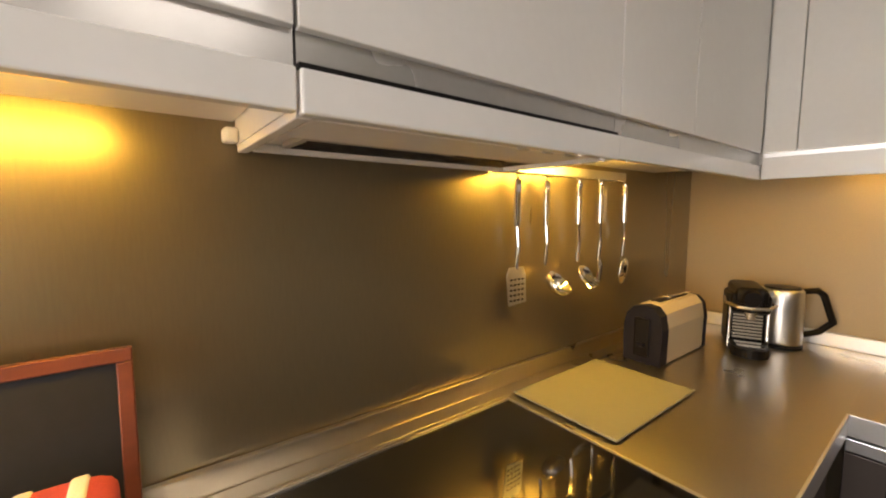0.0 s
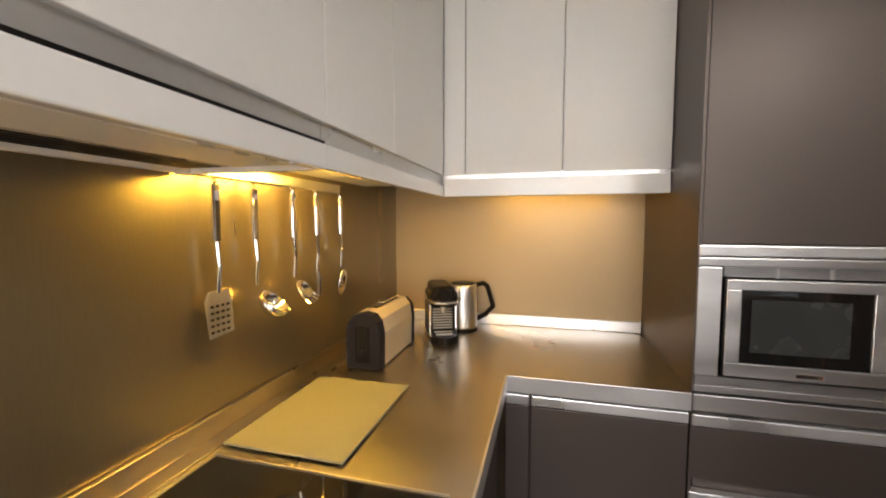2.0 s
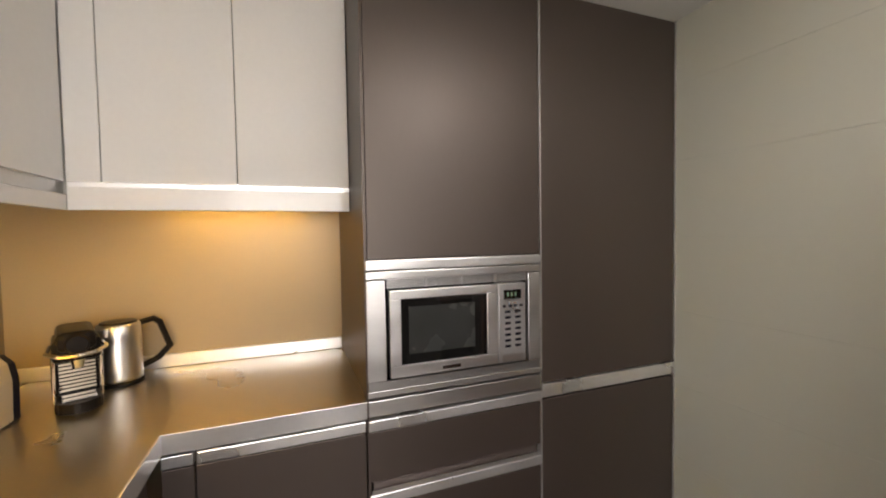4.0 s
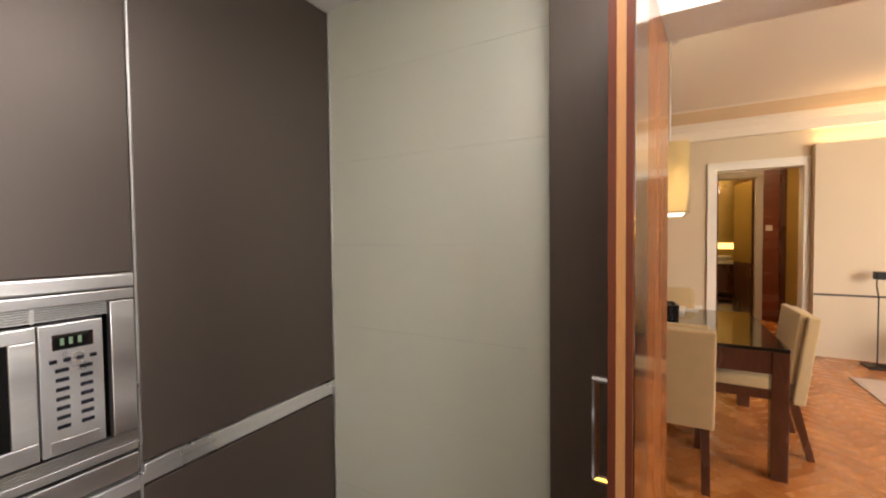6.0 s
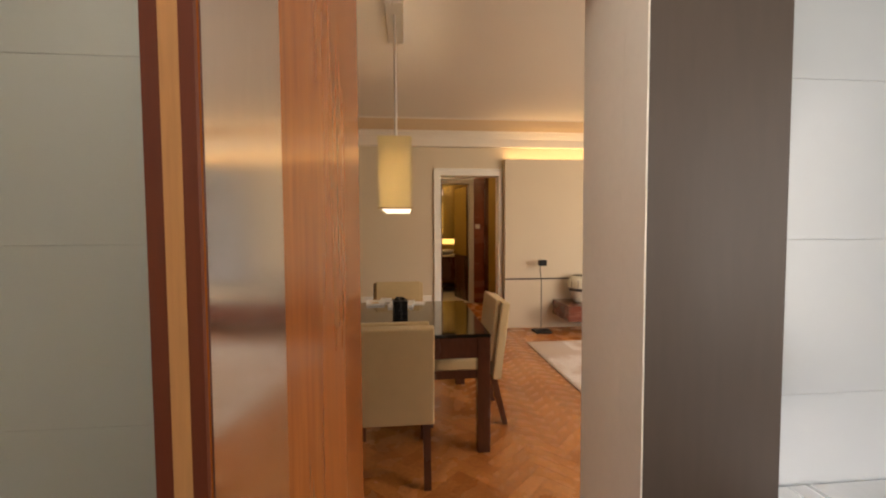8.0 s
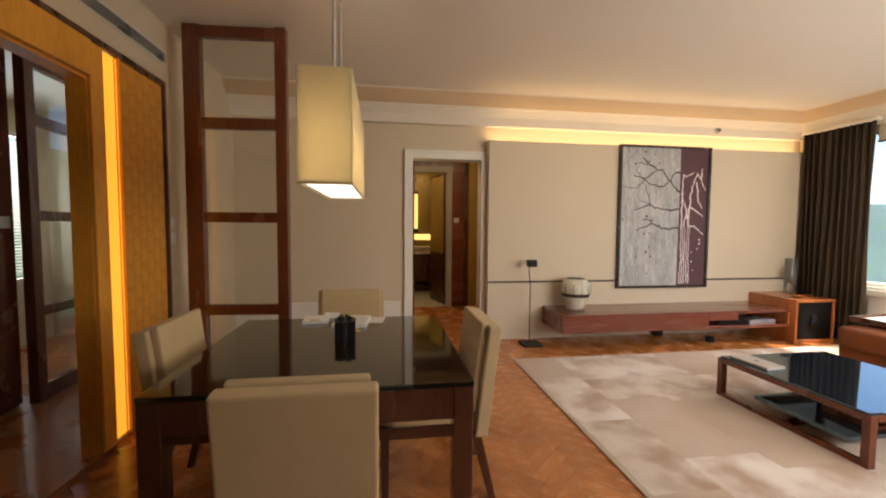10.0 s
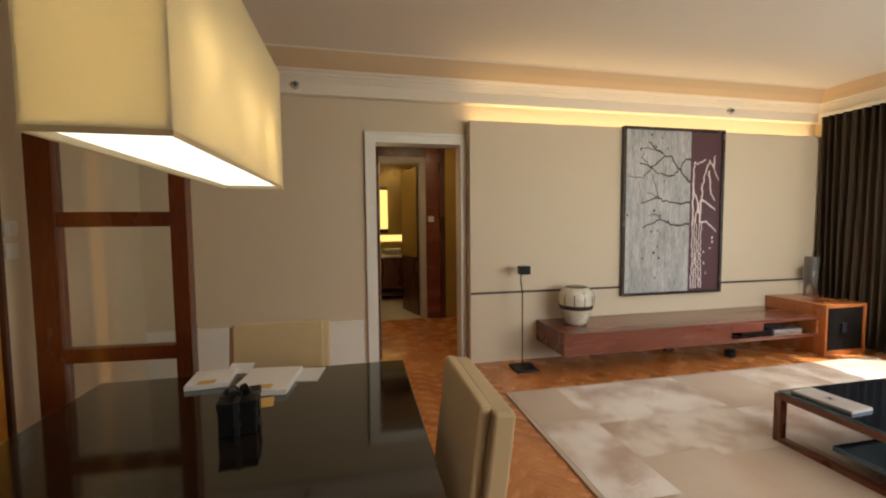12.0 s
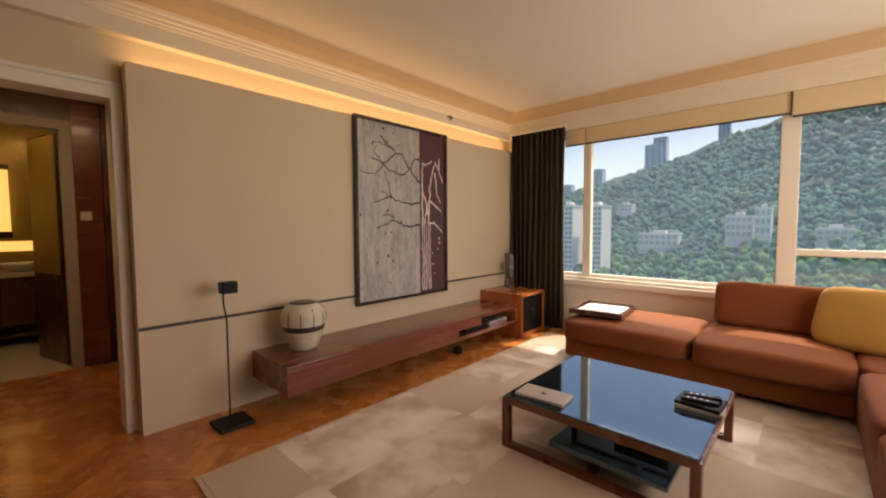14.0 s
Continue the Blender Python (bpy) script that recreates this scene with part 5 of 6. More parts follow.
# ladder-framed mirror screen
screen = thing("screen", (1.05, -5.1, 0), "tall rosewood ladder-framed screen with clear glass panes", "screen")
SA, SB = Vector((0.742, -5.07, 0)), Vector((1.50, -5.115, 0))
SL = (SB - SA).length
SM = pose(SA.x, SA.y, 0, 0, 0, math.degrees(math.atan2((SB - SA).y, (SB - SA).x)))
part("stile", turned(boxes((0.0, 0.085, -0.035, 0.035, 0.0, 2.88), bevel=0.004), SM), M_SCREEN_WOOD, screen)
part("stile", turned(boxes((SL - 0.125, SL, -0.035, 0.035, 0.0, 2.88), bevel=0.004), SM), M_SCREEN_WOOD, screen)
ZR = ((0.0, 0.12), (0.655, 0.735), (1.385, 1.465), (2.105, 2.19), (2.79, 2.875))
for z0, z1 in ZR:
    part("rail", turned(boxes((0.085, SL - 0.125, -0.03, 0.03, z0, z1), bevel=0.004), SM), M_SCREEN_WOOD, screen)
for (a, b), (c, d) in zip(ZR, ZR[1:]):
    pn = part("pane", turned(boxes((0.085, SL - 0.125, -0.003, 0.003, b, c)), SM), M_SCREEN_GLASS, screen, "clear glass pane")
    pn.visible_shadow = False

# ---- dining group ----
TX0, TX1, TY0, TY1 = -0.362, 0.868, -4.462, -3.265
table = thing("dining_table", ((TX0 + TX1) / 2, (TY0 + TY1) / 2, 0), "square dining table with black lacquer top and mahogany legs", "table")
part("tabletop", boxes((TX0, TX1, TY0, TY1, 0.728, 0.75), bevel=0.004), M_TABLE_TOP, table, "glossy black tabletop")
for r in ((TX0 + 0.004, TX1 - 0.004, TY1 - 0.034, TY1 - 0.006, 0.60, 0.727), (TX0 + 0.004, TX1 - 0.004, TY0 + 0.006, TY0 + 0.034, 0.60, 0.727), (TX0 + 0.006, TX0 + 0.034, TY0 + 0.034, TY1 - 0.034, 0.60, 0.727), (TX1 - 0.034, TX1 - 0.006, TY0 + 0.034, TY1 - 0.034, 0.60, 0.727)):
    part("apron", boxes(r, bevel=0.003), M_DARK_WOOD, table)
for x in (TX0 + 0.002, TX1 - 0.082):
    for y in (TY0 + 0.002, TY1 - 0.082):
        part("leg", boxes((x, x + 0.08, y, y + 0.08, 0.0, 0.7275), bevel=0.004), M_DARK_WOOD, table)


def dining_chair(m):
    """A chair facing +y, its origin on the floor under the seat."""
    ch = thing("dining_chair", (0, 0, 0), "cream linen dining chair with dark splayed wooden legs", "chair", "chairs round the table")
    part("seat", cushion(bmesh.new(), -0.235, 0.235, -0.20, 0.27, 0.40, 0.49, power=7, crown=0.012), M_LINEN, ch, smooth=True)
    part("seat_frame", boxes((-0.225, 0.225, -0.19, 0.255, 0.345, 0.405), bevel=0.004), M_DARK_WOOD, ch)
    back = boxes((-0.24, 0.24, -0.032, 0.032, 0.0, 0.55), bevel=0.010)
    part("backrest", turned(back, pose(0, -0.235, 0.335, 7, 0, 0)), M_LINEN, ch)
    pad = boxes((-0.215, 0.215, -0.018, 0.018, 0.0, 0.445), bevel=0.009)
    part("back_pad", turned(pad, pose(0, -0.200, 0.455, 7, 0, 0)), M_LINEN, ch)
    for x in (-0.20, 0.20):
        part("leg", prism(bmesh.new(), [(-0.235, 0.36), (-0.185, 0.36), (-0.285, 0.0), (-0.318, 0.0)], "x", x - 0.02, x + 0.02), M_DARK_WOOD, ch)
        part("leg", prism(bmesh.new(), [(0.21, 0.36), (0.25, 0.36), (0.245, 0.0), (0.215, 0.0)], "x", x - 0.02, x + 0.02), M_DARK_WOOD, ch)
    ch.matrix_world = m
    return ch


first = dining_chair(pose(0.250, -3.255, 0, 0, 0, 180))
copy_thing(first, pose(0.235, -4.50, 0, 0, 0, 0))
copy_thing(first, pose(-0.240, -3.83, 0, 0, 0, -90))
copy_thing(first, pose(0.775, -3.92, 0, 0, 0, 90))

# pendant lamp over the table
pend = thing("pendant_lamp", (0.22, -3.82, 1.52), "long cream linen box pendant lamp over the table", "pendant lamp")
LX0, LX1, LY0, LY1, LZ0, LZ1 = 0.115, 0.322, -4.295, -3.345, 1.525, 1.968
part("shade", boxes((LX0, LX0 + 0.004, LY0, LY1, LZ0, LZ1), (LX1 - 0.004, LX1, LY0, LY1, LZ0, LZ1), (LX0 + 0.004, LX1 - 0.004, LY0, LY0 + 0.004, LZ0, LZ1), (LX0 + 0.004, LX1 - 0.004, LY1 - 0.004, LY1, LZ0, LZ1)), M_SHADE, pend, "glowing linen shade")
part("diffuser", boxes((LX0 + 0.006, LX1 - 0.006, LY0 + 0.006, LY1 - 0.006, LZ0 + 0.012, LZ0 + 0.016)), M_GLOW_WHITE, pend, "white diffuser")
part("rim", boxes((LX0 - 0.002, LX1 + 0.002, LY1 - 0.001, LY1 + 0.002, LZ0 - 0.002, LZ0 + 0.008), (LX0 - 0.002, LX1 + 0.002, LY0 - 0.002, LY0 + 0.001, LZ0 - 0.002, LZ0 + 0.008),
                  (LX0 - 0.002, LX0 + 0.001, LY0, LY1, LZ0 - 0.002, LZ0 + 0.008), (LX1 - 0.001, LX1 + 0.002, LY0, LY1, LZ0 - 0.002, LZ0 + 0.008)), M_LINEN, pend)
for y in (-3.68, -3.96):
    part("hanging_rod", rod(bmesh.new(), (0.22, y, LZ1 - 0.05), (0.22, y, CEIL_L - 0.03), 0.008), M_STEEL_UP, pend)
part("ceiling_plate", boxes((0.16, 0.28, -4.10, -3.54, CEIL_L - 0.035, CEIL_L - 0.001), bevel=0.004), M_STEEL_UP, pend)
part("crossbar", boxes((LX0 + 0.004, LX1 - 0.004, -3.70, -3.66, LZ1 - 0.05, LZ1 - 0.04), (LX0 + 0.004, LX1 - 0.004, -3.98, -3.94, LZ1 - 0.05, LZ1 - 0.04)), M_STEEL_UP, pend)
for y in (-3.53, -3.82, -4.11):
    part("bulb", turned(lathe(bmesh.new(), (0, 0, 0), [(0.0, -0.05), (0.02, -0.045), (0.028, -0.02), (0.022, 0.02), (0.013, 0.05), (0.0, 0.05)], seg=14), pose(0.22, y, 1.78)), M_GLOW_WHITE, pend, smooth=True)
    lamp("pendant_bulb", "POINT", pose(0.22, y, 1.72), 1.6, (1.0, 0.86, 0.64), radius=0.05)

# papers and wrapped box on the table
def card(name, x, y, z, w, d, h, rot, mat, label, category, tilt=0):
    return single(name, turned(boxes((-w / 2, w / 2, -d / 2, d / 2, 0, h), bevel=min(0.002, h / 3)), pose(x, y, z, tilt, 0, rot)), mat, label, category, "papers on the table")


card("folder", 0.425, -4.375, 0.7502, 0.155, 0.165, 0.020, 4, M_PAPER, "white card folder with an amber label on the black table", "folder")
card("folder", 0.195, -4.305, 0.7502, 0.205, 0.25, 0.022, -6, M_PAPER, "thick white card folder on the black table", "folder")
card("leaflet", 0.047, -4.365, 0.7502, 0.105, 0.155, 0.003, -8, M_PAPER, "small white leaflet on the black table", "leaflet")
card("paper_tab", 0.172, -4.115, 0.7502, 0.065, 0.08, 0.004, 8, M_PAPER_ORANGE, "amber card lying on the black table", "card")
for x, y, z, r in ((0.425, -4.315, 0.7704, 4), (0.195, -4.215, 0.7724, -6)):
    card("label", x, y, z, 0.062, 0.04, 0.0012, r, M_PAPER_ORANGE, "amber label stuck on a white folder", "label")
single("booklet_cover", turned(boxes((-0.05, 0.05, 0, 0.003, 0, 0.06)), pose(0.345, -4.44, 0.7505, 62, 0, -8)), M_PAPER, "raised white leaflet behind the folders", "leaflet", "papers on the table")
gb = thing("gift_box", (0.205, -3.955, 0.75), "black gift box tied with a shiny black ribbon", "gift box")
part("box", turned(boxes((-0.052, 0.052, -0.062, 0.062, 0.0, 0.098), bevel=0.003), pose(0.205, -3.955, 0.7502, 0, 0, 6)), M_BLACK, gb)
part("lid", turned(boxes((-0.0545, 0.0545, -0.0645, 0.0645, 0.080, 0.103), bevel=0.003), pose(0.205, -3.955, 0.7502, 0, 0, 6)), M_BLACK, gb)
part("ribbon", turned(boxes((-0.056, 0.056, -0.009, 0.009, 0.0, 0.1045), (-0.009, 0.009, -0.066, 0.066, 0.0, 0.1050), bevel=0.001), pose(0.205, -3.955, 0.7502, 0, 0, 6)), M_RIBBON, gb, "black satin ribbon")
for a in (20, 150, 250, 330):
    part("bow_loop", turned(lathe(bmesh.new(), (0, 0, 0), [(0.013, -0.007), (0.016, -0.007), (0.016, 0.007), (0.013, 0.007), (0.013, -0.0069)], seg=16), pose(0.205 + 0.024 * math.cos(radians(a)), -3.955 + 0.024 * math.sin(radians(a)), 0.862, 62, 0, a + 20)), M_RIBBON, gb)

# sprinkler heads on the south cornice
for x in (0.355, -4.30):
    sp = thing("sprinkler", (x, SOUTH_L + 0.07, 2.63), "small round metal sprinkler on the cornice", "sprinkler", "sprinklers")
    part("rose", rod(bmesh.new(), (x, SOUTH_L + 0.070, 2.635), (x, SOUTH_L + 0.100, 2.635), 0.036, 0.031, seg=18), M_GREY_PROFILE, sp)
    part("head", rod(bmesh.new(), (x, SOUTH_L + 0.100, 2.635), (x, SOUTH_L + 0.125, 2.635), 0.013, seg=12), M_BROWN_PANEL, sp)

# ---- media wall ----
pic = thing("painting", (-3.51, -6.36, 0.6), "tall framed painting of branching trees on grey and plum", "painting")
FX0, FX1, FZ0, FZ1 = -4.145, -2.885, 0.605, 2.395
for r in ((FX0, FX0 + 0.03, PY + 0.002, PY + 0.047, FZ0, FZ1), (FX1 - 0.03, FX1, PY + 0.002, PY + 0.047, FZ0, FZ1), (FX0 + 0.03, FX1 - 0.03, PY + 0.002, PY + 0.047, FZ0, FZ0 + 0.03), (FX0 + 0.03, FX1 - 0.03, PY + 0.002, PY + 0.047, FZ1 - 0.03, FZ1)):
    part("frame_bar", boxes(r, bevel=0.003), M_DARK_GLAZE, pic)
M_CANVAS_GREY = material("silver_grey_canvas", (0.30, 0.30, 0.30), 0.5, vary=0.4, scale=5, fine=26, stretch=(3, 1, 0.5), bump=0.02, second=(0.62, 0.60, 0.57))
M_CANVAS_PLUM = material("plum_canvas", (0.085, 0.032, 0.040), 0.55, vary=0.15, scale=4, fine=60, bump=0.01)
M_PAINT_PALE = material("pale_pink_paint", (0.72, 0.60, 0.57), 0.5, vary=0.08, bump=0.01)
M_PAINT_DARK = material("dark_branch_paint", (0.06, 0.045, 0.045), 0.5, vary=0.2, bump=0.01)
PC = FX0 + 0.03 + 0.395
part("canvas", boxes((PC, FX1 - 0.03, PY + 0.003, PY + 0.026, FZ0 + 0.03, FZ1 - 0.03)), M_CANVAS_GREY, pic, "silver grey canvas half")
part("canvas", boxes((FX0 + 0.03, PC, PY + 0.003, PY + 0.026, FZ0 + 0.03, FZ1 - 0.03)), M_CANVAS_PLUM, pic, "plum canvas half")
rng = random.Random(11)
STROKE = [0]


def stroke(name, mat, width, *uv):
    """A wavering painted line through a few places of the canvas, given as shares of its width and height."""
    bm, pts = bmesh.new(), []
    STROKE[0] += 1
    y = PY + 0.0274 + 0.00012 * STROKE[0]
    for (ua, va), (ub, vb) in zip(uv, uv[1:]):
        n = max(2, int(9 * math.hypot(ub - ua, 1.4 * (vb - va)) / 0.2))
        for k in range(n):
            f = k / n
            pts.append((ua + (ub - ua) * f + rng.uniform(-0.008, 0.008), va + (vb - va) * f + rng.uniform(-0.006, 0.006)))
    pts.append(uv[-1])
    pts = [(FX1 - 0.03 - u * (FX1 - FX0 - 0.06), FZ0 + 0.03 + v * (FZ1 - FZ0 - 0.06)) for u, v in pts]
    last = None
    for k, (xa, za) in enumerate(pts):
        xb, zb = pts[min(k + 1, len(pts) - 1)]
        xp, zp = pts[max(k - 1, 0)]
        d = Vector((xb - xp, zb - zp)).normalized()
        w = width * (1 - 0.45 * k / len(pts)) * rng.uniform(0.8, 1.2)
        now = [bm.verts.new((xa - d.y * w, y, za + d.x * w)), bm.verts.new((xa + d.y * w, y, za - d.x * w))]
        if last:
            bm.faces.new((last[0], now[0], now[1], last[1]))
        last = now
    part(name, bm, mat, pic)


for uv in (((0.69, 0.67), (0.56, 0.757), (0.463, 0.844), (0.39, 0.843), (0.274, 0.78), (0.137, 0.80)), ((0.69, 0.83), (0.617, 0.835), (0.547, 0.762), (0.474, 0.722), (0.316, 0.745), (0.25, 0.775)),
           ((0.39, 0.855), (0.29, 0.885), (0.23, 0.93)), ((0.69, 0.565), (0.56, 0.55), (0.39, 0.571), (0.347, 0.59), (0.16, 0.555)), ((0.69, 0.432), (0.537, 0.411), (0.368, 0.453), (0.18, 0.404))):
    stroke("dark_branch", M_PAINT_DARK, 0.011, *uv)
for uv in (((0.347, 0.59), (0.30, 0.66), (0.274, 0.74)), ((0.368, 0.453), (0.337, 0.485), (0.24, 0.48)), ((0.274, 0.78), (0.18, 0.71), (0.03, 0.72)), ((0.347, 0.59), (0.22, 0.62)), ((0.29, 0.885), (0.15, 0.89)), ((0.25, 0.775), (0.17, 0.83), (0.19, 0.87))):
    stroke("dark_twig", M_PAINT_DARK, 0.006, *uv)
for k in range(5):
    stroke("pale_trunk", M_PAINT_PALE, 0.008, (0.70 + 0.028 * k, 0.015), (0.705 + 0.022 * k, 0.22), (0.70 + 0.025 * k, 0.43))
for uv in (((0.705, 0.42), (0.70, 0.56), (0.71, 0.82), (0.75, 0.80), (0.83, 0.83)), ((0.78, 0.43), (0.80, 0.66), (0.83, 0.76), (0.875, 0.83), (0.915, 0.785), (0.97, 0.70)), ((0.73, 0.43), (0.755, 0.55), (0.69, 0.68)),
           ((0.80, 0.575), (0.875, 0.55), (0.95, 0.51)), ((0.87, 0.76), (0.89, 0.62), (0.94, 0.57)), ((0.77, 0.435), (0.85, 0.44), (0.96, 0.375)), ((0.915, 0.785), (0.93, 0.86)), ((0.76, 0.55), (0.79, 0.43))):
    stroke("pale_branch", M_PAINT_PALE, 0.011, *uv)
zt = FZ1 - 0.05
for k in range(34):
    on_grey = k < 28
    x = rng.uniform(PC + 0.25, FX1 - 0.05) if on_grey else rng.uniform(FX0 + 0.06, PC - 0.16)
    z = rng.uniform(FZ0 + 0.5, zt - 0.02) if on_grey and k < 20 else rng.uniform(FZ0 + 0.06, FZ0 + 0.75)
    r = rng.uniform(0.007, 0.014)
    part("leaf_dab", prism(bmesh.new(), [(x + r * math.cos(a) * rng.uniform(0.7, 1.1), z + r * math.sin(a) * 1.3) for a in (0.2, 1.2, 2.2, 3.3, 4.4, 5.4)], "y", PY + 0.0262, PY + 0.0272), M_DARK_GLAZE if on_grey and k % 3 else M_PAINT_PALE if not on_grey else M_CREAM_CERAMIC, pic)

# floating media shelf
tv = thing("media_shelf", (-3.3, -6.1, 0.18), "long floating walnut media shelf with an open slot", "media shelf")
TVX0, TVX1, TVY0, TVY1 = -4.80, -1.93, PY + 0.002, -5.80
part("top", boxes((TVX0, TVX1, TVY0, TVY1, 0.375, 0.405), bevel=0.004), M_TV_WOOD, tv)
part("body", boxes((-3.72, TVX1 - 0.002, TVY0, TVY1 - 0.004, 0.20, 0.3745), bevel=0.003), M_TV_WOOD, tv)
part("lower_board", boxes((TVX0, -3.7205, TVY0, TVY1 - 0.004, 0.20, 0.235), bevel=0.003), M_TV_WOOD, tv)
part("drawer_front", boxes((-4.10, -3.7215, TVY1 - 0.03, TVY1 - 0.003, 0.30, 0.374), bevel=0.002), M_TV_WOOD, tv)
part("back_board", boxes((TVX0, -3.7205, TVY0, TVY0 + 0.02, 0.235, 0.3745)), M_TV_WOOD, tv)
part("end_board", boxes((TVX0, TVX0 + 0.03, TVY0 + 0.02, TVY1 - 0.004, 0.235, 0.3745)), M_CABINET_WOOD, tv)
part("support", boxes((-3.5, -3.4, TVY0, TVY0 + 0.10, 0.0, 0.1995)), M_BLACK, tv)
single("media_player", boxes((-4.28, -3.90, -6.10, -5.86, 0.2355, 0.285), bevel=0.004), M_BLACK, "flat black media player in the shelf slot", "media player")
single("silver_player", boxes((-4.68, -4.32, -6.08, -5.87, 0.2355, 0.275), bevel=0.004), M_ALU, "flat silver disc player in the shelf slot", "media player")
pl = single("floor_socket", lathe(bmesh.new(), (-3.9, -5.98, 0.0), [(0.0, 0.0), (0.05, 0.0), (0.05, 0.05), (0.035, 0.07), (0.0, 0.07)], seg=18), M_BLACK, "small black box on the floor under the shelf", "socket box")

vase = thing("vase", (-2.237, -6.14, 0.405), "round cream ceramic vase with dark painted bands", "vase")
VX, VY = -2.237, -6.14
VP = [(0.0, 0.0), (0.090, 0.0), (0.105, 0.02), (0.135, 0.10), (0.160, 0.18), (0.170, 0.245), (0.164, 0.295), (0.138, 0.338), (0.105, 0.360), (0.090, 0.366), (0.084, 0.360), (0.10, 0.33), (0.10, 0.12), (0.0, 0.06)]


def on_vase(h):
    """The vase's outer radius at a height."""
    for (ra, ha), (rb, hb) in zip(VP[1:9], VP[2:10]):
        if ha <= h <= hb:
            return ra + (rb - ra) * (h - ha) / (hb - ha)
    return VP[9][0]


part("body", lathe(bmesh.new(), (VX, VY, 0.4052), VP, seg=40), M_CREAM_CERAMIC, vase, smooth=True)
part("band", lathe(bmesh.new(), (VX, VY, 0.4052), [(on_vase(h) + o, h) for h, o in ((0.150, -0.001), (0.158, 0.0015), (0.180, 0.002), (0.192, 0.0015), (0.198, -0.001))], seg=40), M_DARK_GLAZE, vase, "dark glazed band", smooth=True)
part("neck_band", lathe(bmesh.new(), (VX, VY, 0.4052), [(0.092, 0.3655), (0.106, 0.3610), (0.107, 0.3640), (0.093, 0.3690)], seg=40), M_DARK_GLAZE, vase, smooth=True)
for a, top in ((55, 0.30), (88, 0.33), (120, 0.29), (22, 0.31), (150, 0.32)):
    ca, sa = math.cos(radians(a)), math.sin(radians(a))
    part("painted_stroke", tube(bmesh.new(), [Vector((VX + on_vase(h) * ca, VY + on_vase(h) * sa, 0.405 + h)) for h in (0.19, 0.245, 0.28, top)], 0.004, seg=6), M_DARK_GLAZE, vase)

# slim floor lamp with a small square black head
fl = thing("floor_lamp", (-1.69, -6.13, 0), "slim black floor lamp with a small square head", "floor lamp")
part("base", boxes((-1.80, -1.58, -6.24, -6.02, 0.0, 0.022), bevel=0.004), M_BLACK, fl)
part("stem", tube(bmesh.new(), [Vector((-1.69, -6.17, 0.02)), Vector((-1.69, -6.17, 0.72)), Vector((-1.672, -6.17, 0.84)), Vector((-1.675, -6.17, 0.90))], 0.006), M_BLACK, fl)
part("head", boxes((-1.755, -1.655, -6.215, -6.125, 0.905, 0.985), bevel=0.006), M_BLACK, fl)

# side cabinet at the end of the shelf
cabinet = thing("side_cabinet", (-5.15, -6.0, 0), "low orange cherry side cabinet with a dark grille door", "cabinet")
CX0, CX1, CY0, CY1 = -5.36, -4.815, -6.37, -5.75
part("top", boxes((CX0, CX1, CY0, CY1, 0.495, 0.53), bevel=0.003), M_CABINET_WOOD, cabinet)
part("base", boxes((CX0, CX1, CY0, CY1 - 0.001, 0.0, 0.05), bevel=0.003), M_CABINET_WOOD, cabinet)
part("side", boxes((CX0, CX0 + 0.03, CY0, CY1 - 0.001, 0.05, 0.4945), bevel=0.002), M_CABINET_WOOD, cabinet)
part("side", boxes((CX1 - 0.03, CX1, CY0, CY1 - 0.001, 0.05, 0.4945), bevel=0.002), M_CABINET_WOOD, cabinet)
part("back", boxes((CX0 + 0.03, CX1 - 0.03, CY0, CY0 + 0.015, 0.05, 0.4945)), M_CABINET_WOOD, cabinet)
gd = part("grille_door", boxes((CX0 + 0.034, CX1 - 0.034, CY1 - 0.03, CY1 - 0.012, 0.055, 0.49), bevel=0.002), M_BLACK, cabinet, "dark grille door")
part("handle", boxes((-5.10, -5.03, CY1 - 0.012, CY1 + 0.004, 0.235, 0.335), bevel=0.004), M_SLATE_PLASTIC, gd)
HX, HY = -5.285, -6.24
hur = thing("hurricane_lamp", (HX, HY, 0.53), "clear glass cylinder lamp with a small white shade", "table lamp")
glass_tube = part("cylinder", lathe(bmesh.new(), (HX, HY, 0.5302), [(0.0, 0.0), (0.066, 0.0), (0.066, 0.45), (0.062, 0.45), (0.062, 0.006), (0.0, 0.006)], seg=28), M_LAMP_GLASS, hur, smooth=True)
glass_tube.visible_shadow = False
part("inner_shade", lathe(bmesh.new(), (HX, HY, 0.74), [(0.056, 0.0), (0.056, 0.13), (0.053, 0.13), (0.053, 0.0), (0.056, 0.0)], seg=24), M_PAPER, hur, "white inner shade")
part("stem", rod(bmesh.new(), (HX, HY, 0.5365), (HX, HY, 0.76), 0.006), M_CHROME, hur)
part("foot", lathe(bmesh.new(), (HX, HY, 0.5363), [(0.0, 0.0), (0.035, 0.0), (0.030, 0.012), (0.0, 0.014)], seg=20), M_CHROME, hur)

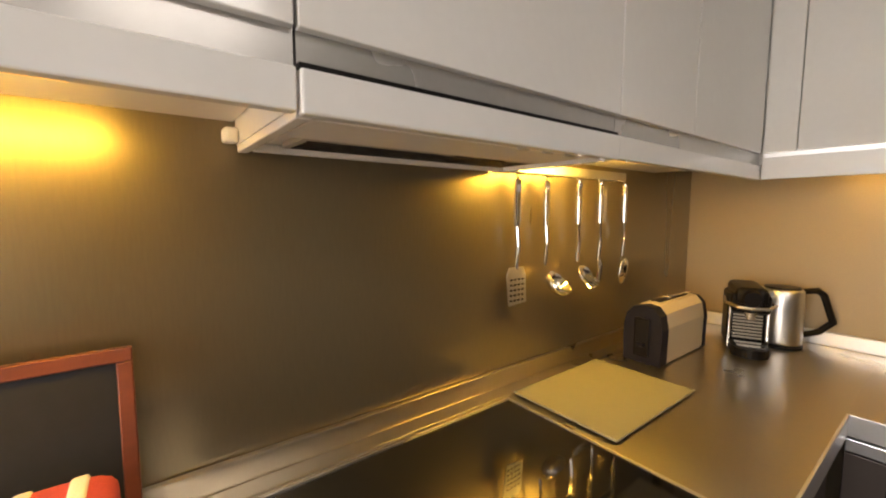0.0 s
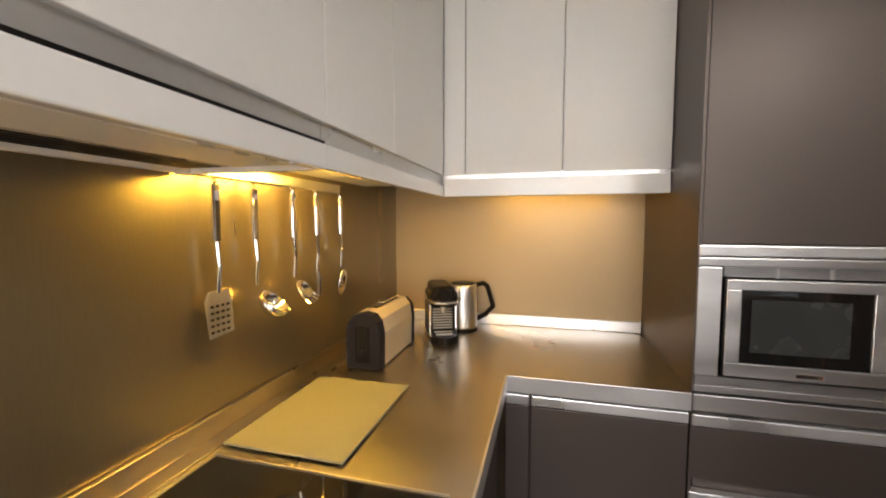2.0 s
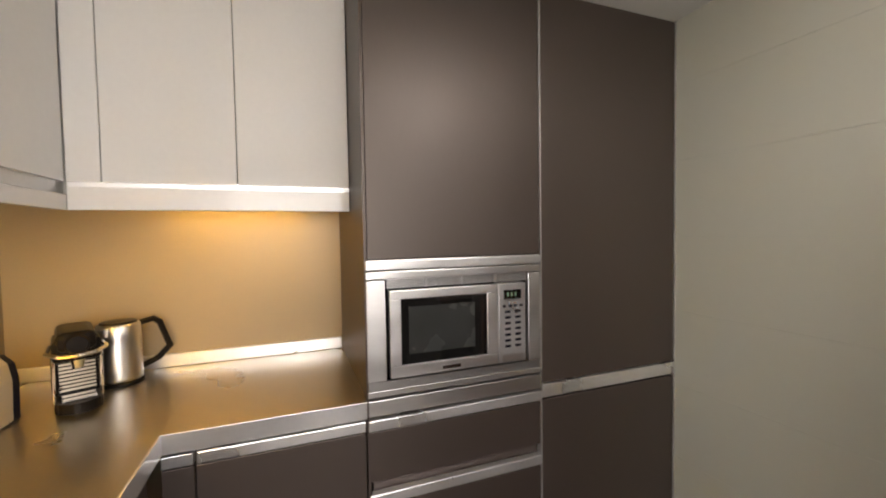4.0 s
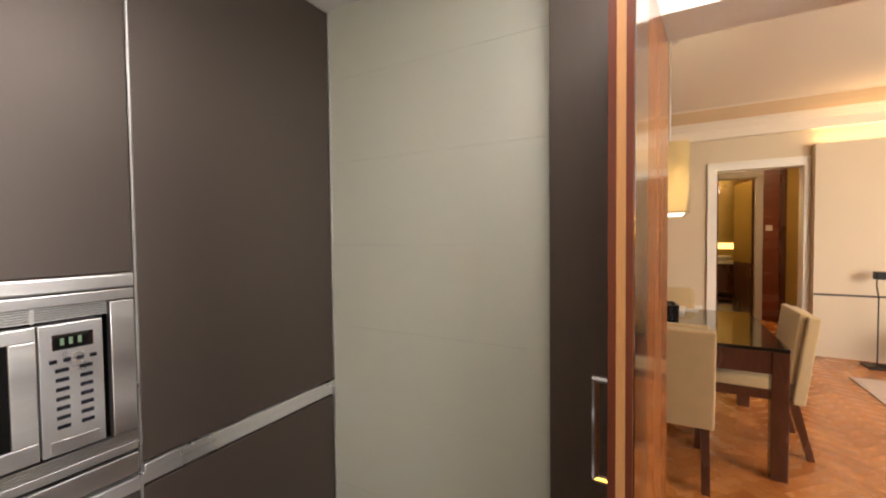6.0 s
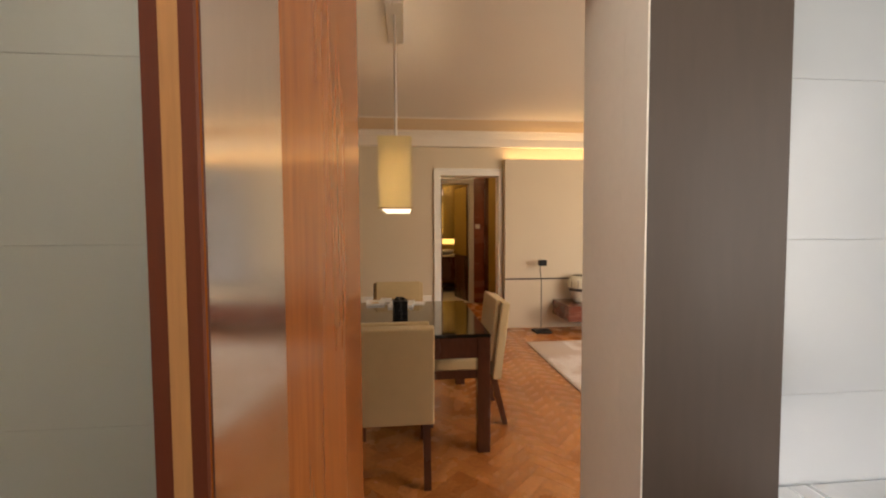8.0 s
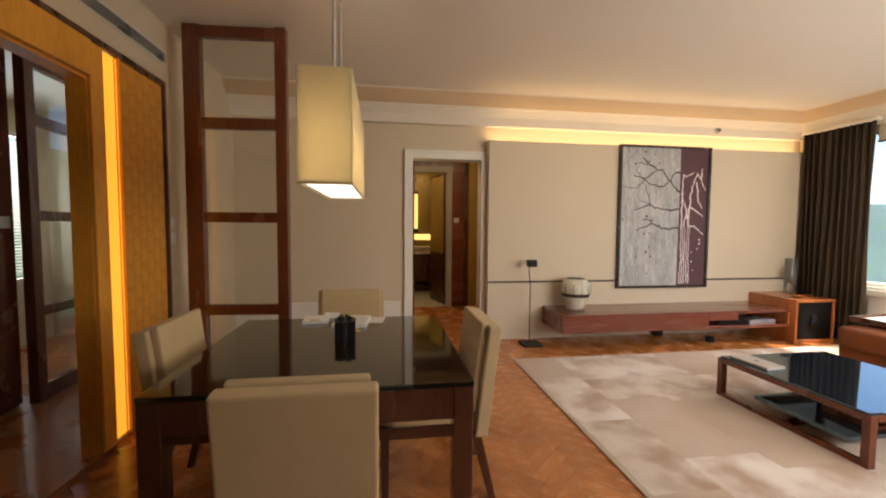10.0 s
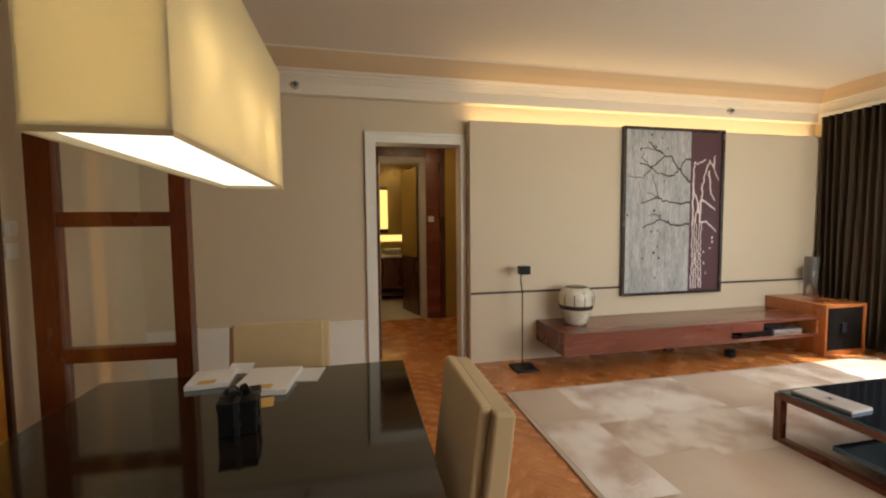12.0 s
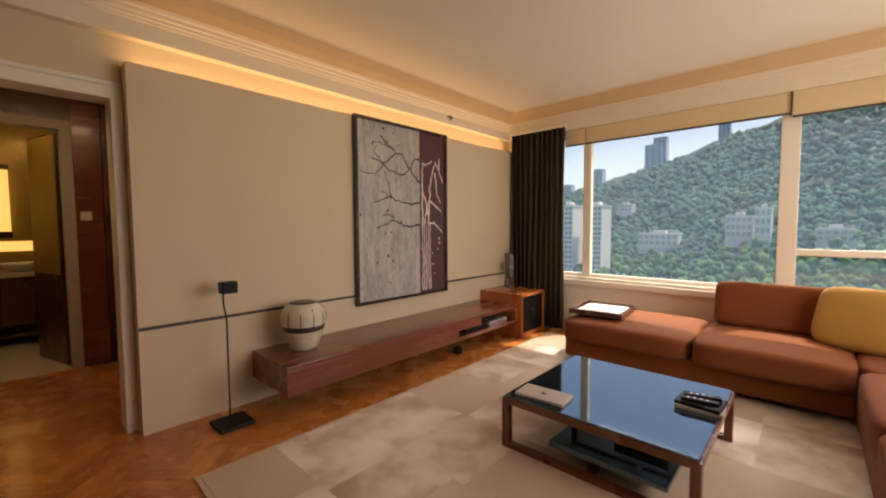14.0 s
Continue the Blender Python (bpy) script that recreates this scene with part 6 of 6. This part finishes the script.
# ---- sofa group ----
sofa = thing("corner_sofa", (-4.6, -3.6, 0), "rust-coloured corner sofa with loose seat cushions", "sofa")
part("base", boxes((-5.40, -4.44, -5.02, -2.98, 0.06, 0.25), (-5.40, -2.55, -2.98, -2.03, 0.06, 0.25), bevel=0.02), M_SOFA, sofa)
part("seat_cushion", cushion(bmesh.new(), -5.40, -4.38, -5.05, -3.93, 0.22, 0.425, power=9, crown=0.022), M_SOFA, sofa, smooth=True)
part("seat_cushion", cushion(bmesh.new(), -5.40, -4.36, -3.93, -2.97, 0.22, 0.43, power=9, crown=0.022), M_SOFA, sofa, smooth=True)
part("seat_cushion", cushion(bmesh.new(), -4.40, -3.40, -2.99, -2.05, 0.22, 0.43, power=9, crown=0.02), M_SOFA, sofa, smooth=True)
part("seat_cushion", cushion(bmesh.new(), -3.40, -2.50, -2.99, -2.05, 0.22, 0.43, power=9, crown=0.02), M_SOFA, sofa, smooth=True)
part("corner_cushion", cushion(bmesh.new(), -5.40, -4.40, -2.97, -2.05, 0.22, 0.43, power=9, crown=0.02), M_SOFA, sofa, smooth=True)
part("back_frame", boxes((-5.55, -5.405, -3.90, -1.90, 0.06, 0.66), (-5.404, -2.50, -2.04, -1.90, 0.06, 0.66), bevel=0.03), M_SOFA, sofa)
part("back_cushion", turned(cushion(bmesh.new(), -0.12, 0.12, -0.46, 0.46, 0.0, 0.40, power=10), pose(-5.20, -3.42, 0.43, 0, -12, 0)), M_SOFA, sofa, smooth=True)
part("back_cushion", turned(cushion(bmesh.new(), -0.45, 0.45, -0.12, 0.12, 0.0, 0.42, power=6), pose(-4.2, -2.22, 0.42, -12, 0, 0)), M_SOFA, sofa, smooth=True)
part("back_cushion", turned(cushion(bmesh.new(), -0.45, 0.45, -0.12, 0.12, 0.0, 0.42, power=6), pose(-3.1, -2.22, 0.42, -12, 0, 0)), M_SOFA, sofa, smooth=True)
for x, y in ((-5.3, -4.9), (-4.55, -4.9), (-4.6, -2.2), (-2.65, -2.9), (-2.65, -2.15), (-5.3, -2.15)):
    part("foot", boxes((x - 0.03, x + 0.03, y - 0.03, y + 0.03, 0.0, 0.062)), M_DARK_WOOD, sofa)
for k, m in enumerate((pose(-4.86, -2.98, 0.42, 0, -22, -24), pose(-4.78, -2.66, 0.42, 0, -24, -40))):
    pl = thing("throw_pillow", m.translation, "mustard yellow scatter cushion leaning on the sofa", "cushion", "scatter cushions")
    part("cover", turned(cushion(bmesh.new(), -0.085, 0.085, -0.26, 0.26, 0.0, 0.48, power=4.6), m), M_PILLOW, pl, smooth=True)

tray = thing("tray", (-4.85, -4.8, 0.46), "dark wooden tray with a white card on the sofa seat", "tray")
TM = pose(-4.85, -4.80, 0.462, 0, 0, 4)
part("bottom", turned(boxes((-0.26, 0.26, -0.24, 0.24, 0.0, 0.02), bevel=0.003), TM), M_DARK_WOOD, tray)
for r in ((-0.27, 0.27, -0.255, -0.24, 0.0, 0.05), (-0.27, 0.27, 0.24, 0.255, 0.0, 0.05), (-0.275, -0.26, -0.24, 0.24, 0.0, 0.05), (0.26, 0.275, -0.24, 0.24, 0.0, 0.05)):
    part("rim", turned(boxes(r, bevel=0.003), TM), M_DARK_WOOD, tray)
single("magazine", turned(boxes((-0.22, 0.22, -0.20, 0.20, 0.0205, 0.034), bevel=0.003), TM), M_PAPER, "white magazine lying in the wooden tray", "magazine")

# coffee table
ct = thing("coffee_table", (-3.2, -4.07, 0), "square coffee table with black glass top and dark wooden frame", "coffee table")
AX0, AX1, AY0, AY1, AZ = -3.72, -2.70, -4.59, -3.55, 0.33
part("glass_top", boxes((AX0 + 0.012, AX1 - 0.012, AY0 + 0.012, AY1 - 0.012, AZ - 0.012, AZ), bevel=0.003), M_SKY_TINT_GLASS, ct, "glossy black glass top")
for x0 in (AX0, AX1 - 0.05):
    part("frame_post", boxes((x0, x0 + 0.05, AY0, AY0 + 0.045, 0.0, AZ - 0.014), bevel=0.004), M_SCREEN_WOOD, ct)
    part("frame_post", boxes((x0, x0 + 0.05, AY1 - 0.045, AY1, 0.0, AZ - 0.014), bevel=0.004), M_SCREEN_WOOD, ct)
    part("floor_rail", boxes((x0, x0 + 0.05, AY0 + 0.045, AY1 - 0.045, 0.0, 0.04), bevel=0.004), M_SCREEN_WOOD, ct)
    part("top_rail", boxes((x0, x0 + 0.05, AY0 + 0.045, AY1 - 0.045, AZ - 0.05, AZ - 0.0135), bevel=0.004), M_SCREEN_WOOD, ct)
for y0 in (AY0, AY1 - 0.03):
    part("side_rail", boxes((AX0 + 0.05, AX1 - 0.05, y0, y0 + 0.03, AZ - 0.05, AZ - 0.0135), bevel=0.003), M_SCREEN_WOOD, ct)
part("stretcher", boxes((AX0 + 0.05, AX1 - 0.05, -4.09, -4.05, 0.0, 0.04), bevel=0.003), M_SCREEN_WOOD, ct)
part("lower_shelf", boxes((-3.16, -2.75, -4.30, -3.69, 0.095, 0.125), bevel=0.003), M_SKY_TINT_GLASS, ct, "black lower shelf")
part("shelf_block", boxes((-3.05, -2.88, -4.15, -3.99, 0.04, 0.0945)), M_DARK_WOOD, ct)
bx = thing("shelf_box", (-3.06, -3.88, 0.125), "open dark wooden box on the lower shelf", "box")
part("body", boxes((-3.14, -2.98, -4.02, -3.74, 0.1255, 0.14), (-3.14, -3.125, -4.02, -3.74, 0.14, 0.175), (-2.995, -2.98, -4.02, -3.74, 0.14, 0.175)), M_SCREEN_WOOD, bx)
M_BOOK = material("greyed_book_cover", (0.44, 0.39, 0.35), 0.35, vary=0.06, bump=0.003)
bk = single("white_book", turned(boxes((-0.085, 0.085, -0.15, 0.15, 0.0, 0.018), bevel=0.003), pose(-2.845, -4.385, AZ + 0.0005, 0, 0, 4)), M_BOOK, "white hardback book with a dark emblem on the coffee table", "book")
part("emblem", turned(boxes((-0.02, 0.02, -0.006, 0.006, 0.018, 0.0186), (-0.004, 0.004, -0.02, 0.02, 0.018, 0.0188)), pose(-2.845, -4.385, AZ + 0.0005, 0, 0, 40)), M_BLACK, bk)
for k, (w, d, z, r, mat, lab) in enumerate(((0.20, 0.23, 0.0, 3, M_BOOK, "pale thick magazine on the coffee table"), (0.19, 0.22, 0.020, -4, M_BLACK, "black magazine on a pale one"))):
    single("magazine", turned(boxes((-w / 2, w / 2, -d / 2, d / 2, 0, 0.019), bevel=0.003), pose(-3.31, -3.66, AZ + 0.0005 + z, 0, 0, r)), mat, lab, "magazine", "magazines")
for k in range(2):
    rm = thing("remote_control", (-3.29 - 0.07 * k, -3.66, AZ + 0.0395), "slim black remote control lying on a magazine", "remote control", "remote controls")
    RM = pose(-3.275 - 0.075 * k, -3.66, AZ + 0.0395, 0, 0, 8 + 5 * k)
    part("body", turned(boxes((-0.022, 0.022, -0.09, 0.09, 0, 0.017), bevel=0.004), RM), M_SLATE_PLASTIC, rm)
    for j in range(4):
        part("button", turned(boxes((-0.010, 0.010, -0.06 + 0.03 * j, -0.050 + 0.03 * j, 0.017, 0.0182)), RM), M_GREY_PROFILE, rm)

# rug of joined panels
rug = thing("rug", (-3.0, -4.2, 0), "cream and sand patchwork rug with cloudy pattern", "rug")
RX0, RX1, RY0, RY1 = -5.25, -1.345, -5.60, -2.60
M_RUG = [material("rug_" + n, c, 0.95, vary=v, scale=s, fine=320, bump=0.05, sheen=0.2, second=h) for n, c, v, s, h in (
    ("cream", (0.52, 0.36, 0.235), 0.06, 3.0, (0.58, 0.47, 0.37)), ("sand", (0.43, 0.28, 0.175), 0.06, 3.4, (0.68, 0.58, 0.48)), ("cloud", (0.45, 0.29, 0.185), 0.05, 2.6, (0.78, 0.70, 0.62)))]
for mt in M_RUG[1:]:
    for nd in mt.node_tree.nodes:
        if nd.type == "VALTORGB":
            nd.color_ramp.elements[0].position, nd.color_ramp.elements[1].position = 0.455, 0.525
xs, rr = [RX0, -4.75, -4.1, -3.45, -2.85, -2.25, -1.75, RX1], random.Random(5)
for i in range(len(xs) - 1):
    ys = [RY0, RY0 + rr.uniform(0.45, 0.7), RY0 + rr.uniform(1.0, 1.35), RY0 + rr.uniform(1.7, 2.2), RY1]
    for j in range(4):
        part("panel", boxes((xs[i] + 0.0004, xs[i + 1] - 0.0004, ys[j] + 0.0004, ys[j + 1] - 0.0004, 0.0, 0.012 + 0.0003 * ((i * 3 + j) % 3))), M_RUG[(i * 5 + j * 2 + (i == 5)) % 3], rug)
part("border", boxes((RX0 - 0.03, RX1 + 0.03, RY0 - 0.03, RY0, 0.0, 0.011), (RX1, RX1 + 0.03, RY0, RY1, 0.0, 0.011), bevel=0.003), M_RUG[0], rug, "cream bound edge")

# ---- outdoors: wooded hillside and buildings ----
M_HILL = material("hillside_undergrowth", (0.050, 0.085, 0.038), 0.9, vary=0.4, scale=0.02, fine=0.2, bump=0.0, second=(0.085, 0.140, 0.05))
# the far canopy's green is pushed towards blue to paint in the haze
M_LEAF_HAZED = material("hazed_canopy", (0.016, 0.068, 0.060), 0.8, vary=0.45, scale=0.012, fine=0.3, bump=0.0, second=(0.070, 0.215, 0.140), per_piece=0.5)
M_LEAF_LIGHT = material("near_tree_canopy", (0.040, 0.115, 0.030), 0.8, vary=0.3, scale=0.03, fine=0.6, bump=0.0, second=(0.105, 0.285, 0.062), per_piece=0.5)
M_CONCRETE = material("pale_concrete", (0.80, 0.79, 0.77), 0.8, vary=0.08, scale=0.1, fine=2, bump=0.0)
# ridge towers: distance haze is put into this pale blue base colour
M_TOWER_HAZED = material("hazed_tower", (0.50, 0.62, 0.78), 0.7, vary=0.08, scale=0.1, fine=2, bump=0.0)
M_HOUSE_GLASS = material("house_windows", (0.42, 0.46, 0.50), 0.25, vary=0.2, scale=0.5, bump=0.0)
M_TOWER_GLASS = material("tower_windows", (0.24, 0.31, 0.39), 0.25, vary=0.2, scale=0.5, bump=0.0)
GROUND = -48.0


def hill_height(x, y):
    """Ground height outdoors: flat below the house, rising to a ridge in the west that climbs to the north."""
    d = -x
    a = (y + 3) / max(d, 1.0)
    ridge = 212 + 224 * min(max(a, -0.53), 0.32)
    t = min(max((d - 190) / 640, 0.0), 1.15)
    h = ridge * (t * t * (3 - 2 * min(t, 1.0)) if t < 1 else 1.0 - 0.6 * (t - 1))
    return GROUND + h + 9 * noise.noise((x * 0.011, y * 0.011, 0.3)) * min(1.0, d / 300) + 16 * noise.noise((x * 0.0042, y * 0.0042, 2.3)) * min(1.0, d / 400)


bm = bmesh.new()
NX, NY = 70, 90
grid = []
for i in range(NX + 1):
    d = 12 + 1180 * (i / NX) ** 1.5
    grid.append([bm.verts.new((-d, -3 + (j / NY * 2 - 1) * (120 + 1.15 * d), hill_height(-d, -3 + (j / NY * 2 - 1) * (120 + 1.15 * d)))) for j in range(NY + 1)])
for i in range(NX):
    for j in range(NY):
        bm.faces.new((grid[i][j], grid[i + 1][j], grid[i + 1][j + 1], grid[i][j + 1]))
far = [bm.verts.new(p) for p in ((-2500, -3000, GROUND - 4), (3000, -3000, GROUND - 4), (3000, 3000, GROUND - 4), (-2500, 3000, GROUND - 4))]
bm.faces.new(far)
setting("ground", bm, M_HILL, "green wooded hillside rising behind the city", "hillside", smooth=True)

# tree crowns: one shape of many leafy lobes, thinned and scattered
def crown_verts(rng_c, lobes):
    out_v, out_f = [], []
    for _ in range(lobes):
        th, ph, rad = rng_c.uniform(0, 6.28), rng_c.uniform(-0.2, 1.3), rng_c.uniform(0.35, 0.75)
        c = Vector((math.cos(th) * math.cos(ph), math.sin(th) * math.cos(ph), math.sin(ph) * 0.8)) * rng_c.uniform(0.3, 0.85)
        b = bmesh.new()
        bmesh.ops.create_icosphere(b, subdivisions=1, radius=rad)
        n0 = len(out_v)
        for v in b.verts:
            out_v.append(c + v.co * rng_c.uniform(0.7, 1.25))
        b.verts.index_update()
        out_f += [tuple(n0 + v.index for v in f.verts) for f in b.faces]
        b.free()
    return out_v, out_f


rc = random.Random(21)
SHAPES = [crown_verts(rc, 4) for _ in range(7)]


def forest(name, spots, mat, label):
    vs, fs = [], []
    for x, y, z, r in spots:
        cv, cf = SHAPES[rc.randrange(7)]
        n0, a = len(vs), rc.uniform(0, 6.28)
        ca, sa, k = math.cos(a) * r, math.sin(a) * r, r * rc.uniform(0.9, 1.5)
        vs += [(x + v.x * ca - v.y * sa, y + v.x * sa + v.y * ca, z + v.z * k) for v in cv]
        fs += [tuple(n0 + i for i in f) for f in cf]
    me = bpy.data.meshes.new(name)
    me.from_pydata(vs, [], fs)
    me.materials.append(mat)
    me.polygons.foreach_set("use_smooth", [True] * len(fs))
    return tagged(new(name, me), label, "trees", kind="stuff")


spots = []
while len(spots) < 17000:
    d = 200 + 780 * rc.random() ** 1.2
    a = rc.uniform(-0.62, 0.52)
    x, y = -d, -3 + a * d
    spots.append((x, y, hill_height(x, y) + 1.5, rc.uniform(1.7, 5.0) * (0.7 + d / 1100)))
forest("hillside_trees", spots, M_LEAF_HAZED, "dense dark green trees on the far hillside, tinted blue for haze")
spots = []
while len(spots) < 2000:
    d = rc.uniform(150, 300)
    a = rc.uniform(-0.62, 0.5)
    x, y = -d, -3 + a * d
    spots.append((x, y, hill_height(x, y) + rc.uniform(7, 19), rc.uniform(1.6, 3.8)))
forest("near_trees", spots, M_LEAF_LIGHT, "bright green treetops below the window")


def building(name, x, y, z0, w, d, h, storeys, bays, label, mat=None, glass=None):
    b = thing(name, (x, y, z0), label, "building")
    mat = mat or M_CONCRETE
    part("wall", boxes((x - d / 2, x + d / 2, y - w / 2, y + w / 2, z0 - 12, z0 + h)), mat, b)
    part("roof", boxes((x - d / 2 - 0.4, x + d / 2 + 0.4, y - w / 2 - 0.4, y + w / 2 + 0.4, z0 + h, z0 + h + 0.9), (x - d / 6, x + d / 6, y - w / 6, y + w / 6, z0 + h + 0.9, z0 + h + 3.2)), mat, b)
    sh, bw = h / storeys, w / bays
    me = mesh_of("window", boxes((-0.35, 0.15, -bw * 0.33, bw * 0.33, -sh * 0.28, sh * 0.28)), glass or M_TOWER_GLASS)
    slab = mesh_of("balcony", boxes((0.0, 1.1, -w / 2, w / 2, -0.12, 0.12)), mat)
    for s in range(storeys):
        o = new("balcony", slab)
        o.parent, o.location = b, (d / 2, 0, sh * s + 0.2)
        for c in range(bays):
            o = new("window", me)
            o.parent, o.location = b, (d / 2, -w / 2 + bw * (c + 0.5), sh * (s + 0.55))


def along(u, d):
    return -d, -3 + u * d


for u, d, top, w, st, by, lab in ((-0.468, 250, 13.5, 11, 20, 4, "pale concrete apartment tower with rows of windows"), (-0.395, 255, 13.0, 11, 20, 4, "pale concrete apartment tower seen past the window frame")):
    x, y = along(u, d)
    building("apartment_tower", x, y, GROUND, w, 16, top - GROUND, st, by, lab)
for u, rise, w, h, st, by, lab in ((-0.322, 0.033, 0.034, 0.014, 2, 4, "small white villa among hillside trees"), (-0.247, -0.046, 0.078, 0.026, 2, 7, "long low pink-grey house among the trees"),
                                   (-0.105, -0.026, 0.042, 0.042, 3, 5, "white hillside house with flat roof"), (-0.068, -0.020, 0.024, 0.050, 3, 3, "tall white hillside block with flat roof"), (0.03, -0.03, 0.05, 0.02, 2, 5, "grey low house among the trees")):
    d = 215.0
    while d < 900 and hill_height(*along(u, d)) + 5 < 1.35 + rise * d:
        d += 3
    x, y = along(u, d)
    building("hillside_house", x + 8, y, 1.35 + rise * d, w * d, 14, h * d, st, by, lab, glass=M_HOUSE_GLASS)
# ridge towers, their blue colour carrying the haze
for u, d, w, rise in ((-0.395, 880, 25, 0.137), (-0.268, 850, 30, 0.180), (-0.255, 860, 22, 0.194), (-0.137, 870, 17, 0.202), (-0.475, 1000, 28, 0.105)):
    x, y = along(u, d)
    building("ridge_tower", x, y, hill_height(x, y) - 4, w, 20, 1.35 + rise * d - hill_height(x, y) + 4, 14, 3, "distant tower on the ridge with blue haze in its colour", M_TOWER_HAZED)

# ---- pieces: parquet blocks, wall tiles, woven squares ----
BLK_W, BLK_L = 0.085, 0.34


def block_mesh():
    bm = boxes((-BLK_L / 2 + 0.0003, BLK_L / 2 - 0.0003, -BLK_W / 2 + 0.0003, BLK_W / 2 - 0.0003, -0.0119, 0.0))
    return mesh_of("parquet_block", bm, M_PARQUET)


blk = block_mesh()
fl_ob = bpy.data.objects["floor_living"]
near_n, rest_v, rest_f = 0, [], []
q = math.sqrt(0.5)
for i in range(-90, 90):
    for j in range(-24, 24):
        for k in (0, 1):
            u = i * BLK_W + j * BLK_L
            v = i * BLK_W - j * BLK_L
            cu0, cv0 = (u + BLK_L / 2, v + BLK_W / 2) if k == 0 else (u + BLK_W / 2, v + BLK_W + BLK_L / 2)
            x, y = (cu0 - cv0) * q - 2.0, (cu0 + cv0) * q - 4.6
            if not (-5.6 < x < 1.62 and HS < y < NORTH_L - 0.02):
                continue
            if y < SOUTH_L - 0.02 and not (-1.9 < x < -0.25):
                continue
            a = 45 if k == 0 else 135
            if near_n < 300 and -1.35 < x < -0.35 and -6.35 < y < -2.9:
                o = new("parquet_block", blk)
                o.parent, o.location, o.rotation_euler = fl_ob, (x, y, 0.0), (0, 0, radians(a))
                near_n += 1
                continue
            ca, sa = math.cos(radians(a)), math.sin(radians(a))
            n0 = len(rest_v)
            for lx, ly in ((-1, -1), (1, -1), (1, 1), (-1, 1)):
                px, py = lx * (BLK_L / 2 - 0.0003), ly * (BLK_W / 2 - 0.0003)
                rest_v.append((x + px * ca - py * sa, y + px * sa + py * ca, 0.0))
            for lx, ly in ((-1, -1), (1, -1), (1, 1), (-1, 1)):
                px, py = lx * (BLK_L / 2 - 0.0003), ly * (BLK_W / 2 - 0.0003)
                rest_v.append((x + px * ca - py * sa, y + px * sa + py * ca, -0.0119))
            rest_f += [(n0, n0 + 1, n0 + 2, n0 + 3)] + [(n0 + e, n0 + 4 + e, n0 + 4 + (e + 1) % 4, n0 + (e + 1) % 4) for e in range(4)]
me = bpy.data.meshes.new("parquet_blocks")
me.from_pydata(rest_v, [], rest_f)
me.materials.append(M_PARQUET)
o = tagged(new("parquet_blocks", me), "further herringbone parquet blocks", kind="stuff")
o.parent = fl_ob

# kitchen wall tiles on the south wall
sw_ob = bpy.data.objects["wall_kitchen_south"]
TILE_H, TILE_Z = 0.295, 0.185
for run, x0, x1, w, mat in (("east", 0.515, UNIT_X + 0.02, 0.80, M_TILE), ("west", WEST_K + 0.002, -0.480, 0.80, M_TILE_WHITE)):
    z = TILE_Z - TILE_H
    while z < CEIL_K:
        za, zb = max(z, 0.0), min(z + TILE_H, CEIL_K)
        o = new("tile", mesh_of("tile", boxes((x0, x1, SOUTH_K - 0.0118, SOUTH_K, za + 0.0003, zb - 0.0003), bevel=0.0004), mat))
        o.parent = sw_ob
        z += TILE_H
# woven squares in the veneer panel
sq_a = mesh_of("veneer_square", boxes((-0.004, 0.0, -0.0385, 0.0385, -0.0385, 0.0385)), M_AMBER_WOOD)
M_AMBER_DARK = material("amber_veneer_cross_grain", (0.69, 0.30, 0.03), 0.40, vary=0.18, scale=3, fine=50, stretch=(2, 0.25, 2), bump=0.005)
sq_b = mesh_of("veneer_square", boxes((-0.004, 0.0, -0.0385, 0.0385, -0.0385, 0.0385)), M_AMBER_DARK)
for i in range(6):
    for j in range(30):
        o = new("veneer_square", sq_a if (i + j) % 2 else sq_b)
        o.parent, o.location = woven, (EAST_L - 0.0062, -5.035 + 0.080 * i, 0.045 + 0.079 * j)
